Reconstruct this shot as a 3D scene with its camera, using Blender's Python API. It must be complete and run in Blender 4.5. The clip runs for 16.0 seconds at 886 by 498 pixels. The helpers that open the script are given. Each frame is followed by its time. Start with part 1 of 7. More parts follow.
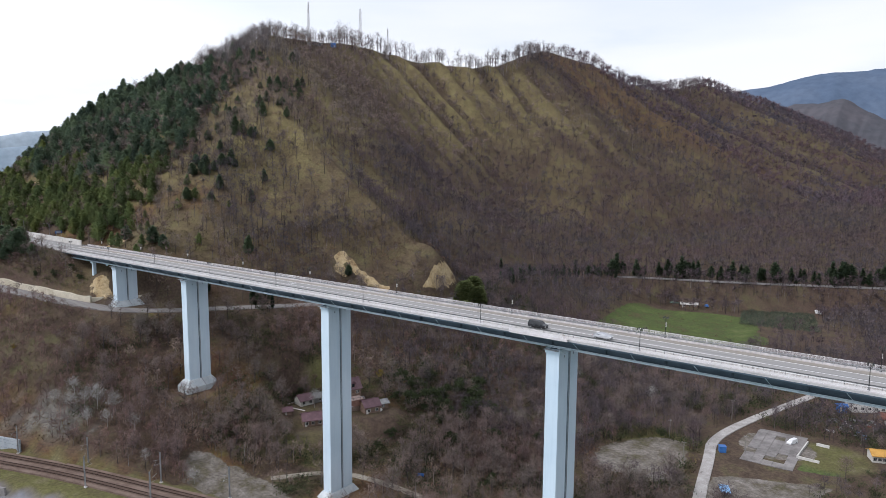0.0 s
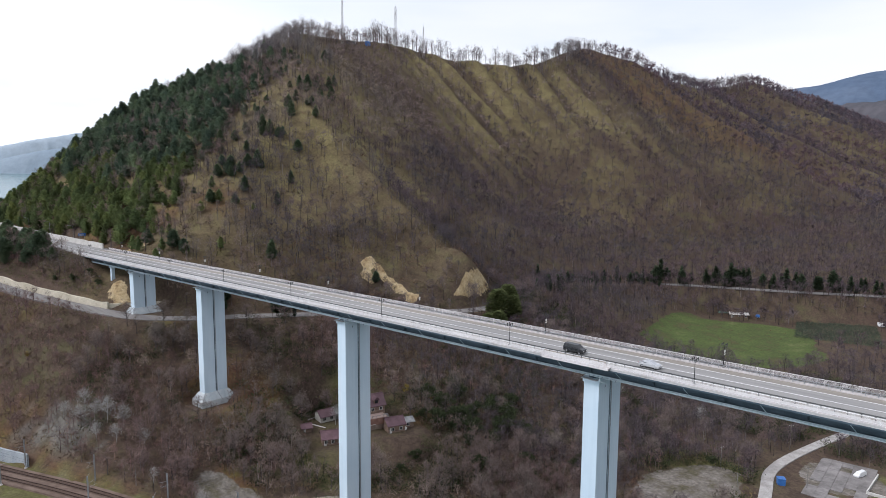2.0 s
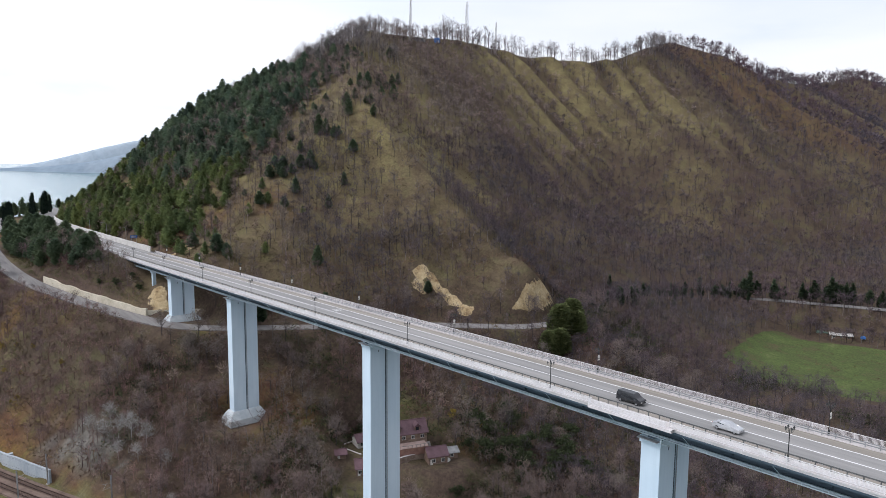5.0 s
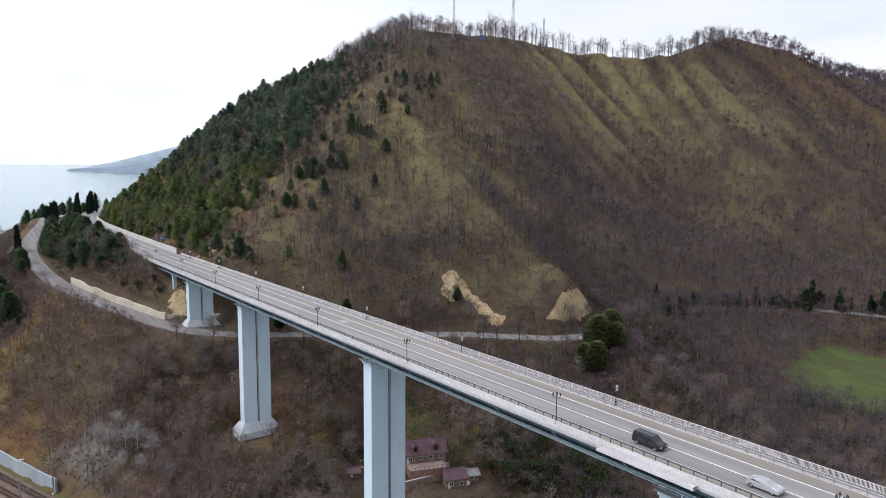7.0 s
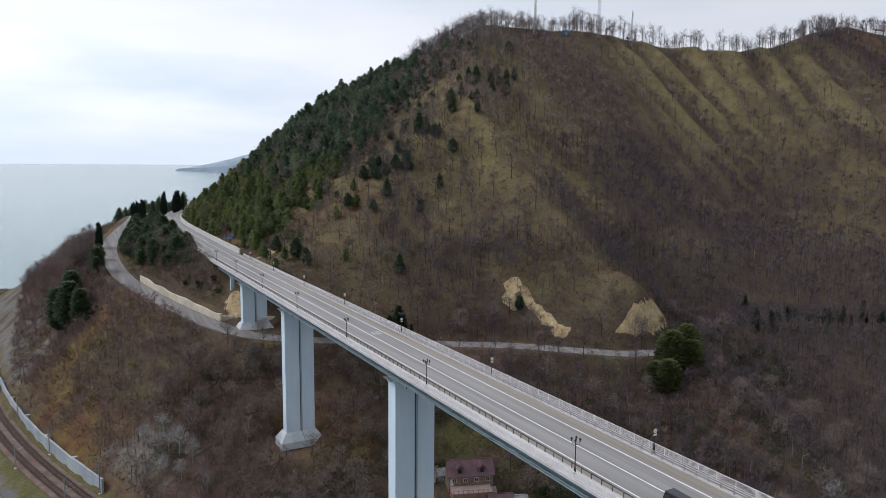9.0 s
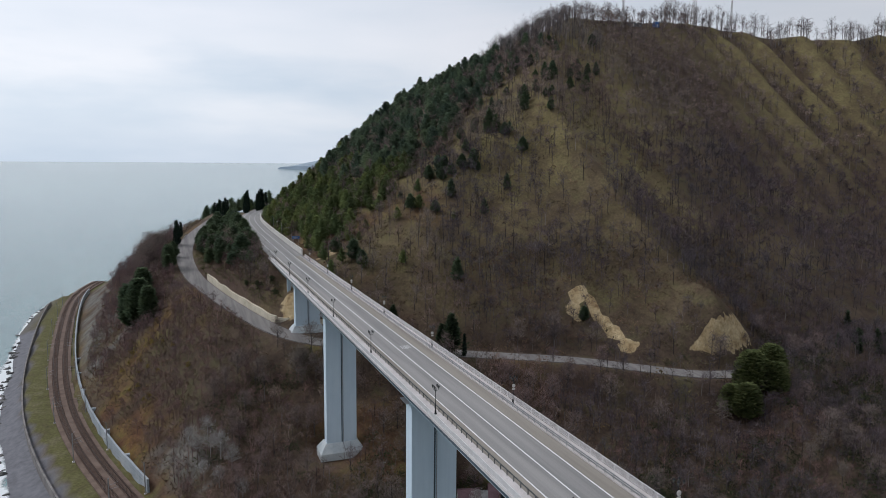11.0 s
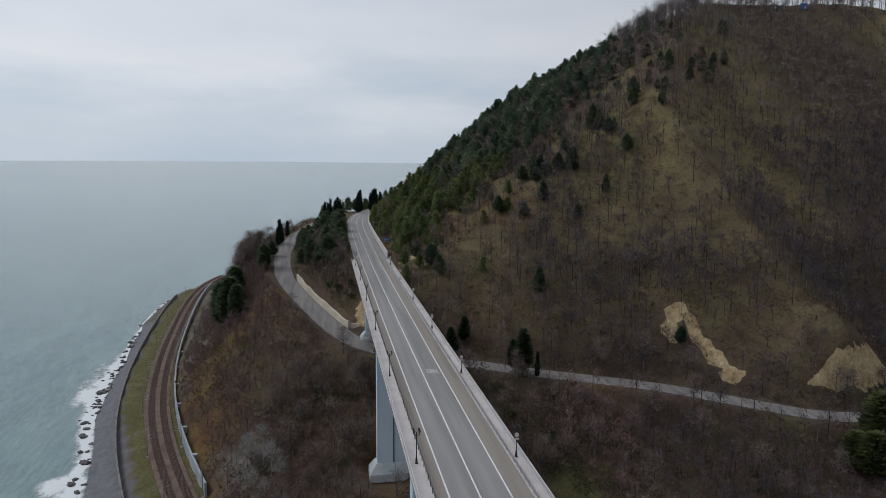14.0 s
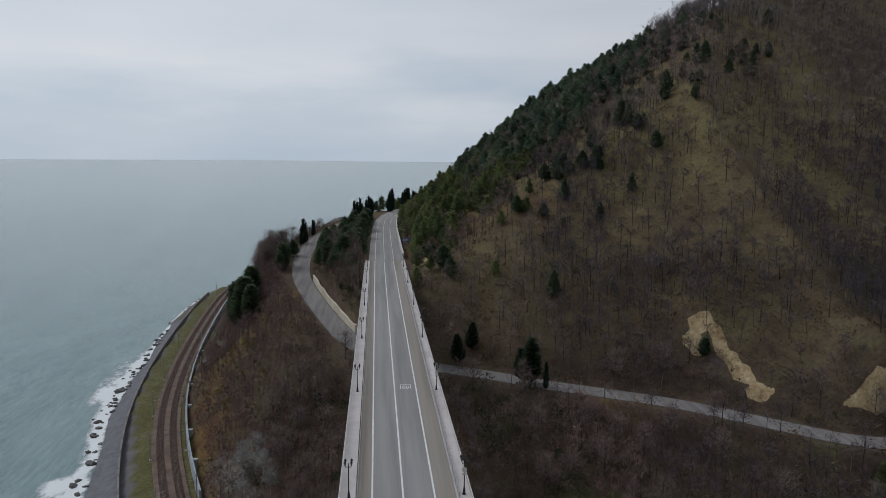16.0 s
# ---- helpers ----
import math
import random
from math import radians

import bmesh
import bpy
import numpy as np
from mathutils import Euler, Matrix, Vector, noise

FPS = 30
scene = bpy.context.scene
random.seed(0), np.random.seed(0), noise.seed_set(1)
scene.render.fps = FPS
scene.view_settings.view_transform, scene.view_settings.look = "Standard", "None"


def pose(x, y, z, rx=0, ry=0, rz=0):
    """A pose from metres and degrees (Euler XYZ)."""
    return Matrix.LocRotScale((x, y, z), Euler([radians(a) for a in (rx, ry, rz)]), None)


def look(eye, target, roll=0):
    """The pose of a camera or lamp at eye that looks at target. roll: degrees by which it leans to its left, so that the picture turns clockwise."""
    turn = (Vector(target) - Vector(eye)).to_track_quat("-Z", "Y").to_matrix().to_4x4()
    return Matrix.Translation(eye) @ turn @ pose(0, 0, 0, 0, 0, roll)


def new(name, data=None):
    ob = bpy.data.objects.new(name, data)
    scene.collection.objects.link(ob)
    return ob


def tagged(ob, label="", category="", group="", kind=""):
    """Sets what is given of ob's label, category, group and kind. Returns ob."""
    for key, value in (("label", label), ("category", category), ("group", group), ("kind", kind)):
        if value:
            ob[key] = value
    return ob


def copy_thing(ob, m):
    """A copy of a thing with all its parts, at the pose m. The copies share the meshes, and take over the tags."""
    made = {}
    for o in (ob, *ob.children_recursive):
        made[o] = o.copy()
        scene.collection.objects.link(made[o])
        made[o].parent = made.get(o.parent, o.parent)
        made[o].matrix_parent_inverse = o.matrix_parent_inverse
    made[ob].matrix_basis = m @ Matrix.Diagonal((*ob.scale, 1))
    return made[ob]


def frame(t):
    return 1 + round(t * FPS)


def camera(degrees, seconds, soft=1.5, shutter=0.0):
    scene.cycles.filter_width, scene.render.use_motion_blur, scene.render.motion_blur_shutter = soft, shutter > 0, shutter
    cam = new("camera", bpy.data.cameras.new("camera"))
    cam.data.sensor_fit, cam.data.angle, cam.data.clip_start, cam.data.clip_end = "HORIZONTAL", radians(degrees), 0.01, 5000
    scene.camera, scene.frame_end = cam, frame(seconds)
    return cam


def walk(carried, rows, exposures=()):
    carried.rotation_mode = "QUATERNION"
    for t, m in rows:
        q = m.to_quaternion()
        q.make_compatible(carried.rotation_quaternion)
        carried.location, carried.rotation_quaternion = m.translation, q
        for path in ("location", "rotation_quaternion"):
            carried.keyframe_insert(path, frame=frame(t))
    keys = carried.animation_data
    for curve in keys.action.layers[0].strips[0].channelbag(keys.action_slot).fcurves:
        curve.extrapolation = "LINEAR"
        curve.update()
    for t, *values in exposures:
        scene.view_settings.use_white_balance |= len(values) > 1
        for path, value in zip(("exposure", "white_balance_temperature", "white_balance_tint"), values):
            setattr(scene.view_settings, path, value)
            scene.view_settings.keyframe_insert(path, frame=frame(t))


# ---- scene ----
cam = camera(64.9, 16.0, soft=0.8)
METRES, EYE, TILT, LEAN, TURN = 160.0, 108.0, 0.65, 0.0, 39.15
ROWS = [
    (0.0, 0.0, 0.0, 0.0, 0.05, -7.92, -0.37),
    (0.5, 0.0037, 0.0307, 0.0004, 0.66, -7.92, -0.38),
    (1.0, 0.008, 0.0622, -0.0003, 1.46, -7.9, -0.36),
    (1.5, 0.0134, 0.0932, -0.0, 2.4, -7.9, -0.37),
    (2.0, 0.0198, 0.1243, -0.0008, 3.26, -7.87, -0.33),
    (2.5, 0.0264, 0.1554, -0.0013, 4.24, -7.85, -0.32),
    (3.0, 0.0341, 0.1853, -0.0007, 5.26, -7.86, -0.33),
    (3.5, 0.042, 0.2154, -0.0006, 6.28, -7.84, -0.35),
    (4.0, 0.0512, 0.2453, -0.0013, 7.45, -7.84, -0.35),
    (4.5, 0.0609, 0.275, -0.0019, 8.67, -7.83, -0.35),
    (7.0, 0.1158, 0.4226, -0.0063, 14.38, -7.75, -0.32),
    (7.5, 0.1282, 0.4516, -0.0066, 15.27, -7.74, -0.32),
    (8.0, 0.1399, 0.4805, -0.0075, 16.32, -7.74, -0.29),
    (8.5, 0.1519, 0.51, -0.0069, 19.2, -7.75, -0.25),
    (9.0, 0.1648, 0.5402, -0.0066, 21.98, -7.78, -0.24),
    (11.5, 0.2174, 0.6894, -0.0034, 31.63, -7.93, -0.18),
    (12.0, 0.2266, 0.7201, -0.0031, 33.53, -7.94, -0.14),
    (12.5, 0.2348, 0.7509, -0.0027, 35.44, -7.96, -0.09),
    (13.0, 0.2421, 0.7819, -0.0034, 37.39, -7.96, -0.04),
    (13.5, 0.2484, 0.8126, -0.0038, 39.34, -7.98, -0.02),
    (14.0, 0.2541, 0.8433, -0.0046, 41.3, -7.98, 0.03),
    (14.5, 0.2587, 0.8738, -0.0055, 43.26, -8.0, 0.08),
    (15.0, 0.2626, 0.904, -0.007, 45.03, -8.0, 0.1),
    (15.5, 0.2659, 0.9313, -0.0079, 45.36, -8.02, 0.07),
    (16.0, 0.2683, 0.9584, -0.0077, 45.41, -8.06, 0.06),
]
walk(cam, [(t, pose(0, 0, EYE, TILT, LEAN, TURN) @ pose(METRES * x, METRES * y, METRES * z, 90 + pitch, roll, yaw)) for t, x, y, z, yaw, pitch, roll in ROWS],
     exposures=[(0.0, 0.20, 6060, 14), (4.5, 0.22, 6060, 14), (8.0, 0.16, 6060, 14), (8.5, -0.04, 6060, 14), (9.2, -0.21, 6060, 13), (12.5, -0.65, 6080, 12), (16.0, -0.93, 6040, 11)])

# ---------------------------------------------------------------- world and sun (overcast, bright towards the sea)
SUN_ELEV, SUN_AZ = 48.0, 205.0   # degrees; azimuth clockwise from +y
world = bpy.data.worlds.new("overcast_sky")
scene.world = world
world.use_nodes = True
wn, wl = world.node_tree.nodes, world.node_tree.links
wn.clear()
w_out = wn.new("ShaderNodeOutputWorld")
w_bg = wn.new("ShaderNodeBackground")
w_sky = wn.new("ShaderNodeTexSky")
w_sky.sky_type, w_sky.sun_disc = "NISHITA", False
w_sky.sun_elevation, w_sky.sun_rotation = radians(SUN_ELEV), radians(SUN_AZ)
w_sky.air_density, w_sky.dust_density = 1.2, 2.0
w_gain = wn.new("ShaderNodeVectorMath")
w_gain.operation = "SCALE"
w_gain.inputs["Scale"].default_value = 0.10
wl.new(w_sky.outputs[0], w_gain.inputs[0])
w_tc = wn.new("ShaderNodeTexCoord")
w_map = wn.new("ShaderNodeMapping")
w_map.inputs["Scale"].default_value = (1.0, 1.0, 4.5)
wl.new(w_tc.outputs["Generated"], w_map.inputs[0])
w_noise = wn.new("ShaderNodeTexNoise")
w_noise.inputs["Scale"].default_value = 1.9
w_noise.inputs["Detail"].default_value = 6
w_noise.inputs["Roughness"].default_value = 0.5
wl.new(w_map.outputs[0], w_noise.inputs["Vector"])
w_ramp = wn.new("ShaderNodeValToRGB")
w_ramp.color_ramp.elements[0].position, w_ramp.color_ramp.elements[0].color = 0.36, (0.80, 0.85, 0.90, 1)
w_ramp.color_ramp.elements[1].position, w_ramp.color_ramp.elements[1].color = 0.62, (0.98, 0.985, 1.0, 1)
wl.new(w_noise.outputs[0], w_ramp.inputs[0])
w_mix = wn.new("ShaderNodeMix")
w_mix.data_type = "RGBA"
w_mix.inputs[0].default_value = 0.88
wl.new(w_gain.outputs[0], w_mix.inputs[6])
wl.new(w_ramp.outputs[0], w_mix.inputs[7])
# the cloud is brightest on the seaward side
w_dot = wn.new("ShaderNodeVectorMath")
w_dot.operation = "DOT_PRODUCT"
w_dot.inputs[1].default_value = (-0.78, -0.62, 0.08)
wl.new(w_tc.outputs["Generated"], w_dot.inputs[0])
w_side = wn.new("ShaderNodeMapRange")
w_side.interpolation_type = "SMOOTHSTEP"
w_side.inputs[1].default_value, w_side.inputs[2].default_value, w_side.inputs[3].default_value, w_side.inputs[4].default_value = 0.0, 1.0, 0.98, 1.42
wl.new(w_dot.outputs["Value"], w_side.inputs[0])
# bluish towards the horizon, a bright layer above it, greyer cloud overhead; the layers waver with the noise
w_sep = wn.new("ShaderNodeSeparateXYZ")
wl.new(w_tc.outputs["Generated"], w_sep.inputs[0])
w_wave = wn.new("ShaderNodeMath")
w_wave.operation = "MULTIPLY_ADD"
w_wave.inputs[1].default_value = 0.34
wl.new(w_noise.outputs[0], w_wave.inputs[0])
wl.new(w_sep.outputs["Z"], w_wave.inputs[2])
w_layer = wn.new("ShaderNodeValToRGB")
for k, (p, c) in enumerate(((0.13, (0.80, 0.86, 0.90)), (0.23, (0.83, 0.88, 0.91)), (0.32, (1.0, 0.99, 0.97)), (0.39, (0.97, 0.965, 0.955)), (0.46, (0.85, 0.86, 0.87)), (0.7, (0.90, 0.90, 0.90)))):
    e = w_layer.color_ramp.elements[k] if k < 2 else w_layer.color_ramp.elements.new(p)
    e.position, e.color = p, (*c, 1)
wl.new(w_wave.outputs[0], w_layer.inputs[0])
w_tier = wn.new("ShaderNodeMix")
w_tier.data_type, w_tier.blend_type = "RGBA", "MULTIPLY"
w_tier.inputs[0].default_value = 1.0
wl.new(w_mix.outputs[2], w_tier.inputs[6])
wl.new(w_layer.outputs[0], w_tier.inputs[7])
w_lift = wn.new("ShaderNodeVectorMath")
w_lift.operation = "SCALE"
wl.new(w_tier.outputs[2], w_lift.inputs[0])
wl.new(w_side.outputs[0], w_lift.inputs["Scale"])
wl.new(w_lift.outputs[0], w_bg.inputs[0])
w_bg.inputs[1].default_value = 1.0
wl.new(w_bg.outputs[0], w_out.inputs[0])

sun = new("sun", bpy.data.lights.new("sun", "SUN"))
sun.data.energy, sun.data.angle, sun.data.color = 1.95, radians(25), (1.0, 0.97, 0.94)
_az, _el = radians(SUN_AZ), radians(SUN_ELEV)
sun.matrix_world = look((200 * math.sin(_az) * math.cos(_el), 200 * math.cos(_az) * math.cos(_el), 200 * math.sin(_el)), (0, 0, 0))

# ---------------------------------------------------------------- materials
def material(name, rough=0.8, metal=0.0, spec=0.3):
    m = bpy.data.materials.new(name)
    m.use_nodes = True
    b = m.node_tree.nodes["Principled BSDF"]
    b.inputs["Roughness"].default_value, b.inputs["Metallic"].default_value = rough, metal
    b.inputs["Specular IOR Level"].default_value = spec
    return m, m.node_tree.nodes, m.node_tree.links, b


def ramp_of(nodes, links, src, stops):
    r = nodes.new("ShaderNodeValToRGB")
    while len(r.color_ramp.elements) < len(stops):
        r.color_ramp.elements.new(0.5)
    for e, (p, c) in zip(r.color_ramp.elements, stops):
        e.position, e.color = p, (*c, 1)
    links.new(src, r.inputs[0])
    return r.outputs[0]


def noise_of(nodes, links, scale, detail=4, rough=0.55, coord=None, stretch=None):
    n = nodes.new("ShaderNodeTexNoise")
    n.inputs["Scale"].default_value, n.inputs["Detail"].default_value, n.inputs["Roughness"].default_value = scale, detail, rough
    if coord is None:
        coord = nodes.new("ShaderNodeNewGeometry").outputs["Position"]
    if stretch:
        mp = nodes.new("ShaderNodeMapping")
        mp.inputs["Scale"].default_value = stretch
        links.new(coord, mp.inputs[0])
        coord = mp.outputs[0]
    links.new(coord, n.inputs["Vector"])
    return n.outputs[0]


def mixed(nodes, links, fac, a, b, mode="MIX"):
    m = nodes.new("ShaderNodeMix")
    m.data_type, m.blend_type = "RGBA", mode
    if isinstance(fac, (int, float)):
        m.inputs[0].default_value = fac
    else:
        links.new(fac, m.inputs[0])
    for slot, v in ((6, a), (7, b)):
        if isinstance(v, tuple):
            m.inputs[slot].default_value = (*v, 1)
        else:
            links.new(v, m.inputs[slot])
    return m.outputs[2]


def bumped(nodes, links, bsdf, height, strength, distance):
    b = nodes.new("ShaderNodeBump")
    b.inputs["Strength"].default_value, b.inputs["Distance"].default_value = strength, distance
    links.new(height, b.inputs["Height"])
    links.new(b.outputs[0], bsdf.inputs["Normal"])


def simple(name, a, b, scale=1.0, rough=0.8, metal=0.0, fine=None, bump=0.0, spec=0.3, stretch=None):
    """Two tones mixed by noise at two scales, with relief."""
    m, n, l, bsdf = material(name, rough, metal, spec)
    big = noise_of(n, l, scale, 5, 0.6, stretch=stretch)
    col = ramp_of(n, l, big, [(0.35, a), (0.65, b)])
    small = noise_of(n, l, fine or scale * 9, 3, 0.6)
    tone = ramp_of(n, l, small, [(0.3, (0.82, 0.82, 0.82)), (0.7, (1.0, 1.0, 1.0))])
    l.new(mixed(n, l, 1.0, col, tone, "MULTIPLY"), bsdf.inputs["Base Color"])
    if bump:
        bumped(n, l, bsdf, small, bump, 0.05)
    return m


def island_toned(name, stops, rough=0.9, region=None, region_scale=0.02, leafy=0.0):
    """Leaves, twigs: each piece takes its own tone; a slow noise shifts whole stands."""
    m, n, l, bsdf = material(name, rough, 0, 0.15)
    g = n.new("ShaderNodeNewGeometry")
    col = ramp_of(n, l, g.outputs["Random Per Island"], stops)
    if region:
        big = noise_of(n, l, region_scale, 3, 0.6)
        tint = ramp_of(n, l, big, [(0.38, region[0]), (0.62, region[1])])
        col = mixed(n, l, 0.6, col, tint)
    # whole plants differ: some greyer and darker, some paler and warmer
    own = n.new("ShaderNodeAttribute")
    own.attribute_name = "plant_tone"
    shift = n.new("ShaderNodeMath")
    shift.operation = "ADD"
    shift.inputs[1].default_value = 0.5
    l.new(own.outputs["Fac"], shift.inputs[0])
    tone = ramp_of(n, l, shift.outputs[0], [(0.0, (0.34, 0.33, 0.36)), (0.5, (0.64, 0.64, 0.64)), (1.0, (1.0, 0.95, 0.88))])
    gain = n.new("ShaderNodeVectorMath")
    gain.operation = "SCALE"
    gain.inputs["Scale"].default_value = 1 / 0.64
    l.new(tone, gain.inputs[0])
    col = mixed(n, l, 1.0, col, gain.outputs[0], "MULTIPLY")
    l.new(col, bsdf.inputs["Base Color"])
    if leafy:
        through_leaf, both = n.new("ShaderNodeBsdfTranslucent"), n.new("ShaderNodeMixShader")
        l.new(col, through_leaf.inputs["Color"])
        both.inputs[0].default_value = leafy
        l.new(bsdf.outputs[0], both.inputs[1])
        l.new(through_leaf.outputs[0], both.inputs[2])
        l.new(both.outputs[0], n["Material Output"].inputs["Surface"])
    return m


def streaked(name, a, b):
    """Painted concrete: broad patches, faint rain streaks, casting lifts every few metres."""
    m, n, l, bsdf = material(name, 0.75, 0, 0.3)
    col = ramp_of(n, l, noise_of(n, l, 0.12, 5, 0.6, stretch=(1, 1, 0.4)), [(0.35, a), (0.65, b)])
    run = ramp_of(n, l, noise_of(n, l, 1.6, 5, 0.65, stretch=(1, 1, 0.03)), [(0.34, (0.84, 0.86, 0.88)), (0.56, (1.0, 1.0, 1.0))])
    col = mixed(n, l, 0.3, col, run, "MULTIPLY")
    sep = n.new("ShaderNodeSeparateXYZ")
    l.new(n.new("ShaderNodeNewGeometry").outputs["Position"], sep.inputs[0])
    lift = n.new("ShaderNodeMath")
    lift.operation = "PINGPONG"
    lift.inputs[1].default_value = 2.25
    l.new(sep.outputs["Z"], lift.inputs[0])
    seam = ramp_of(n, l, lift.outputs[0], [(0.0, (0.88, 0.89, 0.90)), (0.03, (1.0, 1.0, 1.0))])
    l.new(mixed(n, l, 0.7, col, seam, "MULTIPLY"), bsdf.inputs["Base Color"])
    return m


CONCRETE = streaked("painted_pier_concrete", (0.50, 0.60, 0.67), (0.58, 0.67, 0.73))
PLINTH = simple("pale_plinth_concrete", (0.45, 0.50, 0.52), (0.60, 0.63, 0.63), 0.4, 0.85, fine=4, bump=0.15)
FOOTWAY = simple("pale_footway_concrete", (0.50, 0.465, 0.445), (0.63, 0.59, 0.57), 0.2, 0.85, fine=5, bump=0.1)
# girder steel in two tones: overhang shade in the dark, light from above in the pale
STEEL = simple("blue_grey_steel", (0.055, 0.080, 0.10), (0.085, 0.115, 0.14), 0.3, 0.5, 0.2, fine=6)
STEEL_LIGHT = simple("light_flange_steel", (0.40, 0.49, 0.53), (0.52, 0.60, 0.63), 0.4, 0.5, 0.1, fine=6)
SLAB = simple("pale_deck_concrete", (0.58, 0.54, 0.52), (0.72, 0.68, 0.66), 0.2, 0.85, fine=5, bump=0.1)
RAILPAINT = simple("white_rail_paint", (0.70, 0.675, 0.665), (0.80, 0.775, 0.765), 0.5, 0.5, fine=8)
GALV = simple("galvanised_steel", (0.30, 0.31, 0.32), (0.42, 0.43, 0.44), 0.6, 0.45, 0.6, fine=9)
IRON = simple("black_lamp_iron", (0.018, 0.020, 0.020), (0.035, 0.036, 0.036), 3, 0.45, 0.3, fine=20)
LAMPGLASS = simple("clouded_lamp_glass", (0.10, 0.10, 0.09), (0.16, 0.16, 0.15), 3, 0.25, fine=10)
IRON_GREY = simple("dark_barrier_steel", (0.085, 0.09, 0.09), (0.15, 0.155, 0.15), 0.8, 0.5, 0.4, fine=9)
WHITE = simple("white_road_paint", (0.68, 0.68, 0.67), (0.80, 0.80, 0.79), 0.6, 0.7, fine=5)
WALLSTONE = simple("cream_wall_render", (0.50, 0.45, 0.34), (0.68, 0.62, 0.50), 0.15, 0.9, fine=1.5, bump=0.3)
WALLPALE = simple("pale_plaster", (0.52, 0.50, 0.46), (0.66, 0.64, 0.60), 0.3, 0.85, fine=3, bump=0.1)
BARK = island_toned("grey_bark", [(0.0, (0.040, 0.033, 0.031)), (0.6, (0.088, 0.073, 0.070)), (1.0, (0.19, 0.17, 0.16))])
TWIG = island_toned("bare_twigs", [(0.0, (0.095, 0.066, 0.062)), (0.5, (0.185, 0.138, 0.126)), (1.0, (0.30, 0.24, 0.22))],
                    region=((0.178, 0.118, 0.106), (0.160, 0.142, 0.114)), region_scale=0.028)
TWIGHILL = island_toned("hillside_twigs", [(0.0, (0.095, 0.072, 0.068)), (0.5, (0.205, 0.160, 0.150)), (1.0, (0.33, 0.27, 0.25))],
                        region=((0.192, 0.140, 0.136), (0.192, 0.160, 0.136)), region_scale=0.014)
# blue-grey of distant haze is mixed into this purple twig colour
TWIGFAR = island_toned("far_haze_purple_twigs", [(0.0, (0.044, 0.036, 0.046)), (0.5, (0.098, 0.082, 0.100)), (1.0, (0.176, 0.156, 0.176))],
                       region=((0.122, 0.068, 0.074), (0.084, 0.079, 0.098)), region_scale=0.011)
# darker copy of the twigs: shade of hollows and hill foot put into the colour
TWIGSHADE = island_toned("shaded_hollow_twigs", [(0.0, (0.040, 0.033, 0.039)), (0.5, (0.090, 0.074, 0.084)), (1.0, (0.168, 0.144, 0.154))],
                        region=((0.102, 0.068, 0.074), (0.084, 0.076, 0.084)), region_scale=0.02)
REDTWIG = island_toned("reddish_thicket_twigs", [(0.0, (0.075, 0.046, 0.042)), (0.5, (0.150, 0.094, 0.086)), (1.0, (0.23, 0.158, 0.142))])
TWIGSEA = island_toned("sea_slope_twigs", [(0.0, (0.080, 0.052, 0.052)), (0.5, (0.150, 0.104, 0.102)), (1.0, (0.24, 0.185, 0.18))], region=((0.150, 0.088, 0.084), (0.132, 0.104, 0.104)), region_scale=0.03)
PINEDARK = island_toned("dark_pine_needles", [(0.0, (0.056, 0.084, 0.054)), (0.6, (0.094, 0.136, 0.076)), (1.0, (0.140, 0.182, 0.095))],
                        region=((0.078, 0.112, 0.074), (0.125, 0.160, 0.084)), region_scale=0.06, leafy=0.4)
PINEYOUNG = island_toned("young_pine_needles", [(0.0, (0.092, 0.124, 0.054)), (0.6, (0.130, 0.172, 0.068)), (1.0, (0.175, 0.212, 0.084))],
                         region=((0.106, 0.144, 0.066), (0.176, 0.196, 0.066)), region_scale=0.05, leafy=0.45)
PINE = island_toned("pine_needles", [(0.0, (0.064, 0.096, 0.068)), (0.6, (0.106, 0.152, 0.099)), (1.0, (0.160, 0.206, 0.122))],
                    region=((0.080, 0.118, 0.088), (0.134, 0.170, 0.102)), region_scale=0.07, leafy=0.45)
TWIGSKY = island_toned("pale_ridge_twigs", [(0.0, (0.10, 0.085, 0.088)), (0.5, (0.18, 0.155, 0.155)), (1.0, (0.27, 0.24, 0.235))])
RIDGEBARK = island_toned("pale_ridge_bark", [(0.0, (0.09, 0.08, 0.08)), (0.6, (0.16, 0.145, 0.142)), (1.0, (0.26, 0.24, 0.235))])
CYPRESS = island_toned("cypress_foliage", [(0.0, (0.008, 0.016, 0.012)), (0.7, (0.018, 0.032, 0.022)), (1.0, (0.030, 0.048, 0.028))])
SHRUB = island_toned("undergrowth_leaves", [(0.0, (0.065, 0.045, 0.038)), (0.4, (0.130, 0.082, 0.066)), (0.7, (0.120, 0.100, 0.058)), (0.9, (0.12, 0.128, 0.048)), (1.0, (0.23, 0.165, 0.055))],
                     region=((0.145, 0.080, 0.068), (0.105, 0.098, 0.050)), region_scale=0.025)


def asphalt(name, a, b):
    m, n, l, bsdf = material(name, 0.85, 0, 0.3)
    col = ramp_of(n, l, noise_of(n, l, 0.5, 4, 0.6, stretch=(0.03, 1.0, 1.0)), [(0.36, a), (0.64, b)])
    speck = ramp_of(n, l, noise_of(n, l, 6.0, 4, 0.7), [(0.3, (0.85, 0.85, 0.85)), (0.7, (1.0, 1.0, 1.0))])
    l.new(mixed(n, l, 1.0, col, speck, "MULTIPLY"), bsdf.inputs["Base Color"])
    bumped(n, l, bsdf, noise_of(n, l, 40, 2), 0.2, 0.01)
    return m


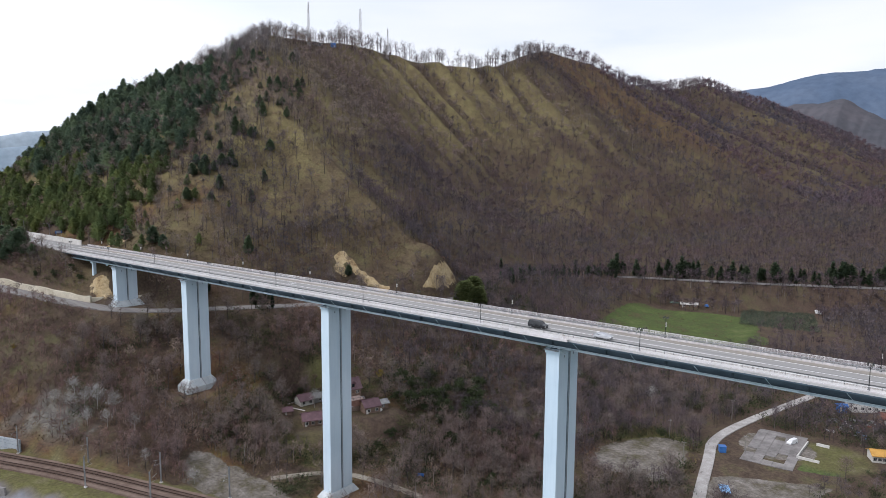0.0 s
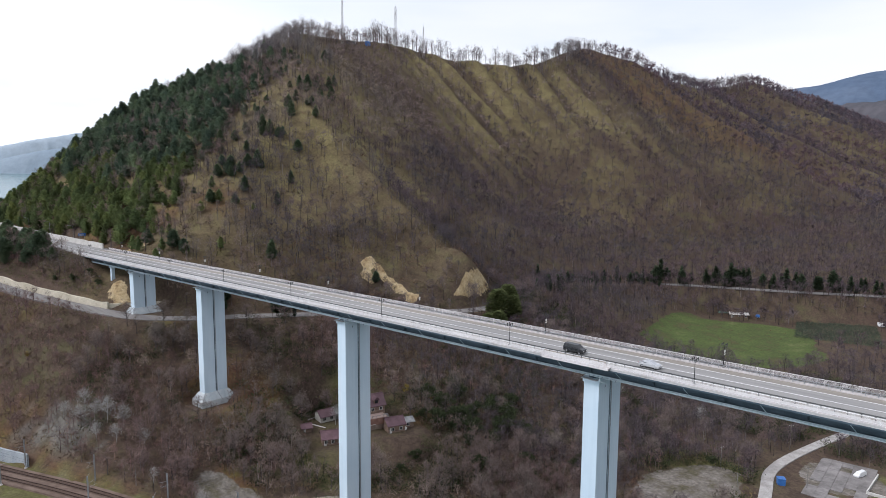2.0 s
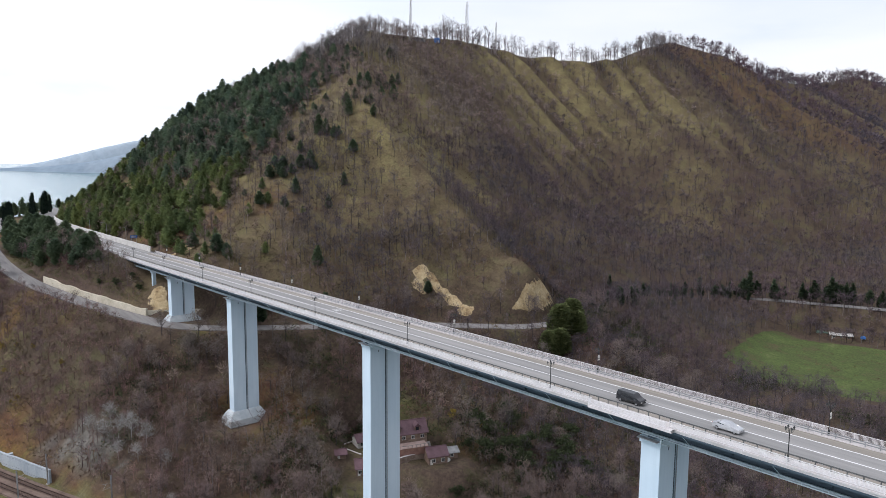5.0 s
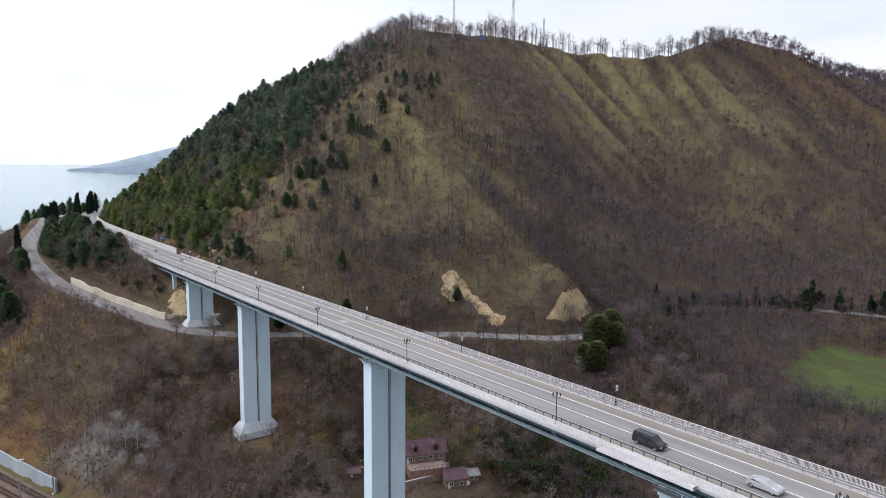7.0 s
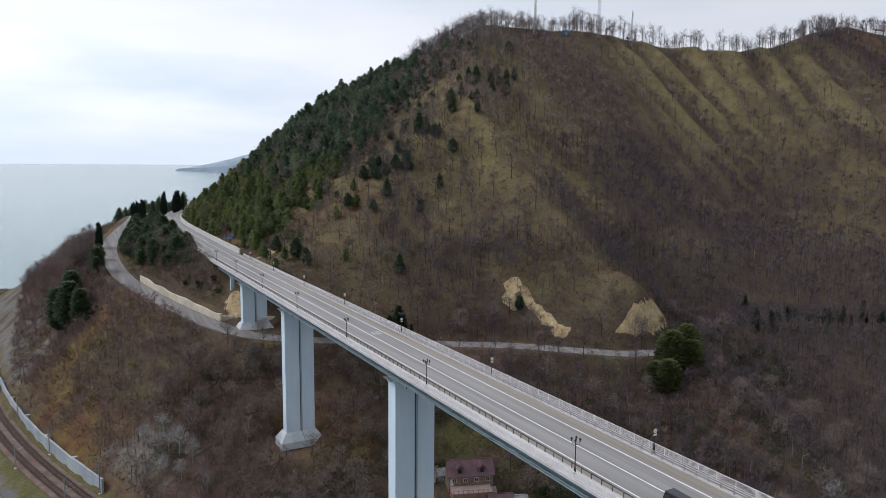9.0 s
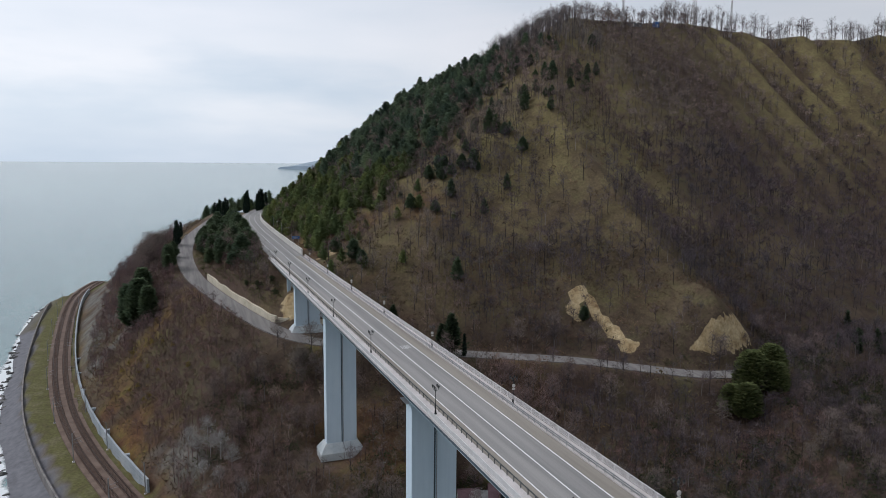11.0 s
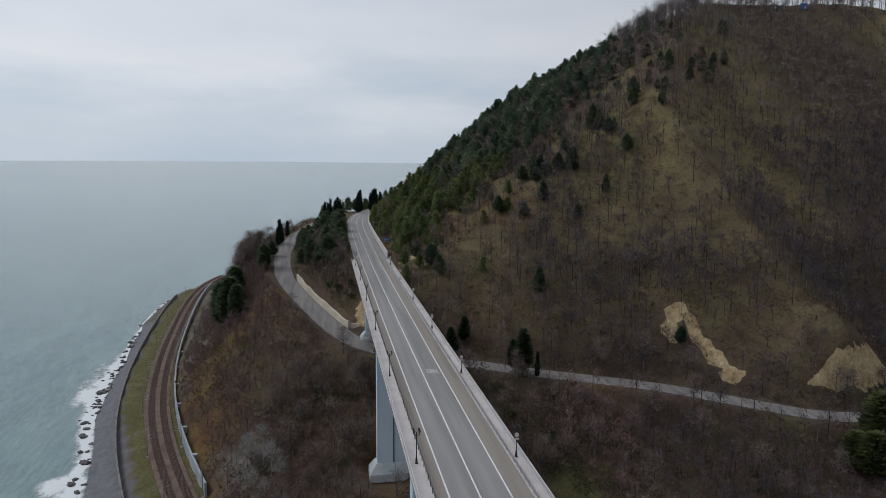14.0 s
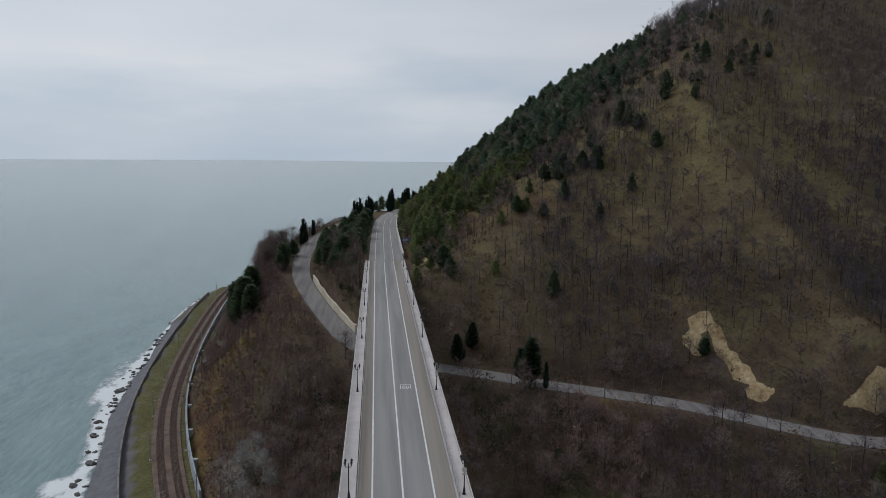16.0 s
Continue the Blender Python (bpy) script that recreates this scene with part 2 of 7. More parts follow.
ASPHALT = asphalt("worn_grey_asphalt", (0.225, 0.220, 0.212), (0.315, 0.303, 0.288))
SHOULDER = asphalt("dusty_tan_shoulder", (0.235, 0.212, 0.180), (0.315, 0.285, 0.245))
OLDROAD = asphalt("old_pale_asphalt", (0.16, 0.15, 0.145), (0.25, 0.235, 0.22))

PALEBARK = island_toned("silvery_bark", [(0.0, (0.20, 0.19, 0.175)), (0.6, (0.32, 0.31, 0.29)), (1.0, (0.44, 0.43, 0.41))])
YELLOWLEAF = island_toned("yellow_shrub_leaves", [(0.0, (0.13, 0.095, 0.02)), (0.6, (0.22, 0.16, 0.03)), (1.0, (0.28, 0.22, 0.05))])
GREENLEAF = island_toned("evergreen_leaves", [(0.0, (0.030, 0.042, 0.022)), (0.6, (0.054, 0.068, 0.032)), (1.0, (0.085, 0.098, 0.045))], leafy=0.3)
BANKLEAF = island_toned("bank_shrub_leaves", [(0.0, (0.055, 0.060, 0.028)), (0.6, (0.095, 0.100, 0.042)), (1.0, (0.15, 0.145, 0.062))])
FIELDLEAF = island_toned("grey_green_crop_leaves", [(0.0, (0.040, 0.055, 0.040)), (0.6, (0.070, 0.092, 0.062)), (1.0, (0.115, 0.135, 0.095))])
FIRLEAF = island_toned("fir_needles", [(0.0, (0.028, 0.042, 0.026)), (0.6, (0.054, 0.078, 0.044)), (1.0, (0.088, 0.115, 0.058))], leafy=0.4)
CEDARLEAF = island_toned("cedar_needles", [(0.0, (0.085, 0.104, 0.044)), (0.6, (0.130, 0.152, 0.060)), (1.0, (0.185, 0.200, 0.082))], leafy=0.45)
WALLBLUE = simple("grey_blue_concrete", (0.30, 0.34, 0.37), (0.42, 0.45, 0.47), 0.2, 0.85, fine=2, bump=0.2, stretch=(1, 1, 0.3))
BALLAST = simple("brown_ballast", (0.125, 0.085, 0.066), (0.20, 0.145, 0.115), 0.25, 0.95, fine=4, bump=0.5)
SLEEPER = simple("weathered_sleeper", (0.14, 0.095, 0.074), (0.20, 0.145, 0.118), 0.8, 0.9, fine=6)
RUST = simple("rusty_rail", (0.040, 0.024, 0.018), (0.075, 0.046, 0.034), 0.7, 0.5, 0.5, fine=8)
WETROCK = simple("wet_rock", (0.035, 0.035, 0.033), (0.09, 0.085, 0.08), 0.5, 0.45, fine=3, bump=0.4)
TOWER = simple("tower_steel", (0.36, 0.33, 0.33), (0.50, 0.47, 0.46), 0.4, 0.5, 0.2, fine=4)
HUTBLUE = simple("bright_blue_paint", (0.03, 0.12, 0.36), (0.06, 0.18, 0.46), 0.6, 0.5, fine=4)
SHEETBLUE = simple("pale_blue_sheet", (0.16, 0.33, 0.56), (0.22, 0.40, 0.62), 0.6, 0.5, fine=4)
WOODWALL = simple("brown_timber_wall", (0.15, 0.10, 0.075), (0.27, 0.19, 0.14), 0.5, 0.8, fine=3, bump=0.2, stretch=(1, 1, 4))
WOODGREY = simple("weathered_wood", (0.16, 0.15, 0.13), (0.27, 0.25, 0.23), 0.8, 0.85, fine=6)
ROOF = simple("purple_brown_roof", (0.095, 0.050, 0.058), (0.150, 0.086, 0.096), 0.4, 0.55, fine=3, bump=0.2)
RUSTROOF = simple("red_brown_roof", (0.12, 0.045, 0.03), (0.19, 0.08, 0.055), 0.4, 0.6, fine=3, bump=0.2)
ORANGEROOF = simple("orange_yellow_roof", (0.46, 0.24, 0.05), (0.58, 0.33, 0.08), 0.4, 0.6, fine=3)
SHEETGREEN = simple("dull_green_sheet", (0.08, 0.13, 0.10), (0.13, 0.18, 0.14), 0.4, 0.7, fine=3)
SHEETGREY = simple("grey_sheet", (0.20, 0.20, 0.20), (0.32, 0.32, 0.31), 0.4, 0.7, fine=3, bump=0.2)
BRICKISH = simple("brownish_stonework", (0.19, 0.13, 0.10), (0.32, 0.25, 0.20), 0.5, 0.9, fine=2, bump=0.5)
TERRACE = simple("red_brown_brickwork", (0.20, 0.105, 0.080), (0.30, 0.17, 0.13), 0.5, 0.9, fine=3, bump=0.3)
PAVING = simple("pinkish_paving", (0.30, 0.215, 0.185), (0.40, 0.30, 0.265), 0.6, 0.85, fine=3, bump=0.2)
SLABGREY = simple("weathered_slab", (0.15, 0.138, 0.130), (0.27, 0.25, 0.238), 0.2, 0.9, fine=2, bump=0.3)
LANESLAB = simple("worn_lane_concrete", (0.30, 0.28, 0.26), (0.46, 0.435, 0.41), 0.25, 0.9, fine=2, bump=0.2)
DIRT = simple("pale_dirt", (0.19, 0.165, 0.13), (0.30, 0.27, 0.22), 0.25, 0.95, fine=2, bump=0.4)
GLASS = simple("dark_window_glass", (0.02, 0.024, 0.028), (0.03, 0.035, 0.04), 0.5, 0.08, fine=4, spec=0.6)
TYRE = simple("black_rubber", (0.015, 0.015, 0.015), (0.03, 0.03, 0.03), 2, 0.9, fine=9)
TAILRED = simple("red_lens", (0.30, 0.02, 0.02), (0.40, 0.03, 0.03), 2, 0.2, fine=9)
BLACKCAR = simple("black_car_paint", (0.012, 0.013, 0.015), (0.02, 0.021, 0.024), 1, 0.15, fine=9, spec=0.6)
SILVERCAR = simple("silver_car_paint", (0.50, 0.51, 0.52), (0.58, 0.59, 0.60), 1, 0.25, 0.5, fine=9)
WHITECAR = simple("white_car_paint", (0.70, 0.70, 0.69), (0.80, 0.80, 0.79), 1, 0.3, fine=9)
# the haze of distance is put into the base colour of these four
FARBLUE = simple("distant_haze_blue_woods", (0.095, 0.13, 0.19), (0.125, 0.16, 0.22), 0.004, 0.95, fine=0.03, spec=0.0)
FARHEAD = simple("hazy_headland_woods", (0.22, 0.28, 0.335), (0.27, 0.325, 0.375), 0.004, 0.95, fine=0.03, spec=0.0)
FARPALE = simple("distant_haze_pale_coast", (0.36, 0.43, 0.49), (0.42, 0.48, 0.53), 0.004, 0.95, fine=0.03, spec=0.0)
FARWOOD = simple("distant_haze_grey_woods", (0.078, 0.080, 0.090), (0.115, 0.108, 0.118), 0.006, 0.95, fine=0.05, spec=0.0)

# ---------------------------------------------------------------- mesh helpers
def mesh_of(name, verts, tris, mats, index=None, smooth=False):
    """A mesh from numpy arrays of places and triangles."""
    me = bpy.data.meshes.new(name)
    verts, tris = np.asarray(verts, np.float32), np.asarray(tris, np.int32)
    me.vertices.add(len(verts))
    me.vertices.foreach_set("co", verts.ravel())
    me.loops.add(tris.size)
    me.loops.foreach_set("vertex_index", tris.ravel())
    me.polygons.add(len(tris))
    k = tris.shape[1]
    me.polygons.foreach_set("loop_start", np.arange(0, tris.size, k, dtype=np.int32))
    me.polygons.foreach_set("loop_total", np.full(len(tris), k, np.int32))
    for mt in mats:
        me.materials.append(mt)
    if index is not None:
        me.polygons.foreach_set("material_index", np.asarray(index, np.int32))
    me.polygons.foreach_set("use_smooth", np.full(len(tris), smooth))
    me.update(calc_edges=True)
    me.validate()
    return me


def bm_mesh(name, bm, mat):
    me = bpy.data.meshes.new(name)
    bmesh.ops.recalc_face_normals(bm, faces=bm.faces)
    bm.to_mesh(me)
    bm.free()
    me.materials.append(mat)
    return me


def part(name, bm, mat, parent, label=""):
    """One mesh object under a thing or under a part."""
    ob = new(name, bm if isinstance(bm, bpy.types.Mesh) else bm_mesh(name, bm, mat))
    ob.parent = parent
    if label:
        ob["label"] = label
    return ob


def thing(name, at=(0, 0, 0), turn=0.0, label="", category="", group="", kind=""):
    ob = new(name)
    ob.matrix_basis = pose(*at, 0, 0, turn)
    return tagged(ob, label, category, group, kind)


def box(bm, x0, x1, y0, y1, z0, z1, m=None):
    vs = [bm.verts.new((x, y, z)) for x in (x0, x1) for y in (y0, y1) for z in (z0, z1)]
    if m is not None:
        for v in vs:
            v.co = m @ v.co
    for f in ((0, 1, 3, 2), (4, 6, 7, 5), (0, 4, 5, 1), (2, 3, 7, 6), (0, 2, 6, 4), (1, 5, 7, 3)):
        bm.faces.new([vs[i] for i in f])
    return vs


def boxes(*dims):
    bm = bmesh.new()
    for d in dims:
        box(bm, *d)
    return bm


def tube(bm, a, b, r0, r1=None, sides=6):
    """A tapered round bar from a to b."""
    a, b, r1 = Vector(a), Vector(b), r0 if r1 is None else r1
    q = (b - a).to_track_quat("Z", "Y")
    rings = []
    for p, r in ((a, r0), (b, r1)):
        rings.append([bm.verts.new(p + q @ Vector((r * math.cos(k * math.tau / sides), r * math.sin(k * math.tau / sides), 0))) for k in range(sides)])
    for k in range(sides):
        bm.faces.new((rings[0][k], rings[0][(k + 1) % sides], rings[1][(k + 1) % sides], rings[1][k]))
    bm.faces.new(rings[1])
    bm.faces.new(rings[0][::-1])


def lathe(bm, profile, sides=10, at=(0, 0, 0)):
    """A turned shape from (radius, height) pairs."""
    rings = [[bm.verts.new((at[0] + r * math.cos(k * math.tau / sides), at[1] + r * math.sin(k * math.tau / sides), at[2] + z)) for k in range(sides)] for r, z in profile]
    for lo, hi in zip(rings, rings[1:]):
        for k in range(sides):
            bm.faces.new((lo[k], lo[(k + 1) % sides], hi[(k + 1) % sides], hi[k]))
    bm.faces.new(rings[-1])
    bm.faces.new(rings[0][::-1])


# ---------------------------------------------------------------- the land
SEA = -5.0


def lattice(ix, iy, seed):
    n = np.sin(ix * 127.1 + iy * 311.7 + seed * 74.7) * 43758.5453
    return n - np.floor(n)


def value_noise(x, y, scale, seed=0, octaves=4):
    """Smooth noise between 0 and 1."""
    total, amp, norm = 0.0, 1.0, 0.0
    for o in range(octaves):
        u, v = x / scale * 2**o, y / scale * 2**o
        iu, iv = np.floor(u), np.floor(v)
        fu, fv = u - iu, v - iv
        fu, fv = fu * fu * (3 - 2 * fu), fv * fv * (3 - 2 * fv)
        a, b = lattice(iu, iv, seed + o), lattice(iu + 1, iv, seed + o)
        c, d = lattice(iu, iv + 1, seed + o), lattice(iu + 1, iv + 1, seed + o)
        total = total + amp * (a + (b - a) * fu + (c - a) * fv + (a - b - c + d) * fu * fv)
        norm += amp
        amp *= 0.5
    return total / norm


def smin(a, b, k):
    h = np.clip(0.5 + 0.5 * (b - a) / k, 0, 1)
    return b + (a - b) * h - k * h * (1 - h)


def step(a, b, x):
    t = np.clip((x - a) / (b - a), 0, 1)
    return t * t * (3 - 2 * t)


def near_line(x, y, line):
    """Distance to a polyline in plan, and the height along it (third column)."""
    best, height = np.full(np.shape(x), 1e9), np.zeros(np.shape(x))
    for (ax, ay, az), (bx, by, bz) in zip(line, line[1:]):
        dx, dy = bx - ax, by - ay
        t = np.clip(((x - ax) * dx + (y - ay) * dy) / (dx * dx + dy * dy), 0, 1)
        d = np.hypot(x - ax - t * dx, y - ay - t * dy)
        height = np.where(d < best, az + t * (bz - az), height)
        best = np.minimum(best, d)
    return best, height


def curve_line(line, step_m=4.0):
    """The polyline through the given places, rounded."""
    p = np.array(line, float)
    for _ in range(3):
        q = np.empty((2 * len(p) - 2, p.shape[1]))
        q[0::2], q[1::2] = 0.75 * p[:-1] + 0.25 * p[1:], 0.25 * p[:-1] + 0.75 * p[1:]
        p = np.vstack([p[:1], q, p[-1:]])
    s = np.concatenate([[0], np.cumsum(np.hypot(*np.diff(p[:, :2], axis=0).T))])
    at = np.linspace(0, s[-1], max(2, int(s[-1] / step_m)))
    return np.stack([np.interp(at, s, p[:, i]) for i in range(p.shape[1])], 1)


def deck_z(x):
    return 65.5 + 0.011 * (x + 180)


DECK_END = -362.0
MAIN_ROAD = curve_line([(-355, 149.4, 63.5), (-420, 149.6, 63.2), (-500, 150.2, 63), (-560, 152, 63), (-610, 158, 63.2), (-660, 172, 63.5), (-720, 196, 64)])
OLD_ROAD = curve_line([(-650, 138, 62), (-600, 130, 61), (-562, 121, 59.5), (-514, 112, 58), (-462, 106, 56), (-406, 108, 51), (-369, 117, 47.5), (-340, 125.5, 45.3), (-314, 133.5, 43.7),
                       (-293, 143, 42.4), (-281, 160, 41.5), (-274, 179, 40.5), (-265, 197, 39.5), (-259, 212, 38.8), (-250, 233, 38), (-238, 250, 37), (-221, 273, 36), (-225, 305, 35), (-240, 345, 33.5), (-255, 390, 31),
                       (-246, 436, 26), (-229, 494, 20.5), (-190, 514, 20), (-153, 528, 20), (-112, 549, 20), (-69, 572, 20), (0, 605, 20)])
RAILWAY = curve_line([(-760, 60, 1.5), (-700, 38, 1.5), (-640, 29, 1.5), (-569, 31, 1.5), (-450, 42, 1.5), (-375, 53.5, 1.5), (-324, 66, 1.5), (-279, 81, 1.5), (-241, 96, 1.5), (-205, 106.5, 1.5), (-170, 117, 1.5), (-100, 140, 1.0), (0, 165, 1.0), (120, 180, 1.0)])
LANE = curve_line([(-60, 180, -1), (-72, 224, -1), (-79, 255, -1), (-84, 272, -1), (-79, 300, -0.5), (-69, 335, 0), (-58, 370, 1)])
FOOT_Y = [-200, 100, 150, 206, 240, 270, 285, 300, 320, 390, 454, 557, 672, 760, 857, 931, 1066, 1280, 1392, 1552, 1705, 1862, 2100, 2600]
FOOT_X = [-330, -318, -290, -266, -258, -240, -222, -234, -250, -268, -278, -278, -206, -169, -100, -70, -81, -24, -27, -34, -41, -53, -70, -100]
CREST_Y = [250, 300, 324, 344, 358, 376, 403, 444, 517, 560, 585, 624, 663, 720, 790, 857, 931, 1066, 1180, 1280, 1392, 1552, 1705, 1862, 2100, 2700]
CREST_Z = [250, 212, 200, 198, 205, 213, 217, 220, 227, 222, 215, 211, 215, 233, 248, 238, 217, 218, 231, 248, 237, 226, 226, 212, 178, 140]
WALL_X = [-5000, -1300, -900, -780, -700, -640, -600, -500, -414, -363, -314, -270, -240, -205, -100, 100]
WALL_Y = [6500, 900, 330, 160, 62, 39, 37, 45, 54, 63, 79, 93, 103, 116, 150, 190]


def face_slope(y):
    """Steepness of the long east face; gentler up the valley."""
    return np.interp(y, [700, 930], [0.74, 0.5])


def crest_d(y):
    """How far behind its foot the hill's crest lies."""
    return (np.interp(y, CREST_Y, CREST_Z) - 40) / face_slope(y)


def spurs(x, y, d):
    """0 on the spurs that run down to the upper valley, 1 in the ravines between them."""
    w = 50 * (value_noise(x, y, 160, 33, 3) - 0.5)
    a = 1 - np.abs(np.cos(math.pi * (y - 800 + 0.15 * d + w) / 240))
    b = 1 - np.abs(np.cos(math.pi * (y - 815 + 0.25 * d + 1.4 * w) / 82))
    return 0.75 * a + 0.25 * b


def ribs(x, y, d):
    """1 on the ribs, 0 in the gullies that run down the long face; d is the distance behind the foot."""
    wave = (y - 0.17 * d + 95 * (value_noise(x * 0.3, y, 110, 9, 3) - 0.5)) / 30
    f = wave - np.floor(wave)
    return np.where(f < 0.70, f / 0.70, (1 - f) / 0.30)


def rib_depth(x, y):
    """Some gullies are deep, others hardly there."""
    return 0.1 + 0.9 * step(0.36, 0.64, value_noise(x * 0.5, y, 60, 47, 3))


def shore_gap(x, g):
    """Distance seaward of the railway wall, rescaled where the beach is narrow."""
    return np.where(g > 22, 22 + (g - 22) * 13 / (beach_width(x) - 22), g)


def beach_width(x):
    return np.interp(x, [-640, -540, -460, -395, -335, -293], [27, 29.5, 30.5, 31.5, 34, 38])


def land(x, y):
    """Height of the ground."""
    x, y = np.asarray(x, float), np.asarray(y, float)
    foot, crest, wall = np.interp(y, FOOT_Y, FOOT_X), np.interp(y, CREST_Y, CREST_Z), np.interp(x, WALL_X, WALL_Y)
    d = foot - x
    rough = value_noise(x, y, 70, 3, 4) - 0.5
    # east face of the long hill, with gullies running down it
    east = 40 + np.where(d > 0, face_slope(y) * d, 0.45 * d)
    gully = step(40, 110, d) * step(300, 220, d) * step(400, 500, y)
    east = east - 10 * gully * rib_depth(x, y) * (1 - ribs(x, y, d)) - 7 * step(15, 80, d) * value_noise(x, y, 34, 53, 4)
    top_d = crest_d(y)
    east = east - 48 * spurs(x, y, d) * step(790, 900, y) * step(0, 110, d) * step(top_d + 10, top_d - 90, d)
    bay = step(385, 455, y) * step(640, 540, y) * step(0, 60, d) * step(230, 120, d)
    east = east - 14 * bay
    # south flank above the sea: steep foot, bench for the roads, long slope
    low = 2 + np.interp(x, [-700, -600, -500, -400, -300], [0.66, 0.74, 0.95, 1.08, 1.03]) * (y - wall)
    bench = np.interp(x, [-620, -460, -400, -330, -290, -200], [58, 54, 50, 46, 44, 44])
    high = np.maximum(63 + 0.64 * (y - 161) + 14 * step(-385, -480, x) * step(165, 270, y) - 0.38 * np.clip(-575 - x, 0, 400), bench)
    south = smin(low, high, 5.0)
    h = smin(south, east, 9.0)
    west = crest + 6 - 0.5 * (d - top_d)
    h = smin(h, np.minimum(crest + 2.5, west), 10.0)
    h = h + rough * 9 * step(20, 60, h)
    # bare scarps cut into the foot of the hill
    h = h + 8 * np.exp(-((x + 240) / 10)**2 - ((y - 287) / 17)**2) + 3 * np.exp(-((x + 274) / 8)**2 - ((y - 250) / 12)**2)
    # knoll on the seaward crest, bank under the end of the deck
    h = h + 11 * np.exp(-((x + 440) / 34)**2 - ((y - 88) / 7)**2)
    # valley floor and shore
    q = y - (513 + 0.45 * (x + 200))
    floor = -2.0 + 1.2 * (value_noise(x, y, 40, 5, 3) - 0.5) + 3.5 * step(300, 370, y) + 16 * step(-14, 8, q) + 0.17 * np.clip(q, 0, 240)
    floor = floor + np.clip((x + 10) * 0.35, 0, 60) * step(150, 230, y)
    h = np.maximum(h, floor) + 2.0 * np.exp(-np.abs(h - floor) / 4)
    shore_d = shore_gap(x, wall - y)
    beach = np.interp(shore_d, [-2, 0, 21.5, 23.5, 35, 60, 200], [1.0, 1.0, 0.8, -1.8, -5.2, -8.5, -16])
    h = np.where(shore_d > 0, beach, h)
    # far country behind
    far = step(1500, 2600, y) * (120 * value_noise(x, y, 900, 21, 3)) * step(-200, 400, x + 0.1 * y)
    h = h + far
    for hx_, hy_, hz_, hr in ((-205, 187, 12.5, 12), (-192, 193, 7.5, 9), (-206, 171, 4.5, 9), (-223, 182, 6.5, 9), (-245, 144, 15.6, 7), (-302, 149, 42.2, 9)):
        h = h + (hz_ - h) * step(hr + 7, hr, np.hypot(x - hx_, y - hy_))
    for line, half, edge in ((MAIN_ROAD, 9.5, 9), (OLD_ROAD, 6.0, 7), (LANE, 2.4, 5)):
        dist, z = near_line(x, y, line)
        h = h + (z - 0.25 - h) * (1 - step(half, half + edge, dist))
        if line is OLD_ROAD:
            bank = np.interp(x, [-400, -352, -330, -317, -306], [61, 60.5, 53, 45, 42.5])
            bank = np.minimum(bank, z + 2.2 + 1.6 * (dist - 8.0))
            inner = (x < -300) & (x > -420) & (y < 163) & (dist > 8.0) & (y > np.interp(x, [-420, -406, -369, -340, -314, -300], [107, 108, 117, 125.5, 133.5, 140]))
            h = np.where(inner, np.maximum(h, bank), h)
    return h


def spaced(stops):
    """Grid lines from (start, spacing) stops."""
    out = []
    for (a, s), (b, _) in zip(stops, stops[1:]):
        out.append(np.arange(a, b, s))
    return np.concatenate(out + [[stops[-1][0]]])


gx = spaced([(-4900, 300), (-1300, 60), (-760, 12), (-620, 4), (-300, 2.5), (-276, 1.5), (-250, 0.8), (-222, 2.5), (-200, 3.5), (-20, 12), (200, 60), (800, 300), (4900, 1)])
gy = spaced([(-1600, 300), (-100, 20), (20, 4), (232, 1.6), (308, 4), (340, 7), (760, 14), (1700, 80), (2900, 300), (4900, 1)])
GX, GY = np.meshgrid(gx, gy, indexing="ij")
GZ = land(GX, GY)
ids = np.arange(GX.size).reshape(GX.shape)
quads = np.stack([ids[:-1, :-1], ids[1:, :-1], ids[1:, 1:], ids[:-1, 1:]], -1).reshape(-1, 4)


def meadow(x, y):
    u, v = 0.87 * (x + 170) + 0.5 * (y - 432), -0.5 * (x + 170) + 0.87 * (y - 432)
    q = y - (513 + 0.45 * (x + 200))
    edge = (x + 142) - 0.42 * (519 - y) + 8 * (value_noise(x, y, 12, 18, 3) - 0.5)
    return step(1.12, 0.92, np.hypot((u - 14) / 60, v / 53) + 0.25 * (value_noise(x, y, 30, 8, 3) - 0.5)) * step(-9, -15, q) * step(3, -3, edge) * step(8.8, 6.5, land(x, y))


def lawns(x, y):
    """Small green plots beside the concrete yard."""
    a = np.maximum(np.abs(x + 45) / 5, np.abs(y - 285 + 0.3 * (x + 45)) / 8)
    b = np.maximum(np.abs(x + 44) / 7, np.abs(y - 272 - 0.25 * (x + 44)) / 4)
    return step(1.1, 0.9, np.minimum(a, b) + 0.3 * (value_noise(x, y, 5, 85, 3) - 0.5))


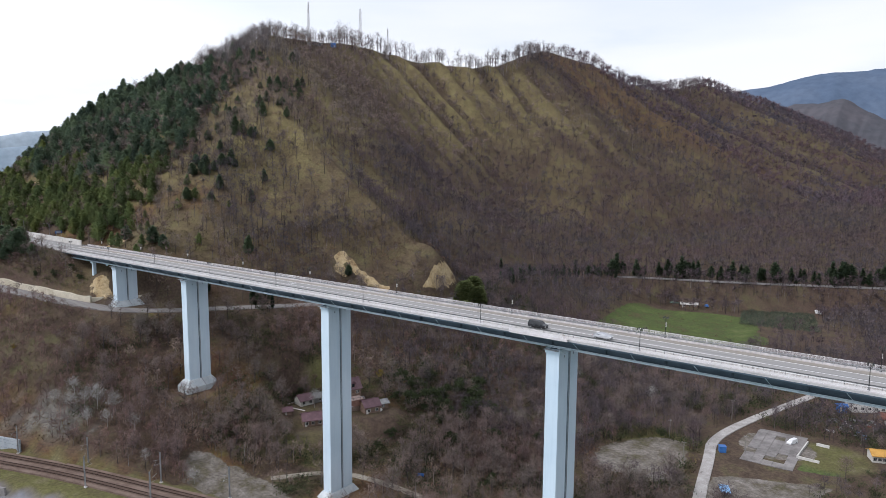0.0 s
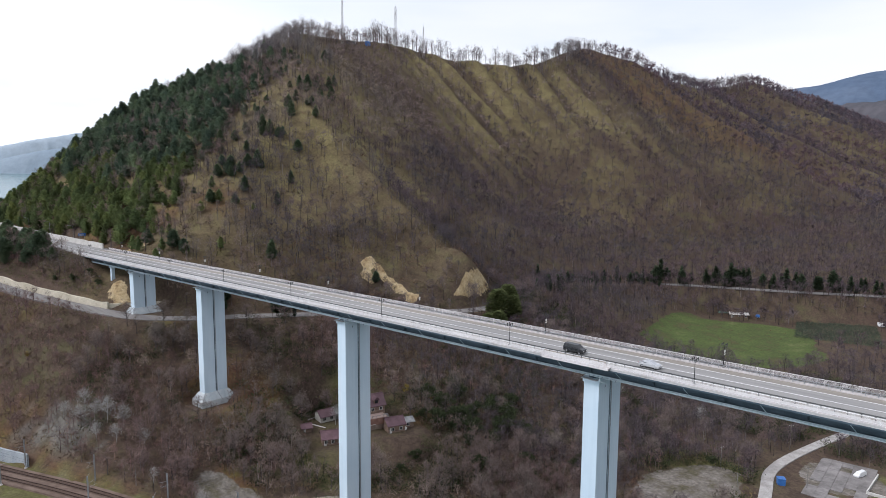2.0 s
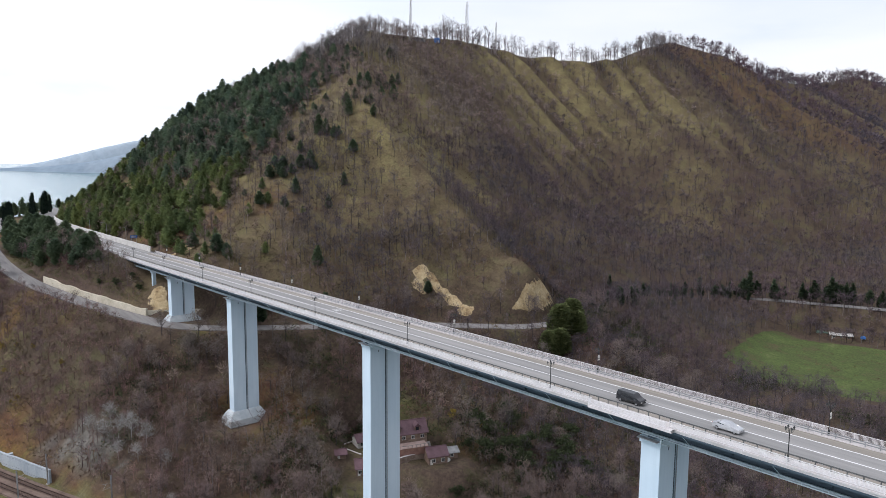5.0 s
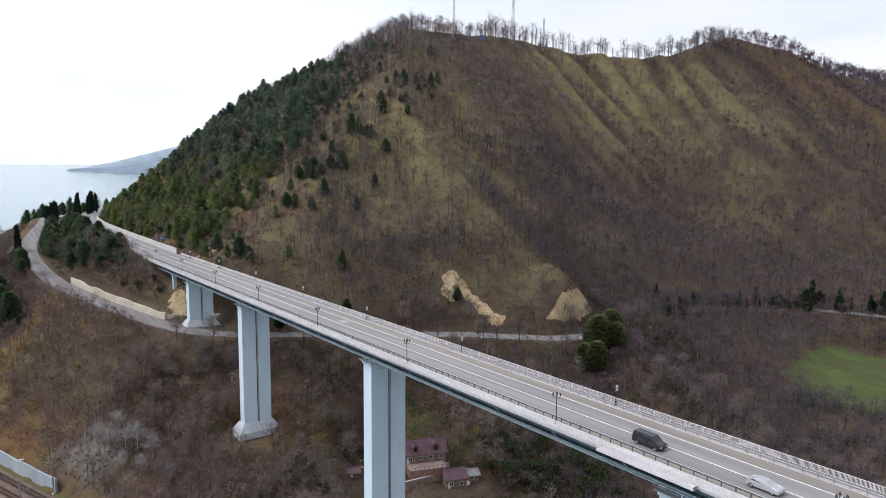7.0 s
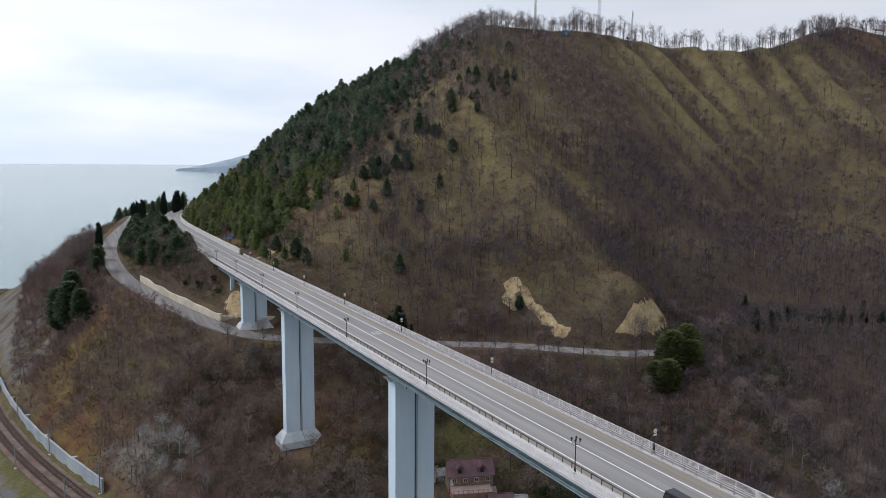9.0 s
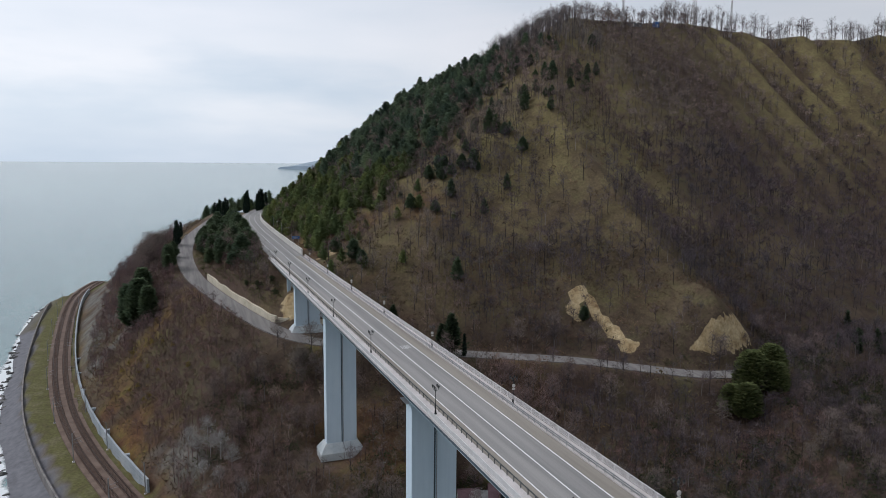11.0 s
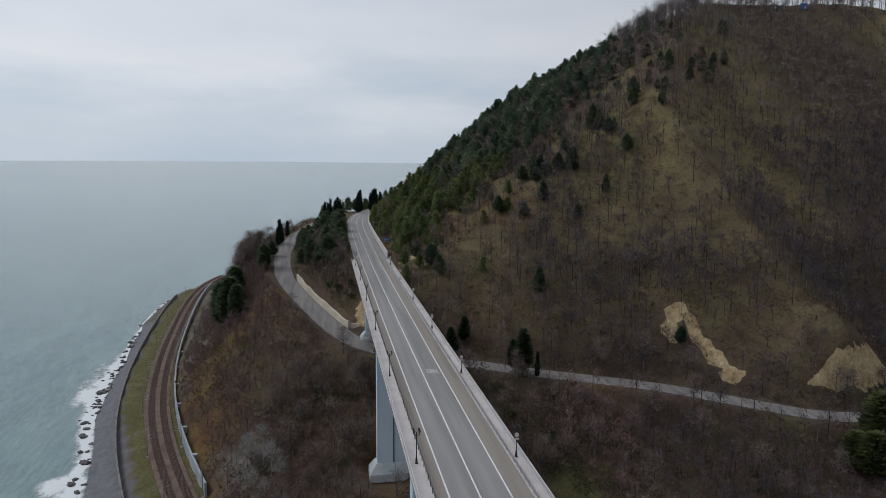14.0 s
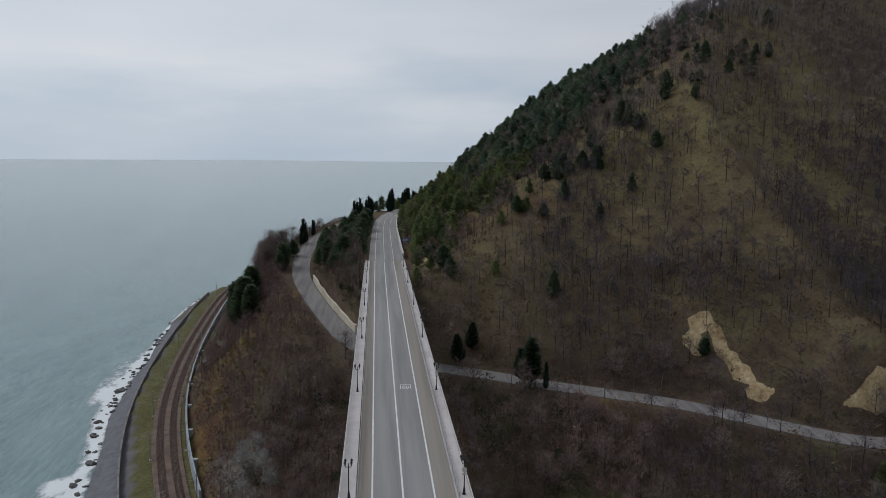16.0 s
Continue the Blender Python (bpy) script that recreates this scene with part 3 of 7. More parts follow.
def clay(x, y):
    """The two bare scarps above the foot road."""
    wob = 1.1 * (value_noise(x, y, 4, 13, 4) - 0.5)
    z = land(x, y)
    a = np.maximum(np.abs(y - 288) / np.interp(z, [42, 52], [15, 6]), np.abs(z - 47) / 5.2)
    a = np.where((x < -221) & (x > -248), a, 9)
    b = np.hypot((x + 272) / 2.2, (y - 248) / 4.5)
    c = np.maximum(np.abs(y - np.interp(x, [-274, -262, -249], [251.0, 252.5, 256])) / np.interp(x, [-274, -262, -249], [1.5, 1.4, 2.6]), np.abs(x + 261) / 12.5)
    d = np.hypot((x + 268) / 5, (y - 245) / 3) + 1.6 * (value_noise(x, y, 3.5, 15, 3) - 0.2)
    e = np.minimum(np.hypot((x + 347) / 6, (y - 166) / 3.5), np.hypot((x + 318) / 3, (y - 144) / 3)) + 0.5 * wob
    e = np.minimum(e, np.hypot(((x + 520) - 1.2 * (y - 199)) / 16, (y - 199) / 5) + 0.5 * wob)
    return step(1.08, 0.94, np.minimum(np.minimum(b, np.minimum(c, d)) + wob, np.minimum(a, e) + 0.35 * wob))


def spur_edge(x):
    """The line at which the open spur gives way to the dark gully."""
    return np.interp(x, [-484, -404, -357, -301, -241], [409, 374, 359, 331, 290])


def pine_edge(y):
    """The eastern edge of the conifers on the seaward flank."""
    return np.interp(y, [160, 205, 240, 284, 328, 350], [-345, -369, -399, -427, -462, -485])


def grassy(x, y):
    """Dry yellowish grass on the open spur and the upper slopes."""
    d = np.interp(y, FOOT_Y, FOOT_X) - x
    big, small = value_noise(x, y, 55, 19, 3), value_noise(x, y, 16, 57, 3)
    spur = step(18, -14, y - spur_edge(x) + 60 * (big - 0.5)) * step(0, 22, d) * step(168, 185, y)
    spur = spur * (0.45 + 0.5 * step(20, 120, d)) * (0.5 + 0.42 * step(0.32, 0.6, small))
    face = step(70, 160, d + 60 * (big - 0.5)) * step(455, 520, y) * step(790, 650, y + 0.4 * (d - 150))
    face = 0.85 * face * (0.12 + 0.88 * step(0.25, 0.62, ribs(x, y, d) * (0.35 + 0.65 * rib_depth(x, y)) + 0.8 * (small - 0.45)))
    thin = 0.4 * step(0.5, 0.65, value_noise(x, y, 30, 17, 4)) * step(900, 700, y) * step(10, 40, d)
    high = 0.45 * step(790, 880, y) * step(0.42, 0.12, spurs(x, y, d) + 0.7 * (big - 0.5)) * step(0.35, 0.6, small)
    return np.clip(np.maximum(np.maximum(spur, face), np.maximum(thin, high)), 0, 1)


def yards(x, y):
    """Gravel and worn ground on the valley floor and by the tracks."""
    a = np.hypot((x + 99) / 15, (y - 241) / 21)
    b = np.hypot((x + 62) / 12, (y - 284) / 15)
    c = np.hypot((x + 190) / 34, (y - 128) / 9)
    b = np.minimum(b, np.maximum(np.abs((x + 56) - 0.1 * (y - 240)) / 17, np.abs(y - 240 - 0.4 * (x + 56)) / 13) + 0.15)
    return step(1.2, 0.8, np.minimum(np.minimum(a, b), c) + 0.6 * (value_noise(x, y, 14, 29, 3) - 0.5)) * step(8, 4, land(x, y))


def bluff(x, y):
    """The bare grey-beige bank above the railway."""
    g = y - np.interp(x, WALL_X, WALL_Y)
    near = 0.85 * step(0.55, 0.66, value_noise(x, y, 9, 37, 4) + 0.22 * np.exp(-((x + 264) / 13)**2)) * step(3, 6, g) * step(19, 13, g) * step(-300, -285, x) * step(-240, -248, x)
    cliff = 0.9 * step(0.34, 0.52, value_noise(x, y, 11, 39, 4)) * step(2, 5, g) * step(34, 20, g) * step(-376, -396, x) * step(-700, -640, x)
    return np.maximum(near, cliff)


def bracken(x, y):
    """Rust and yellow bracken on the slope above the sea and under the bare trees."""
    a = 0.62 * step(-262, -300, x) * step(-420, -380, x) * step(122, 108, y) * step(0.50, 0.64, value_noise(x, y, 26, 71, 3))
    b = 0.5 * step(0.58, 0.70, value_noise(x, y, 30, 77, 3)) * step(230, 200, y)
    d = np.interp(y, FOOT_Y, FOOT_X) - x
    c = 0.3 * step(715, 760, y) * step(1000, 850, y) * step(90, 170, d + 60 * (value_noise(x, y, 40, 79, 3) - 0.5))
    return np.clip(a + b + c, 0, 1)


def verge(x, y):
    """Grass along the tracks and round the plots."""
    g = np.interp(x, WALL_X, WALL_Y) - y
    a = step(0, 1, g) * step(22.5, 21.5, g)
    b = step(1.2, 0.8, np.hypot((x + 45) / 14, (y - 285) / 14)) + step(1.2, 0.8, np.hypot((x + 108) / 24, (y - 262) / 10)) + step(1.2, 0.7, np.hypot((x + 224) / 9, (y - 193) / 9)) + step(1.2, 0.7, np.hypot((x + 196) / 14, (y - 158) / 6)) + 0.5 * step(1.1, 0.8, np.hypot((x + 204) / 26, (y - 186) / 24)) * step(0.5, 0.7, value_noise(x, y, 12, 83, 3))
    return np.clip(a + b, 0, 1)


ground_me = mesh_of("ground", np.stack([GX, GY, GZ], -1).reshape(-1, 3), quads, [], smooth=True)
gap = shore_gap(GX, np.interp(GX, WALL_X, WALL_Y) - GY)
for nm, vals in (("meadow", np.maximum(meadow(GX, GY), lawns(GX, GY))), ("clay", clay(GX, GY)), ("dry", grassy(GX, GY)), ("yard", yards(GX, GY)),
                 ("beach", step(21.5, 22.5, gap)), ("rock", bluff(GX, GY)), ("verge", verge(GX, GY)), ("rust", bracken(GX, GY))):
    at = ground_me.attributes.new(nm, "FLOAT", "POINT")
    at.data.foreach_set("value", np.asarray(vals, np.float32).ravel())


def ground_material():
    m, n, l, bsdf = material("leaf_litter_and_grass", 0.95, 0, 0.1)

    def cover(name):
        a = n.new("ShaderNodeAttribute")
        a.attribute_name = name
        return a.outputs["Fac"]

    def ragged(name, scale, low=0.86):
        """A cover with a torn, fairly sharp edge."""
        add = n.new("ShaderNodeMath")
        add.operation = "MULTIPLY_ADD"
        add.inputs[1].default_value = 0.9
        l.new(noise_of(n, l, scale, 5, 0.7), add.inputs[0])
        l.new(cover(name), add.inputs[2])
        cut = n.new("ShaderNodeMapRange")
        cut.interpolation_type = "SMOOTHSTEP"
        cut.inputs[1].default_value, cut.inputs[2].default_value = low, low + 0.16
        l.new(add.outputs[0], cut.inputs[0])
        return cut.outputs[0]
    big, mid, fine = noise_of(n, l, 0.018, 5, 0.6), noise_of(n, l, 0.11, 5, 0.65), noise_of(n, l, 0.9, 4, 0.7)
    litter = ramp_of(n, l, mid, [(0.32, (0.060, 0.044, 0.034)), (0.5, (0.100, 0.073, 0.052)), (0.68, (0.106, 0.096, 0.050))])
    litter = mixed(n, l, ramp_of(n, l, big, [(0.4, (0, 0, 0)), (0.65, (0.6, 0.6, 0.6))]), litter, (0.098, 0.066, 0.053))
    dry = ramp_of(n, l, mid, [(0.34, (0.144, 0.111, 0.062)), (0.52, (0.192, 0.157, 0.075)), (0.68, (0.226, 0.193, 0.090))])
    col = mixed(n, l, cover("dry"), litter, dry)
    rusty = ramp_of(n, l, mid, [(0.34, (0.13, 0.06, 0.035)), (0.55, (0.18, 0.105, 0.035)), (0.70, (0.20, 0.165, 0.04))])
    col = mixed(n, l, cover("rust"), col, rusty)
    green = ramp_of(n, l, noise_of(n, l, 0.06, 6, 0.7), [(0.34, (0.100, 0.088, 0.046)), (0.45, (0.078, 0.098, 0.036)), (0.58, (0.092, 0.122, 0.040)), (0.70, (0.135, 0.142, 0.064))])
    col = mixed(n, l, ragged("meadow", 0.12), col, green)
    turf = ramp_of(n, l, mid, [(0.32, (0.105, 0.088, 0.048)), (0.5, (0.120, 0.116, 0.046)), (0.7, (0.165, 0.145, 0.085))])
    col = mixed(n, l, cover("verge"), col, turf)
    stone = ramp_of(n, l, noise_of(n, l, 0.25, 5, 0.7, stretch=(1, 1, 0.3)), [(0.32, (0.09, 0.085, 0.075)), (0.6, (0.20, 0.19, 0.17))])
    col = mixed(n, l, cover("rock"), col, stone)
    gravel = ramp_of(n, l, noise_of(n, l, 0.16, 6, 0.72), [(0.34, (0.095, 0.085, 0.050)), (0.5, (0.165, 0.145, 0.122)), (0.68, (0.26, 0.235, 0.21))])
    col = mixed(n, l, ragged("yard", 0.2), col, gravel)
    sandy = ramp_of(n, l, noise_of(n, l, 0.22, 5, 0.7), [(0.3, (0.20, 0.125, 0.065)), (0.46, (0.40, 0.30, 0.165)), (0.66, (0.54, 0.43, 0.26))])
    col = mixed(n, l, ragged("clay", 0.5, 0.66), col, sandy)
    tone = ramp_of(n, l, fine, [(0.28, (0.55, 0.55, 0.55)), (0.72, (1.15, 1.15, 1.15))])
    col = mixed(n, l, 1.0, col, tone, "MULTIPLY")
    pebble = ramp_of(n, l, noise_of(n, l, 0.35, 6, 0.6), [(0.32, (0.128, 0.128, 0.138)), (0.68, (0.190, 0.190, 0.204))])
    col = mixed(n, l, cover("beach"), col, pebble)
    l.new(col, bsdf.inputs["Base Color"])
    bumped(n, l, bsdf, fine, 0.3, 0.2)
    return m


ground_me.materials.append(ground_material())
ground = tagged(new("ground", ground_me), "brown wooded hillside and valley ground with dry grass", "ground", kind="structure")

# the sea: flat near the shore, lifted very slightly far out so that it ends at the horizon
def sea_mesh():
    rad = np.concatenate([np.linspace(0, 700, 90), np.linspace(720, 2400, 60), np.linspace(2450, 4950, 50)])
    ang = np.linspace(0, math.tau, 97)[:-1]
    rr, aa = np.meshgrid(rad, ang, indexing="ij")
    x, y = -250 + rr * np.cos(aa), -60 + rr * np.sin(aa)
    z = SEA + 74 * np.clip((rr - 2200) / 2750, 0, 1)**1.6
    ids = np.arange(x.size).reshape(x.shape)
    q = np.stack([ids[:-1], ids[1:], np.roll(ids, -1, 1)[1:], np.roll(ids, -1, 1)[:-1]], -1).reshape(-1, 4)
    return np.stack([x, y, z], -1).reshape(-1, 3), q


def water_material():
    m, n, l, bsdf = material("grey_green_sea", 0.13, 0, 0.5)
    big = noise_of(n, l, 0.006, 5, 0.65, stretch=(0.5, 2.2, 1))
    deep = ramp_of(n, l, big, [(0.35, (0.115, 0.205, 0.215)), (0.65, (0.160, 0.255, 0.255))])
    streak = ramp_of(n, l, noise_of(n, l, 0.05, 5, 0.7, stretch=(0.35, 1.6, 1)), [(0.35, (0.80, 0.83, 0.84)), (0.65, (1.12, 1.10, 1.08))])
    ripple = ramp_of(n, l, noise_of(n, l, 0.30, 5, 0.75, stretch=(0.4, 1.8, 1)), [(0.35, (0.72, 0.75, 0.76)), (0.66, (1.22, 1.20, 1.18))])
    deep = mixed(n, l, 1.0, deep, ripple, "MULTIPLY")
    l.new(mixed(n, l, 1.0, deep, streak, "MULTIPLY"), bsdf.inputs["Base Color"])
    bumped(n, l, bsdf, noise_of(n, l, 0.10, 7, 0.7, stretch=(0.5, 1.5, 1)), 0.45, 2.0)
    return m


sv, sq = sea_mesh()
tagged(new("water", mesh_of("water", sv, sq, [water_material()], smooth=True)), "calm grey-green sea reaching the horizon", "sea", kind="structure")


# ---------------------------------------------------------------- roads
def ribbon(line, offsets, lift):
    """A strip along a line: offsets across it, lifts over the line's height."""
    d = np.gradient(line[:, :2], axis=0)
    d /= np.hypot(d[:, 0], d[:, 1])[:, None]
    side = np.stack([-d[:, 1], d[:, 0]], 1)
    v = np.concatenate([np.concatenate([line[:, :2] + side * o, (line[:, 2] + z)[:, None]], 1)[:, None] for o, z in zip(offsets, lift)], 1)
    n, k = v.shape[:2]
    ids = np.arange(n * k).reshape(n, k)
    q = np.stack([ids[:-1, :-1], ids[1:, :-1], ids[1:, 1:], ids[:-1, 1:]], -1).reshape(-1, 4)
    return v.reshape(-1, 3), q


def strip(name, line, a, b, z0, z1, mat, parent=None, label=""):
    """A solid kerb-like strip between offsets a and b along a line."""
    v, q = ribbon(line, (a, a, b, b, a), (z0, z1, z1, z0, z0))
    ob = new(name, mesh_of(name, v, q, [mat]))
    ob.parent = parent
    if label:
        ob["label"] = label
    return ob


main_road = tagged(strip("road", MAIN_ROAD, -8, 6.8, -0.4, 0.0, ASPHALT), "grey asphalt main road beyond the viaduct", "road", kind="structure")
tagged(strip("foot_road", OLD_ROAD[OLD_ROAD[:, 1] > 486], -4.0, 4.2, -0.4, 0.0, OLDROAD), "pale old road beyond the meadow", "road", kind="structure")
old_road = tagged(strip("old_road", OLD_ROAD[OLD_ROAD[:, 1] < 306], -4.0, 4.2, -0.4, 0.0, OLDROAD), "narrow pale old asphalt road round the hill foot", "road", kind="structure")
lane = tagged(strip("lane", LANE, -2.0, 2.0, -0.35, 0.0, LANESLAB), "narrow pale concrete valley lane of cracked slabs", "road", kind="structure")
slab_rng = random.Random(4)
for k in range(len(LANE) - 1):
    a, b = LANE[k], LANE[k + 1]
    piece = np.array([a + (b - a) * 0.01, b - (b - a) * 0.012])
    strip("concrete_slab", piece, -1.9 + slab_rng.uniform(-0.15, 0.15), 1.9 + slab_rng.uniform(-0.15, 0.15), -0.2, 0.05 + slab_rng.uniform(0, 0.05), LANESLAB, lane)

# ---------------------------------------------------------------- viaduct
X0, X1 = DECK_END, 60.0
viaduct = thing("viaduct", label="long road viaduct on tall pale blue concrete piers", category="bridge")
deck_line = np.array([(x, 0, deck_z(x)) for x in np.linspace(X1, X0, 60)])   # runs towards -x; its left is -y


def along_deck(name, y0, y1, z0, z1, mat, label="", a=X1, b=X0):
    line = np.array([(x, 0, deck_z(x)) for x in np.linspace(a, b, 40)])
    return strip(name, line, -y0, -y1, z0, z1, mat, viaduct, label)


along_deck("deck_slab", 141.3, 157.6, -0.45, -0.10, SLAB, "pale concrete deck slab")
along_deck("carriageway", 143.5, 155.9, -0.10, 0.0, ASPHALT, "worn grey asphalt")
for a, b in ((143.5, 145.17), (153.33, 155.9)):
    along_deck("shoulder", a, b, 0.0, 0.005, SHOULDER, "dusty tan road shoulder")
for a, b in ((141.1, 143.4), (156.0, 157.8)):
    along_deck("footway", a, b, -0.10, 0.16, FOOTWAY, "pale concrete footway")
for y in (145.3, 149.2, 153.2):
    along_deck("lane_marking", y - 0.12, y + 0.12, 0.0, 0.006, WHITE, "solid white line")
# web, soffit and edge flange carry the recess shade in their dark colour
for y in (144.4, 152.6):
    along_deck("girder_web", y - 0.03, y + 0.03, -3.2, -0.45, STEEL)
    along_deck("girder_flange", y - 0.45, y + 0.45, -3.26, -3.10, STEEL_LIGHT, "blue-grey flange painted pale as lit from above")
along_deck("service_ledge", 143.1, 143.95, -3.02, -2.90, STEEL_LIGHT, "blue-grey service ledge painted pale as lit from above")
along_deck("ledge_rail", 143.08, 143.14, -2.55, -2.48, STEEL_LIGHT)
along_deck("cable_duct", 143.55, 143.85, -2.90, -2.68, STEEL_LIGHT, "pale duct along the ledge")
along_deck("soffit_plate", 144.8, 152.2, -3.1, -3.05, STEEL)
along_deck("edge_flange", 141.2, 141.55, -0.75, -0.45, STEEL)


def pier(x, top, foot):
    body = boxes((x - 1.8, x + 1.8, 144.0, 153.4, foot, top - 1.1))
    p = part("pier", body, CONCRETE, viaduct, "tall pale blue painted concrete pier")
    part("pier_cap", boxes((x - 2.0, x + 2.0, 143.75, 153.65, top - 1.1, top)), CONCRETE, p)
    part("pier_joint", boxes((x + 1.8, x + 1.83, 148.6, 148.9, foot, top - 1.1)), STEEL, p, "dark vertical joint")
    bm = bmesh.new()
    tube(bm, (x + 1.95, 149.1, top - 0.4), (x + 1.95, 149.1, foot + 2.0), 0.11)
    tube(bm, (x + 1.95, 149.1, foot + 2.0), (x + 5.0, 149.4, foot - 0.6), 0.13)
    part("drainpipe", bm, GALV, p, "grey steel drainpipe")
    for y in (146.6, 151.0):
        part("drain_hole", boxes((x + 1.8, x + 1.815, y - 0.13, y + 0.13, top - 2.3, top - 1.75)), STEEL, p, "small dark drain opening")
    bm = bmesh.new()
    tube(bm, (x + 2.1, 143.6, top + 0.9), (x + 2.3, 143.3, top - 0.2), 0.13)
    tube(bm, (x + 2.3, 143.3, top - 0.2), (x + 3.2, 144.4, top - 0.6), 0.13)
    part("gutter_pipe", bm, STEEL_LIGHT, p, "pale bent gutter pipe")
    for y in (143.2, 154.2):
        part("inspection_platform", boxes((x - 1.9, x + 1.9, y - 0.5, y + 0.5, top - 0.12, top)), GALV, p, "grey inspection platform")
    for y in (144.6, 152.6):
        part("bearing", boxes((x - 0.6, x + 0.6, y - 0.6, y + 0.6, top, top + 0.45)), STEEL, p)
    bm = bmesh.new()
    for k, (hx_, hy_, z) in enumerate(((3.7, 6.9, foot - 3.0), (3.7, 6.9, foot - 0.7), (2.1, 5.1, foot + 2.0))):
        for sx, sy in ((-1, -1), (1, -1), (1, 1), (-1, 1)):
            bm.verts.new((x + sx * hx_, 148.7 + sy * hy_, z))
    bm.verts.ensure_lookup_table()
    for lo in (0, 4):
        for k in range(4):
            bm.faces.new([bm.verts[i] for i in (lo + k, lo + (k + 1) % 4, lo + 4 + (k + 1) % 4, lo + 4 + k)])
    bm.faces.new([bm.verts[i] for i in (8, 9, 10, 11)])
    bm.faces.new([bm.verts[i] for i in (3, 2, 1, 0)])
    part("plinth", bm, PLINTH, p, "pale sloping concrete plinth")
    return p


for px_, foot in ((-304.6, 43.0), (-247.8, 18.8), (-165.3, -2.0), (-82.8, -2.5), (2.0, -2.0)):
    pier(px_, deck_z(px_) - 3.7, foot)
for y in (145.2, 151.6):
    part("side_column", boxes((-327.0, -325.6, y - 0.7, y + 0.7, 43, deck_z(-326) - 3.2)), CONCRETE, viaduct)
part("crossbeam", boxes((-327.2, -325.4, 144.0, 153.4, deck_z(-326) - 4.0, deck_z(-326) - 3.2)), CONCRETE, viaduct)
part("abutment", boxes((-372, -356, 141.6, 157.4, 50, deck_z(-360) - 0.5)), SLAB, viaduct, "pale concrete abutment")


# railings, barriers, brackets: one mesh each, repeated along the deck
def bay(x):
    """The left footway widens round the expansion joint."""
    return 0.9 if -93 < x < -77 else 0.0


def railing_panel():
    bm = boxes((-1.5, 1.5, -0.03, 0.03, 1.02, 1.09), (-1.5, 1.5, -0.025, 0.025, 0.18, 0.23), (-1.53, -1.45, -0.04, 0.04, 0, 1.12))
    for k in range(1, 20):
        box(bm, -1.5 + k * 3 / 20 - 0.026, -1.5 + k * 3 / 20 + 0.026, -0.014, 0.014, 0.2, 1.04)
    return bm_mesh("railing_panel", bm, RAILPAINT)


def barrier_panel(mat, double):
    bm = boxes((-0.07, 0.07, -0.05, 0.05, 0, 0.82))
    for z in ((0.62, 0.3) if double else (0.60,)):
        box(bm, -1.0, 1.0, 0.05, 0.09, z, z + 0.12)
        box(bm, -1.0, 1.0, 0.07, 0.12, z + 0.12, z + 0.2)
    return bm_mesh("barrier_panel", bm, mat)


rail_me, guard_me, guard2_me = railing_panel(), barrier_panel(IRON_GREY, False), barrier_panel(GALV, True)
pitch_deck = math.degrees(math.atan(0.011))
for k in range(int((X1 - X0) / 3)):
    x = X1 - 1.5 - 3 * k
    for y in (141.22 - bay(x), 157.68):
        ob = part("railing_panel", rail_me, None, viaduct)
        ob.matrix_basis = pose(x, y, deck_z(x) + 0.16, 0, -pitch_deck, 0)
for k in range(int((X1 - X0) / 2)):
    x = X1 - 1.0 - 2 * k
    for y, me, turn in ((143.28, guard_me, 0), (156.12, guard2_me, 180)):
        ob = part("barrier_panel", me, None, viaduct)
        ob.matrix_basis = pose(x, y, deck_z(x) + 0.16, 0, pitch_deck if turn else -pitch_deck, turn)
bay_line = [(x, 0, deck_z(x)) for x in (-93, -77)]
strip("footway_bay", np.array(bay_line[::-1]), -140.2, -141.1, -0.3, 0.16, SLAB, viaduct, "widened pale footway at the joint")
for x in (-93.0, -77.0):
    part("bay_railing", boxes((x - 0.03, x + 0.03, 140.3, 141.25, deck_z(x) + 1.15, deck_z(x) + 1.25), (x - 0.02, x + 0.02, 140.3, 141.25, deck_z(x) + 0.3, deck_z(x) + 0.36)), RAILPAINT, viaduct)
bracket_bm = bmesh.new()
vs = [bracket_bm.verts.new(c) for c in ((-0.06, 0, -2.9), (-0.06, 0, -0.45), (-0.06, -1.5, -0.45), (-0.06, -1.5, -0.75), (0.06, 0, -2.9), (0.06, 0, -0.45), (0.06, -1.5, -0.45), (0.06, -1.5, -0.75))]
for f in ((0, 1, 2, 3), (7, 6, 5, 4), (0, 4, 5, 1), (1, 5, 6, 2), (2, 6, 7, 3), (3, 7, 4, 0)):
    bracket_bm.faces.new([vs[i] for i in f])
bracket_me = bm_mesh("bracket", bracket_bm, STEEL)
strut_bm = bmesh.new()
tube(strut_bm, (0.9, 143.3, -2.9), (-0.5, 142.1, -0.8), 0.06, sides=5)
strut_me = bm_mesh("strut", strut_bm, STEEL_LIGHT)
stay_me = bm_mesh("ledge_post", boxes((-0.05, 0.05, 143.06, 143.16, -2.95, -2.5)), STEEL_LIGHT)
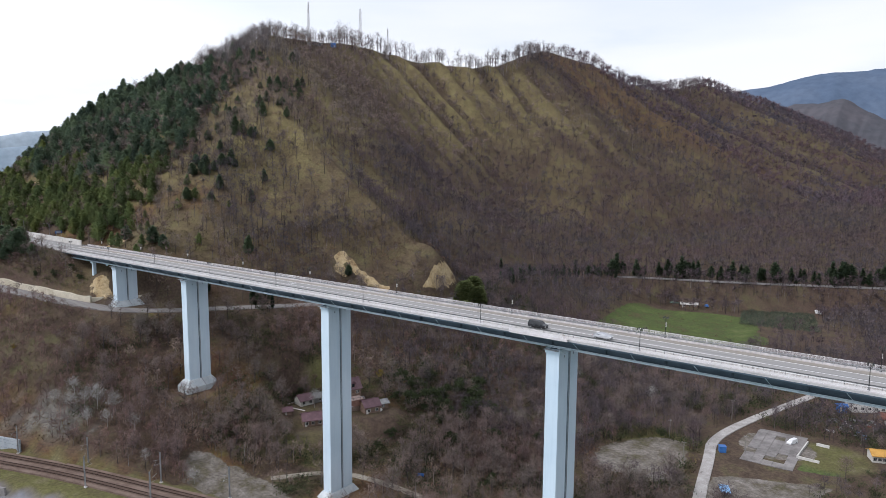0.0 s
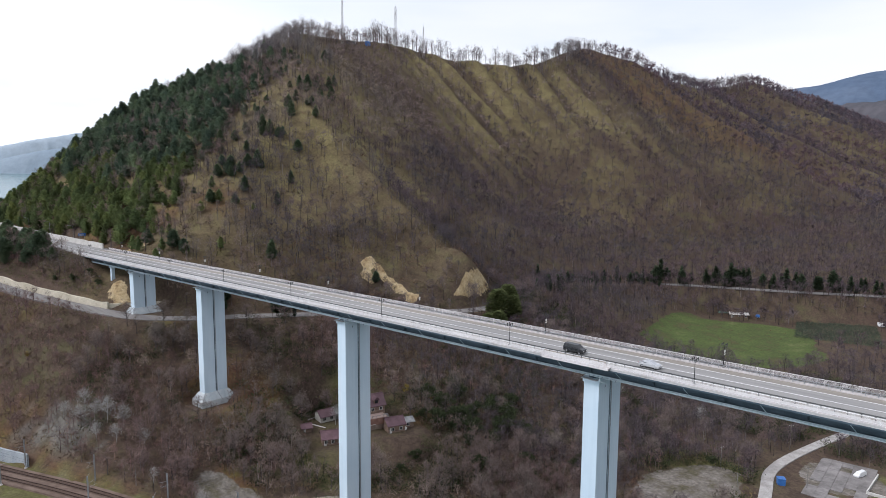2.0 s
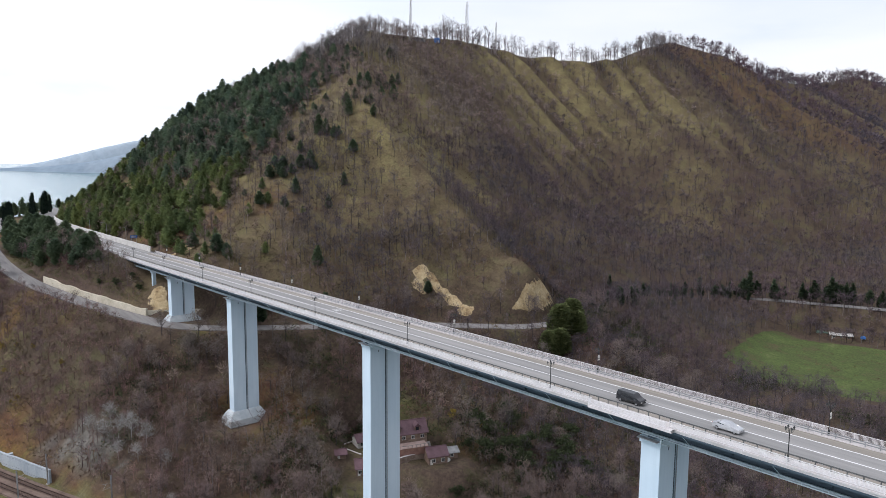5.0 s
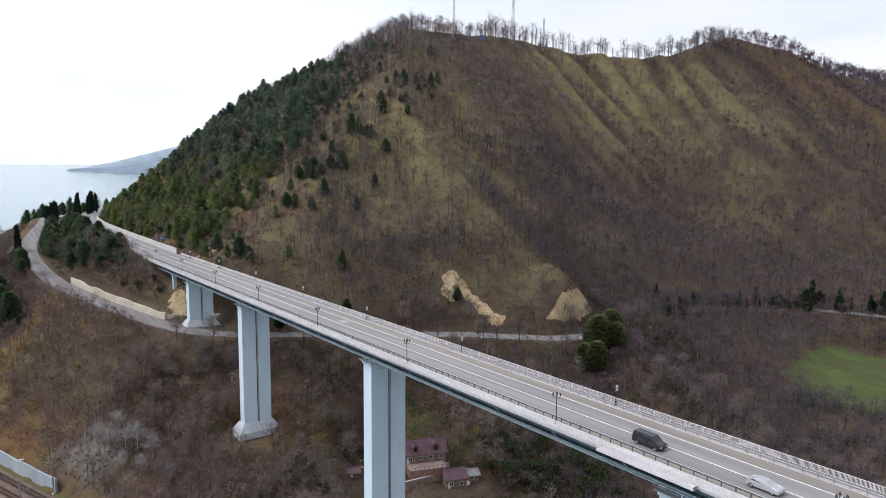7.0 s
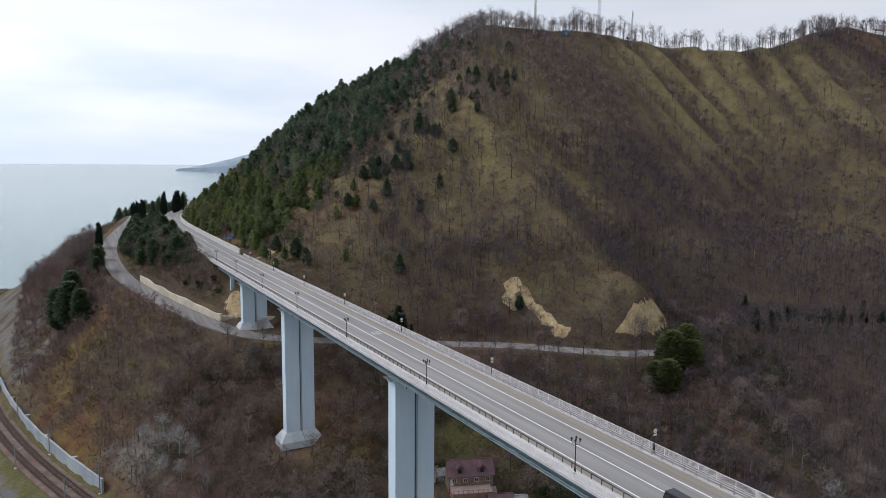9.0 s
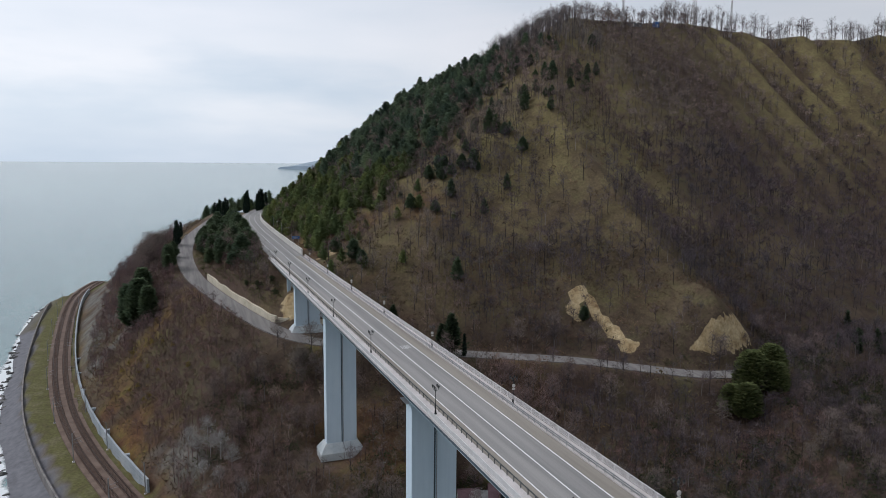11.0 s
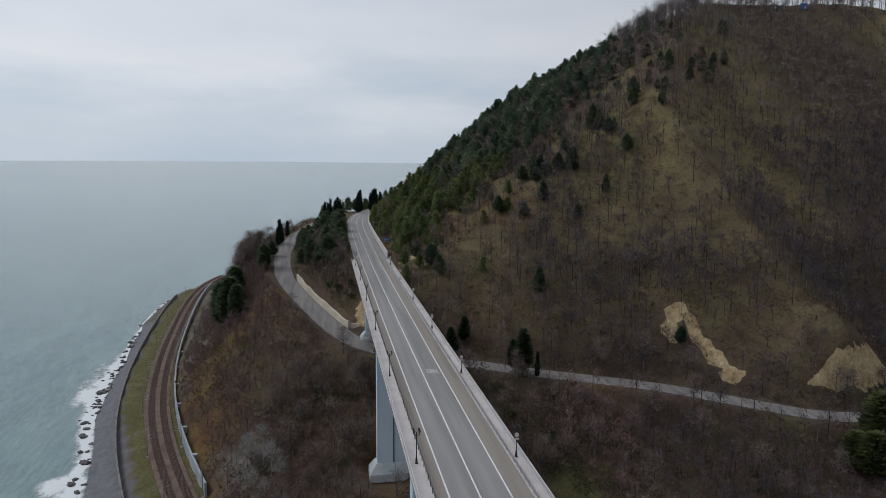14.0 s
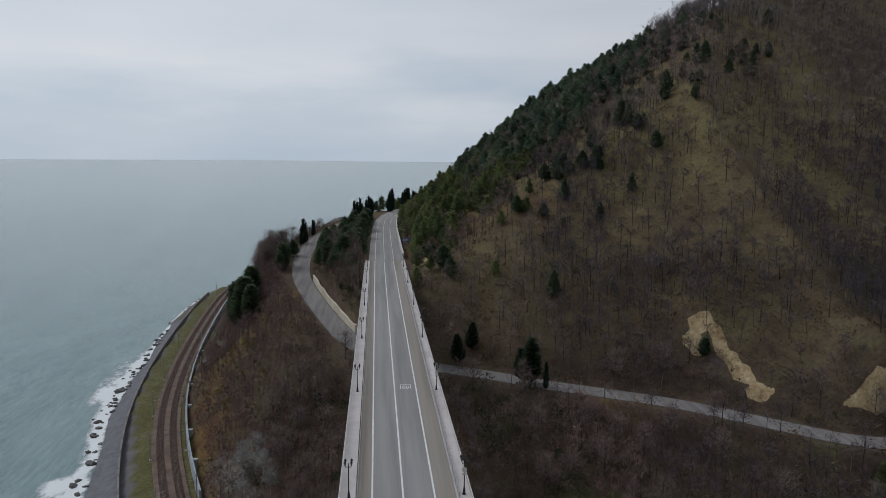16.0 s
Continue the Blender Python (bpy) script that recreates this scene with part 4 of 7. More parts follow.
for k in range(int((X1 - X0) / 14)):
    x = X1 - 3 - 14 * k
    ob = part("bracket", bracket_me, None, viaduct)
    ob.matrix_basis = pose(x, 144.35, deck_z(x)) @ Matrix.Diagonal((1, 0.75, 1, 1))
    ob = part("strut", strut_me, None, viaduct)
    ob.matrix_basis = pose(x + 7, 0, deck_z(x + 7))
    for k2 in range(4):
        ob = part("ledge_post", stay_me, None, viaduct)
        ob.matrix_basis = pose(x + 3.5 * k2, 0, deck_z(x + 3.5 * k2))
    ob = part("bracket", bracket_me, None, viaduct)
    ob.matrix_basis = pose(x, 152.65, deck_z(x), 0, 0, 180) @ Matrix.Diagonal((1, 3.0, 1, 1))
bm = boxes((-191.5, -188.2, 150.3, 150.42, 0.004, 0.01), (-191.5, -188.2, 152.2, 152.32, 0.004, 0.01), (-191.5, -191.35, 150.42, 152.2, 0.004, 0.01), (-188.35, -188.2, 150.42, 152.2, 0.004, 0.01))
for k in range(14):
    a = k * math.tau / 14
    box(bm, -0.14, 0.14, -0.08, 0.08, 0.004, 0.01, Matrix.Translation((-189.85 + 0.85 * math.cos(a), 151.3 + 0.6 * math.sin(a), 0)) @ Matrix.Rotation(a + 1.57, 4, "Z"))
box(bm, -190.3, -189.5, 151.1, 151.25, 0.004, 0.01)
box(bm, -190.3, -189.5, 151.4, 151.55, 0.004, 0.01)
bmesh.ops.translate(bm, vec=(0, 0, deck_z(-189.8)), verts=bm.verts)
part("speed_marking", bm, WHITE, viaduct, "white painted square marking")

# ---------------------------------------------------------------- street lamps on the viaduct
def street_lamp():
    lamp = thing("street_lamp", label="black cast-iron street lamp with a cluster of lanterns", category="street lamp", group="lamps along the viaduct")
    bm = bmesh.new()
    lathe(bm, [(0.24, 0), (0.24, 0.12), (0.17, 0.2), (0.15, 0.7), (0.10, 0.85), (0.075, 1.1), (0.055, 4.5), (0.08, 4.55), (0.05, 4.65)], 8)
    part("pole", bm, IRON, lamp)
    for k in range(4):
        a = math.radians(45 + 90 * k)
        c, sn = math.cos(a), math.sin(a)
        arm = bmesh.new()
        tube(arm, (0, 0, 4.05), (0.42 * c, 0.42 * sn, 4.22), 0.028)
        tube(arm, (0.42 * c, 0.42 * sn, 4.22), (0.56 * c, 0.56 * sn, 4.5), 0.028)
        part("arm", arm, IRON, lamp)
        lt = bmesh.new()
        lathe(lt, [(0.07, 4.5), (0.15, 4.85), (0.13, 4.86)], 6, (0.56 * c, 0.56 * sn, 0))
        ln = part("lantern", lt, LAMPGLASS, lamp, "clouded glass lantern")
        rf = bmesh.new()
        lathe(rf, [(0.2, 4.86), (0.1, 5.0), (0.02, 5.12)], 6, (0.56 * c, 0.56 * sn, 0))
        part("lantern_roof", rf, IRON, ln)
    return lamp


lamp0 = street_lamp()
board_bm = bmesh.new()
bmesh.ops.create_cone(board_bm, cap_ends=True, segments=14, radius1=0.34, radius2=0.34, depth=0.06, matrix=Matrix.Translation((0.12, 0, 3.35)) @ Matrix.Rotation(math.pi / 2, 4, "Y"))
box(board_bm, 0.09, 0.15, -0.3, 0.3, 2.62, 2.92)
board_me = bm_mesh("sign_plate", board_bm, WALLPALE)
lamp_spots = [(x, y) for x in (-17.0, -60.3, -103.3, -146.3, -187.6, -227.0, -266.0, -305.0, -343.0, 27.0) for y in (142.4, 156.9)]
lamp0.matrix_basis = pose(lamp_spots[0][0], lamp_spots[0][1], deck_z(lamp_spots[0][0]) + 0.16)
for x, y in lamp_spots[1:]:
    lamp = copy_thing(lamp0, pose(x, y, deck_z(x) + 0.16))
    if y > 150:
        part("sign_plate", board_me, None, lamp, "white round sign with a small plate")


# ---------------------------------------------------------------- plants: prototypes as arrays, then whole woods
RNG = np.random.default_rng(7)


def prism(a, b, r0, r1, sides=3):
    """A tapered bar as arrays."""
    a, b = np.asarray(a, float), np.asarray(b, float)
    d = (b - a) / (np.linalg.norm(b - a) + 1e-9)
    u = np.cross(d, (0.3, 0.9, 0.2))
    u /= np.linalg.norm(u)
    w = np.cross(d, u)
    ang = np.arange(sides) * math.tau / sides
    ring = np.cos(ang)[:, None] * u + np.sin(ang)[:, None] * w
    v = np.concatenate([a + ring * r0, b + ring * r1])
    k = np.arange(sides)
    n = (k + 1) % sides
    return v, np.concatenate([np.stack([k, n, n + sides], 1), np.stack([k, n + sides, k + sides], 1)])


class Pieces:
    """Collects vertices, triangles and material numbers."""

    def __init__(self):
        self.v, self.t, self.m, self.n = [], [], [], 0

    def add(self, v, t, mat):
        self.v.append(v)
        self.t.append(t + self.n)
        self.m.append(np.full(len(t), mat))
        self.n += len(v)

    def done(self):
        return np.concatenate(self.v), np.concatenate(self.t), np.concatenate(self.m)


def slivers(centres, size, width, rng, up=0.3):
    """Thin triangles that stand for twigs, each at a centre with a random lean."""
    n = len(centres)
    d = rng.normal(size=(n, 3))
    d[:, 2] = np.abs(d[:, 2]) * 0.6 + up
    d /= np.linalg.norm(d, axis=1)[:, None]
    s = np.cross(d, rng.normal(size=(n, 3)))
    s /= np.linalg.norm(s, axis=1)[:, None]
    L = size * rng.uniform(0.6, 1.3, n)[:, None]
    v = np.stack([centres - s * width / 2, centres + s * width / 2, centres + d * L], 1).reshape(-1, 3)
    return v, np.arange(3 * n).reshape(n, 3)


def bare_tree(rng, h, branches, twigs, width, length=0.16, limbs=False):
    """A leafless tree of height h: trunk, limbs and a haze of twigs."""
    P = Pieces()
    lean = rng.normal(size=2) * 0.05 * h
    mid = np.array([lean[0] * 0.5 + rng.normal() * 0.02 * h, lean[1] * 0.5, 0.5 * h])
    top = np.array([lean[0], lean[1], 0.92 * h])
    r = 0.021 * h
    P.add(*prism((0, 0, -0.5), mid, r, r * 0.65, 3), 0)
    P.add(*prism(mid, top, r * 0.65, r * 0.15, 3), 0)
    tips = [top]
    for k in range(branches):
        f = rng.uniform(0.30, 0.92)
        base = mid * (f / 0.5) if f < 0.5 else mid + (top - mid) * (f - 0.5) / 0.42
        a = k * 2.4 + rng.normal() * 0.4
        L = h * rng.uniform(0.24, 0.40) * (1.25 - f)
        end = base + np.array([math.cos(a) * L, math.sin(a) * L, L * rng.uniform(0.5, 1.1)])
        if limbs:
            P.add(*prism(base, end, r * 0.45 * (1.2 - f), r * 0.1, 3), 0)
        else:
            across = np.array([-math.sin(a), math.cos(a), 0.4]) * r * 0.5
            P.add(np.array([base - across, base + across, end]), np.array([[0, 1, 2]]), 0)
        tips += [end, base + (end - base) * 0.6]
    tips = np.array(tips)
    c = tips[rng.integers(0, len(tips), twigs)] + rng.normal(size=(twigs, 3)) * np.array([0.075, 0.075, 0.055]) * h
    P.add(*slivers(c, length * h, width, rng), 1)
    return P.done()


def round_pine(rng, h, tufts, leaf=0.085):
    """A broad-crowned pine: bare lower trunk, irregular clumped crown."""
    P = Pieces()
    P.add(*prism((0, 0, -0.5), (0.02 * h, 0, 0.85 * h), 0.02 * h, 0.007 * h, 4), 0)
    clumps = np.stack([rng.normal(size=9) * 0.17 * h, rng.normal(size=9) * 0.17 * h, h * rng.uniform(0.4, 0.95, 9)], 1)
    for c in clumps[:6]:
        P.add(*prism((0, 0, c[2] - 0.12 * h), c, 0.008 * h, 0.003 * h, 3), 0)
    c = clumps[rng.integers(0, 9, tufts)] + rng.normal(size=(tufts, 3)) * np.array([0.085, 0.085, 0.05]) * h
    d = rng.normal(size=(tufts, 3))
    d /= np.linalg.norm(d, axis=1)[:, None]
    s = np.cross(d, rng.normal(size=(tufts, 3)))
    s /= np.linalg.norm(s, axis=1)[:, None]
    L = leaf * h * rng.uniform(0.6, 1.3, tufts)[:, None]
    v = np.stack([c - s * L * 0.6, c + s * L * 0.6, c + d * L * 1.3], 1).reshape(-1, 3)
    P.add(v, np.arange(3 * tufts).reshape(-1, 3), 1)
    return P.done()


def crowned_pine(rng, h, tufts, wide=0.24, spire=0.62):
    """A dense pine: trunk, a lumpy dark heart, and boughs of needles in uneven whorls round it."""
    P = Pieces()
    P.add(*prism((0, 0, -0.5), (0, 0, 0.9 * h), 0.02 * h, 0.005 * h, 4), 0)
    base, lean = rng.uniform(0.10, 0.22), rng.normal(size=2) * 0.03 * h
    rows, sides = 5, 7
    f = np.linspace(0.0, 1.0, rows)
    prof = wide * h * np.minimum(1, 3 * f + 0.55) * np.clip(1.02 - f**1.6, 0.02, 1)**spire
    a = np.arange(sides) * math.tau / sides
    r = 0.52 * prof[:, None] * rng.uniform(0.7, 1.2, (rows, sides))
    z = (base + (0.97 - base) * f)[:, None] * h + rng.normal(size=(rows, sides)) * 0.015 * h
    v = np.stack([r * np.cos(a) + lean[0] * f[:, None], r * np.sin(a) + lean[1] * f[:, None], z], -1).reshape(-1, 3)
    i, k = np.meshgrid(np.arange(rows - 1), np.arange(sides), indexing="ij")
    p, q = (i * sides + k).ravel(), (i * sides + (k + 1) % sides).ravel()
    P.add(v, np.concatenate([np.stack([p, q, q + sides], 1), np.stack([p, q + sides, p + sides], 1)]), 1)
    g = rng.beta(1.1, 1.25, tufts)
    g = np.clip(np.round(g * 9) / 9 + rng.normal(size=tufts) * 0.05, 0, 1)
    pr = wide * h * np.minimum(1, 3 * g + 0.55) * np.clip(1.04 - g**1.6, 0.03, 1)**spire * rng.uniform(0.6, 1.15, tufts)
    b = np.round(rng.uniform(0, 7, tufts)) * 0.9 + g * 11 + rng.normal(size=tufts) * 0.22
    c = np.stack([pr * np.cos(b) + lean[0] * g, pr * np.sin(b) + lean[1] * g, (base + (1 - base) * g) * h], 1)
    out = np.stack([np.cos(b), np.sin(b), rng.uniform(-0.2, 0.55, tufts)], 1)
    side = np.stack([-np.sin(b), np.cos(b), rng.normal(size=tufts) * 0.5], 1)
    L = h * rng.uniform(0.032, 0.066, tufts)[:, None]
    v = np.stack([c - out * L - side * L * 0.8, c - out * L + side * L * 0.8, c + out * L * 1.2 + np.array([0, 0, 0.4]) * L], 1).reshape(-1, 3)
    P.add(v, np.arange(3 * tufts).reshape(-1, 3), 1)
    return P.done()


def cypress(rng, h, tufts):
    """A narrow upright cypress."""
    P = Pieces()
    P.add(*prism((0, 0, -0.5), (0, 0, 0.9 * h), 0.015 * h, 0.004 * h, 4), 0)
    f = rng.uniform(0.03, 1.0, tufts)
    prof = 0.13 * h * np.minimum(1, 3.5 * f + 0.3) * np.clip(1.02 - f, 0.01, 1)**0.8 * rng.uniform(0.55, 1.05, tufts)
    a = rng.uniform(0, math.tau, tufts)
    c = np.stack([np.cos(a) * prof, np.sin(a) * prof, f * h], 1)
    P.add(*slivers(c, 0.11 * h, 0.05 * h, rng, 1.2), 1)
    return P.done()


def bush(rng, h, leaves, size=0.34, width=0.09):
    """A low thicket of stems and leaves."""
    P = Pieces()
    c = rng.normal(size=(leaves, 3)) * np.array([0.42, 0.42, 0.22]) * h + np.array([0, 0, 0.35 * h])
    c[:, 2] = np.abs(c[:, 2])
    P.add(*slivers(c, size * h, width * h, rng, 0.25), 0)
    return P.done()


def planted(name, protos, x, y, scale, mats, label, category, sink=0.0):
    """One wood: each prototype set down at its share of the places, all in one mesh."""
    rng = np.random.default_rng(len(x))
    z = land(x, y) - sink
    pick, turn, tall = rng.integers(0, len(protos), len(x)), rng.uniform(0, math.tau, len(x)), rng.uniform(0.85, 1.2, len(x))
    tone = np.clip(rng.normal(size=len(x)) * 0.2, -0.48, 0.48)
    V, T, M, A, n = [], [], [], [], 0
    for k, (v, t, m) in enumerate(protos):
        w = np.nonzero(pick == k)[0]
        if not len(w):
            continue
        c, s_, sc = np.cos(turn[w])[:, None], np.sin(turn[w])[:, None], scale[w][:, None]
        X = (v[:, 0] * c - v[:, 1] * s_) * sc + x[w][:, None]
        Y = (v[:, 0] * s_ + v[:, 1] * c) * sc + y[w][:, None]
        Z = v[:, 2] * sc * tall[w][:, None] + z[w][:, None]
        V.append(np.stack([X, Y, Z], -1).reshape(-1, 3))
        T.append((t[None] + (np.arange(len(w)) * len(v))[:, None, None]).reshape(-1, 3) + n)
        M.append(np.tile(m, len(w)))
        A.append(np.repeat(tone[w], len(v)))
        n += len(w) * len(v)
    me = mesh_of(name, np.concatenate(V), np.concatenate(T), mats, np.concatenate(M))
    at = me.attributes.new("plant_tone", "FLOAT", "POINT")
    at.data.foreach_set("value", np.concatenate(A).astype(np.float32))
    return tagged(new(name, me), label, category, kind="stuff")


def scattered(x0, x1, y0, y1, cell, seed):
    """Jittered places, one in each cell."""
    rng = np.random.default_rng(seed)
    X, Y = np.meshgrid(np.arange(x0, x1, cell), np.arange(y0, y1, cell), indexing="ij")
    return X.ravel() + rng.uniform(0, cell, X.size), Y.ravel() + rng.uniform(0, cell, X.size), rng.uniform(0, 1, X.size)


TRACK = curve_line([(-190, 140, 2), (-178, 158, 1.5), (-160, 164, 1), (-134, 163.5, 0.5), (-100, 160, 0)])


def in_field(x, y):
    """The shrub field beyond the meadow."""
    a = (x + 143) * 21 - (y - 520) * 40          # right of the far edge
    b = (x + 103) * 60 + (y - 541) * 16
    c = (x + 87) * 7 - (y - 481) * 44
    d = (x + 143) * 46 + (y - 520) * 12
    return (a > -120) & (b < 180) & (c < 130) & (d > -140)


def clear_of(x, y):
    """Where nothing grows: roads, rails, viaduct, houses, yards, meadow, scarps."""
    ok = near_line(x, y, MAIN_ROAD)[0] > 11.5
    ok &= near_line(x, y, OLD_ROAD)[0] > np.where(y > 306, np.where(y > 486, 4.2, 0.5), np.where(x < -330, 10.5, np.where(x < -285, 8.5, 6.0)))
    ok &= near_line(x, y, LANE)[0] > 4.5
    ok &= near_line(x, y, TRACK)[0] > 4.0
    ok &= np.interp(x, WALL_X, WALL_Y) < y - 2.5
    ok &= ~((x > -375) & (y > 139.5) & (y < 160.5) & (land(x, y) > 40))
    for px_ in (-304.6, -247.8, -165.3, -82.8):
        ok &= np.hypot((x - px_ - 3) / 9, (y - 145) / 12.5) > 1
    ok &= clay(x, y) < 0.35
    ok &= (meadow(x, y) < 0.4) & ~in_field(x, y)
    ok &= yards(x, y) < 0.5
    ok &= ~((x > -80) & (x < -22) & (y > 222) & (y < 302))
    for hx_, hy_, hr in ((-200.5, 185, 12), (-187.5, 188.3, 9), (-188.8, 195, 7), (-217.5, 179, 8), (-216.5, 186, 6), (-201, 169, 9), (-215, 167, 6), (-40, 343, 10), (-30, 333, 7), (-49, 336.5, 4)):
        ok &= np.hypot(x - hx_, y - hy_) > hr
    ok &= land(x, y) > -3
    return ok


def pine_share(x, y):
    """How far conifers take over: the flank above the sea and the strips by the road."""
    past = pine_edge(y) - x + 30 * (value_noise(x, y, 22, 43, 3) - 0.5)
    flank = step(-4, 8, past) * step(318, 298, y - 14 * step(-545, -565, x) + 24 * (value_noise(x, y, 25, 49, 2) - 0.5)) * step(159, 163, y) * (0.3 + 0.85 * step(0.3, 0.5, value_noise(x, y, 38, 41, 3)))
    loose = 0.11 * step(-75, -10, past) * step(170, 180, y) * step(355, 335, y) + 0.3 * step(-45, -20, past) * step(188, 178, y) * step(159, 163, y)
    return np.clip(flank + loose, 0, 1)


bare_near = [bare_tree(RNG, 1.0, 11, 90, 0.0155, 0.20) for _ in range(9)]
bare_hill = [bare_tree(RNG, 1.0, 6, 45, 0.028, 0.25) for _ in range(8)]
bare_far = [bare_tree(RNG, 1.0, 2, 27, 0.062, 0.27) for _ in range(6)]
bare_sky = [bare_tree(RNG, 1.0, 16, 72, 0.012, 0.15) for _ in range(7)]

# valley and slope above the tracks
x, y, u = scattered(-640, -40, 60, 345, 3.45, 1)
d_foot = np.interp(y, FOOT_Y, FOOT_X) - x
stand = value_noise(x, y, 35, 51, 3)
dens = 1.0 * np.where((d_foot > 50) & (y > 140), 0.7, 1.0) * (0.25 + 0.9 * step(0.32, 0.6, stand))
keep = (u < dens * np.maximum(1 - pine_share(x, y), 0.3)) & clear_of(x, y) & ((d_foot < 170) | (y < 104) | ((x < pine_edge(y)) & (y > 158))) & ((y < 270) | (d_foot > -45)) & ~((x > -231) & (x < -178) & (y > 160) & (y < 207))
sc = np.random.default_rng(3).uniform(4.5, 10.0, len(x)) * np.where(d_foot > 30, 1.05, 0.9)
sea_side = (y < 126) & (x < -255)
# woods at the hill foot get the twig colour with shade in it
shaded = ~sea_side & (y + 40 * (value_noise(x, y, 40, 93, 3) - 0.5) > 215) & (d_foot < 110)
planted("slope_woodland", bare_near, x[keep & sea_side], y[keep & sea_side], 0.85 * sc[keep & sea_side], [REDTWIG, TWIGSEA], "reddish leafless wood on the slope above the sea", "trees")
for pick, twig, what in ((keep & ~shaded & ~sea_side, TWIG, "leafless brown woodland in the valley and on the slopes"), (keep & shaded, TWIGSHADE, "purple-brown leafless woodland, darkened as in shade, at the foot of the hill")):
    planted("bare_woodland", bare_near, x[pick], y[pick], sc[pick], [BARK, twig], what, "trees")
# the valley floor round the meadow
x, y, u = scattered(-300, 40, 262, 430, 3.7, 12)
d_foot = np.interp(y, FOOT_Y, FOOT_X) - x
keep = (u < 0.5 + 0.6 * step(0.35, 0.6, value_noise(x, y, 30, 55, 3))) & clear_of(x, y) & ~((x > -135) & (x < -60) & (y > 420) & (u > 0.3)) & (d_foot < np.where(y < 345, -45, 5))
sc = np.random.default_rng(13).uniform(5.0, 9.5, len(x))
# shade on the valley floor comes from this darker twig colour
planted("valley_woodland", bare_near, x[keep], y[keep], sc[keep], [BARK, TWIGSHADE], "leafless brown woodland on the valley floor", "trees")
# the long face of the hill
x, y, u = scattered(-570, 30, 200, 800, 4.8, 2)
d_foot, top_d = np.interp(y, FOOT_Y, FOOT_X) - x, crest_d(y)
rib = ribs(x, y, d_foot)
dens = np.where(((y > 345) & ((d_foot > 5) | (y > 430))) | (d_foot >= 170), 1.0, 0.0)
dens = dens * np.clip(1.05 - 0.58 * grassy(x, y), 0.35, 1) * np.where(d_foot < 70, 0.9, np.where(y > 430, 1.05 - 0.6 * rib, 1))
keep = (u < dens) & clear_of(x, y) & (d_foot < top_d + 5) & (d_foot > -310) & ~((x > -138) & (x < -60) & (y > 420) & (y < 486) & (u > 0.25))
sc = np.random.default_rng(4).uniform(6.5, 10.5, len(x))
# the lower face is darkened the same way, by the shade-toned twigs
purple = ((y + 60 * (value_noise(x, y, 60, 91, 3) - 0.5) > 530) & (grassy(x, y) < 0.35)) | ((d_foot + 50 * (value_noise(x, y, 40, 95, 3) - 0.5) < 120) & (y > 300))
planted("hillside_woodland", bare_hill, x[keep & ~purple], y[keep & ~purple], sc[keep & ~purple], [BARK, TWIGHILL], "leafless woodland in the gullies of the hill face", "trees")
planted("purple_woodland", bare_hill, x[keep & purple], y[keep & purple], sc[keep & purple], [BARK, TWIGSHADE], "purple-brown leafless woodland on the lower hill face", "trees")
# along the skyline
rng = np.random.default_rng(5)
y = rng.uniform(330, 1900, 1250)
x = np.interp(y, FOOT_Y, FOOT_X) - crest_d(y) - rng.uniform(-6, 24, 1250)
planted("skyline_trees", bare_sky, x, y, rng.uniform(9, 15.5, 1250) * np.where(y > 1400, 0.8, np.where(y < 470, 0.9, np.where(y < 660, 1.15, 1.0))), [RIDGEBARK, TWIGSKY], "row of bare grey trees along the ridge", "trees")
x = rng.uniform(-640, -455, 620)
y = 322 + 0.25 * (-470 - x) + rng.uniform(-12, 62, 620)
ok = (y < 385) & (np.abs(pine_share(x, y)) < 0.5)
planted("ridge_woodland", bare_sky, x[ok], y[ok], (rng.uniform(9, 14, 620) * np.interp(y, [330, 385], [1.2, 0.85]))[ok], [RIDGEBARK, TWIGSKY], "bare grey trees on the shoulder of the hill", "trees")
# farther along the hill and the far valley; haze is mixed into the twig colour
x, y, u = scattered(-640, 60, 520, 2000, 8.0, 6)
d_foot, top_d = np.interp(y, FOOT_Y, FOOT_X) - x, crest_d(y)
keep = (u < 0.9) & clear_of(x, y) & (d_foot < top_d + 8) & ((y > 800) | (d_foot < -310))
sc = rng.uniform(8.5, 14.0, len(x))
planted("far_woodland", bare_far, x[keep], y[keep], sc[keep], [BARK, TWIGFAR], "dense purple-brown leafless woodland with distance haze in its colour", "trees")
# thicket on the bank under the foot road
x, y, u = scattered(-215, 0, 470, 620, 2.6, 28)
q = y - (513 + 0.45 * (x + 200))
keep = (q > -17) & (q < 8) & (meadow(x, y) < 0.3) & (near_line(x, y, OLD_ROAD)[0] > 4.5) & (u < 0.85)
planted("bank_woodland", bare_hill, x[keep], y[keep], 4.5 + 4.5 * u[keep], [BARK, TWIGSHADE], "leafless thicket on the bank below the foot road", "trees")

# conifers
pines = [crowned_pine(RNG, 1.0, 330, RNG.uniform(0.25, 0.36), RNG.uniform(0.42, 0.75)) for _ in range(9)]
x, y, u = scattered(-680, -310, 156, 352, 6.0, 8)
keep = (u < 0.92 * pine_share(x, y)) & clear_of(x, y)
young = step(235, 180, y + 70 * (value_noise(x, y, 30, 45, 3) - 0.5)) > 0.5
sc = np.random.default_rng(9).uniform(7.5, 14.0, len(x)) * np.where(pine_edge(y) < x, 0.65, 1.0)
planted("pine_wood", pines, x[keep & ~young], y[keep & ~young], sc[keep & ~young], [BARK, PINE], "dark green pine wood on the flank above the road", "trees")
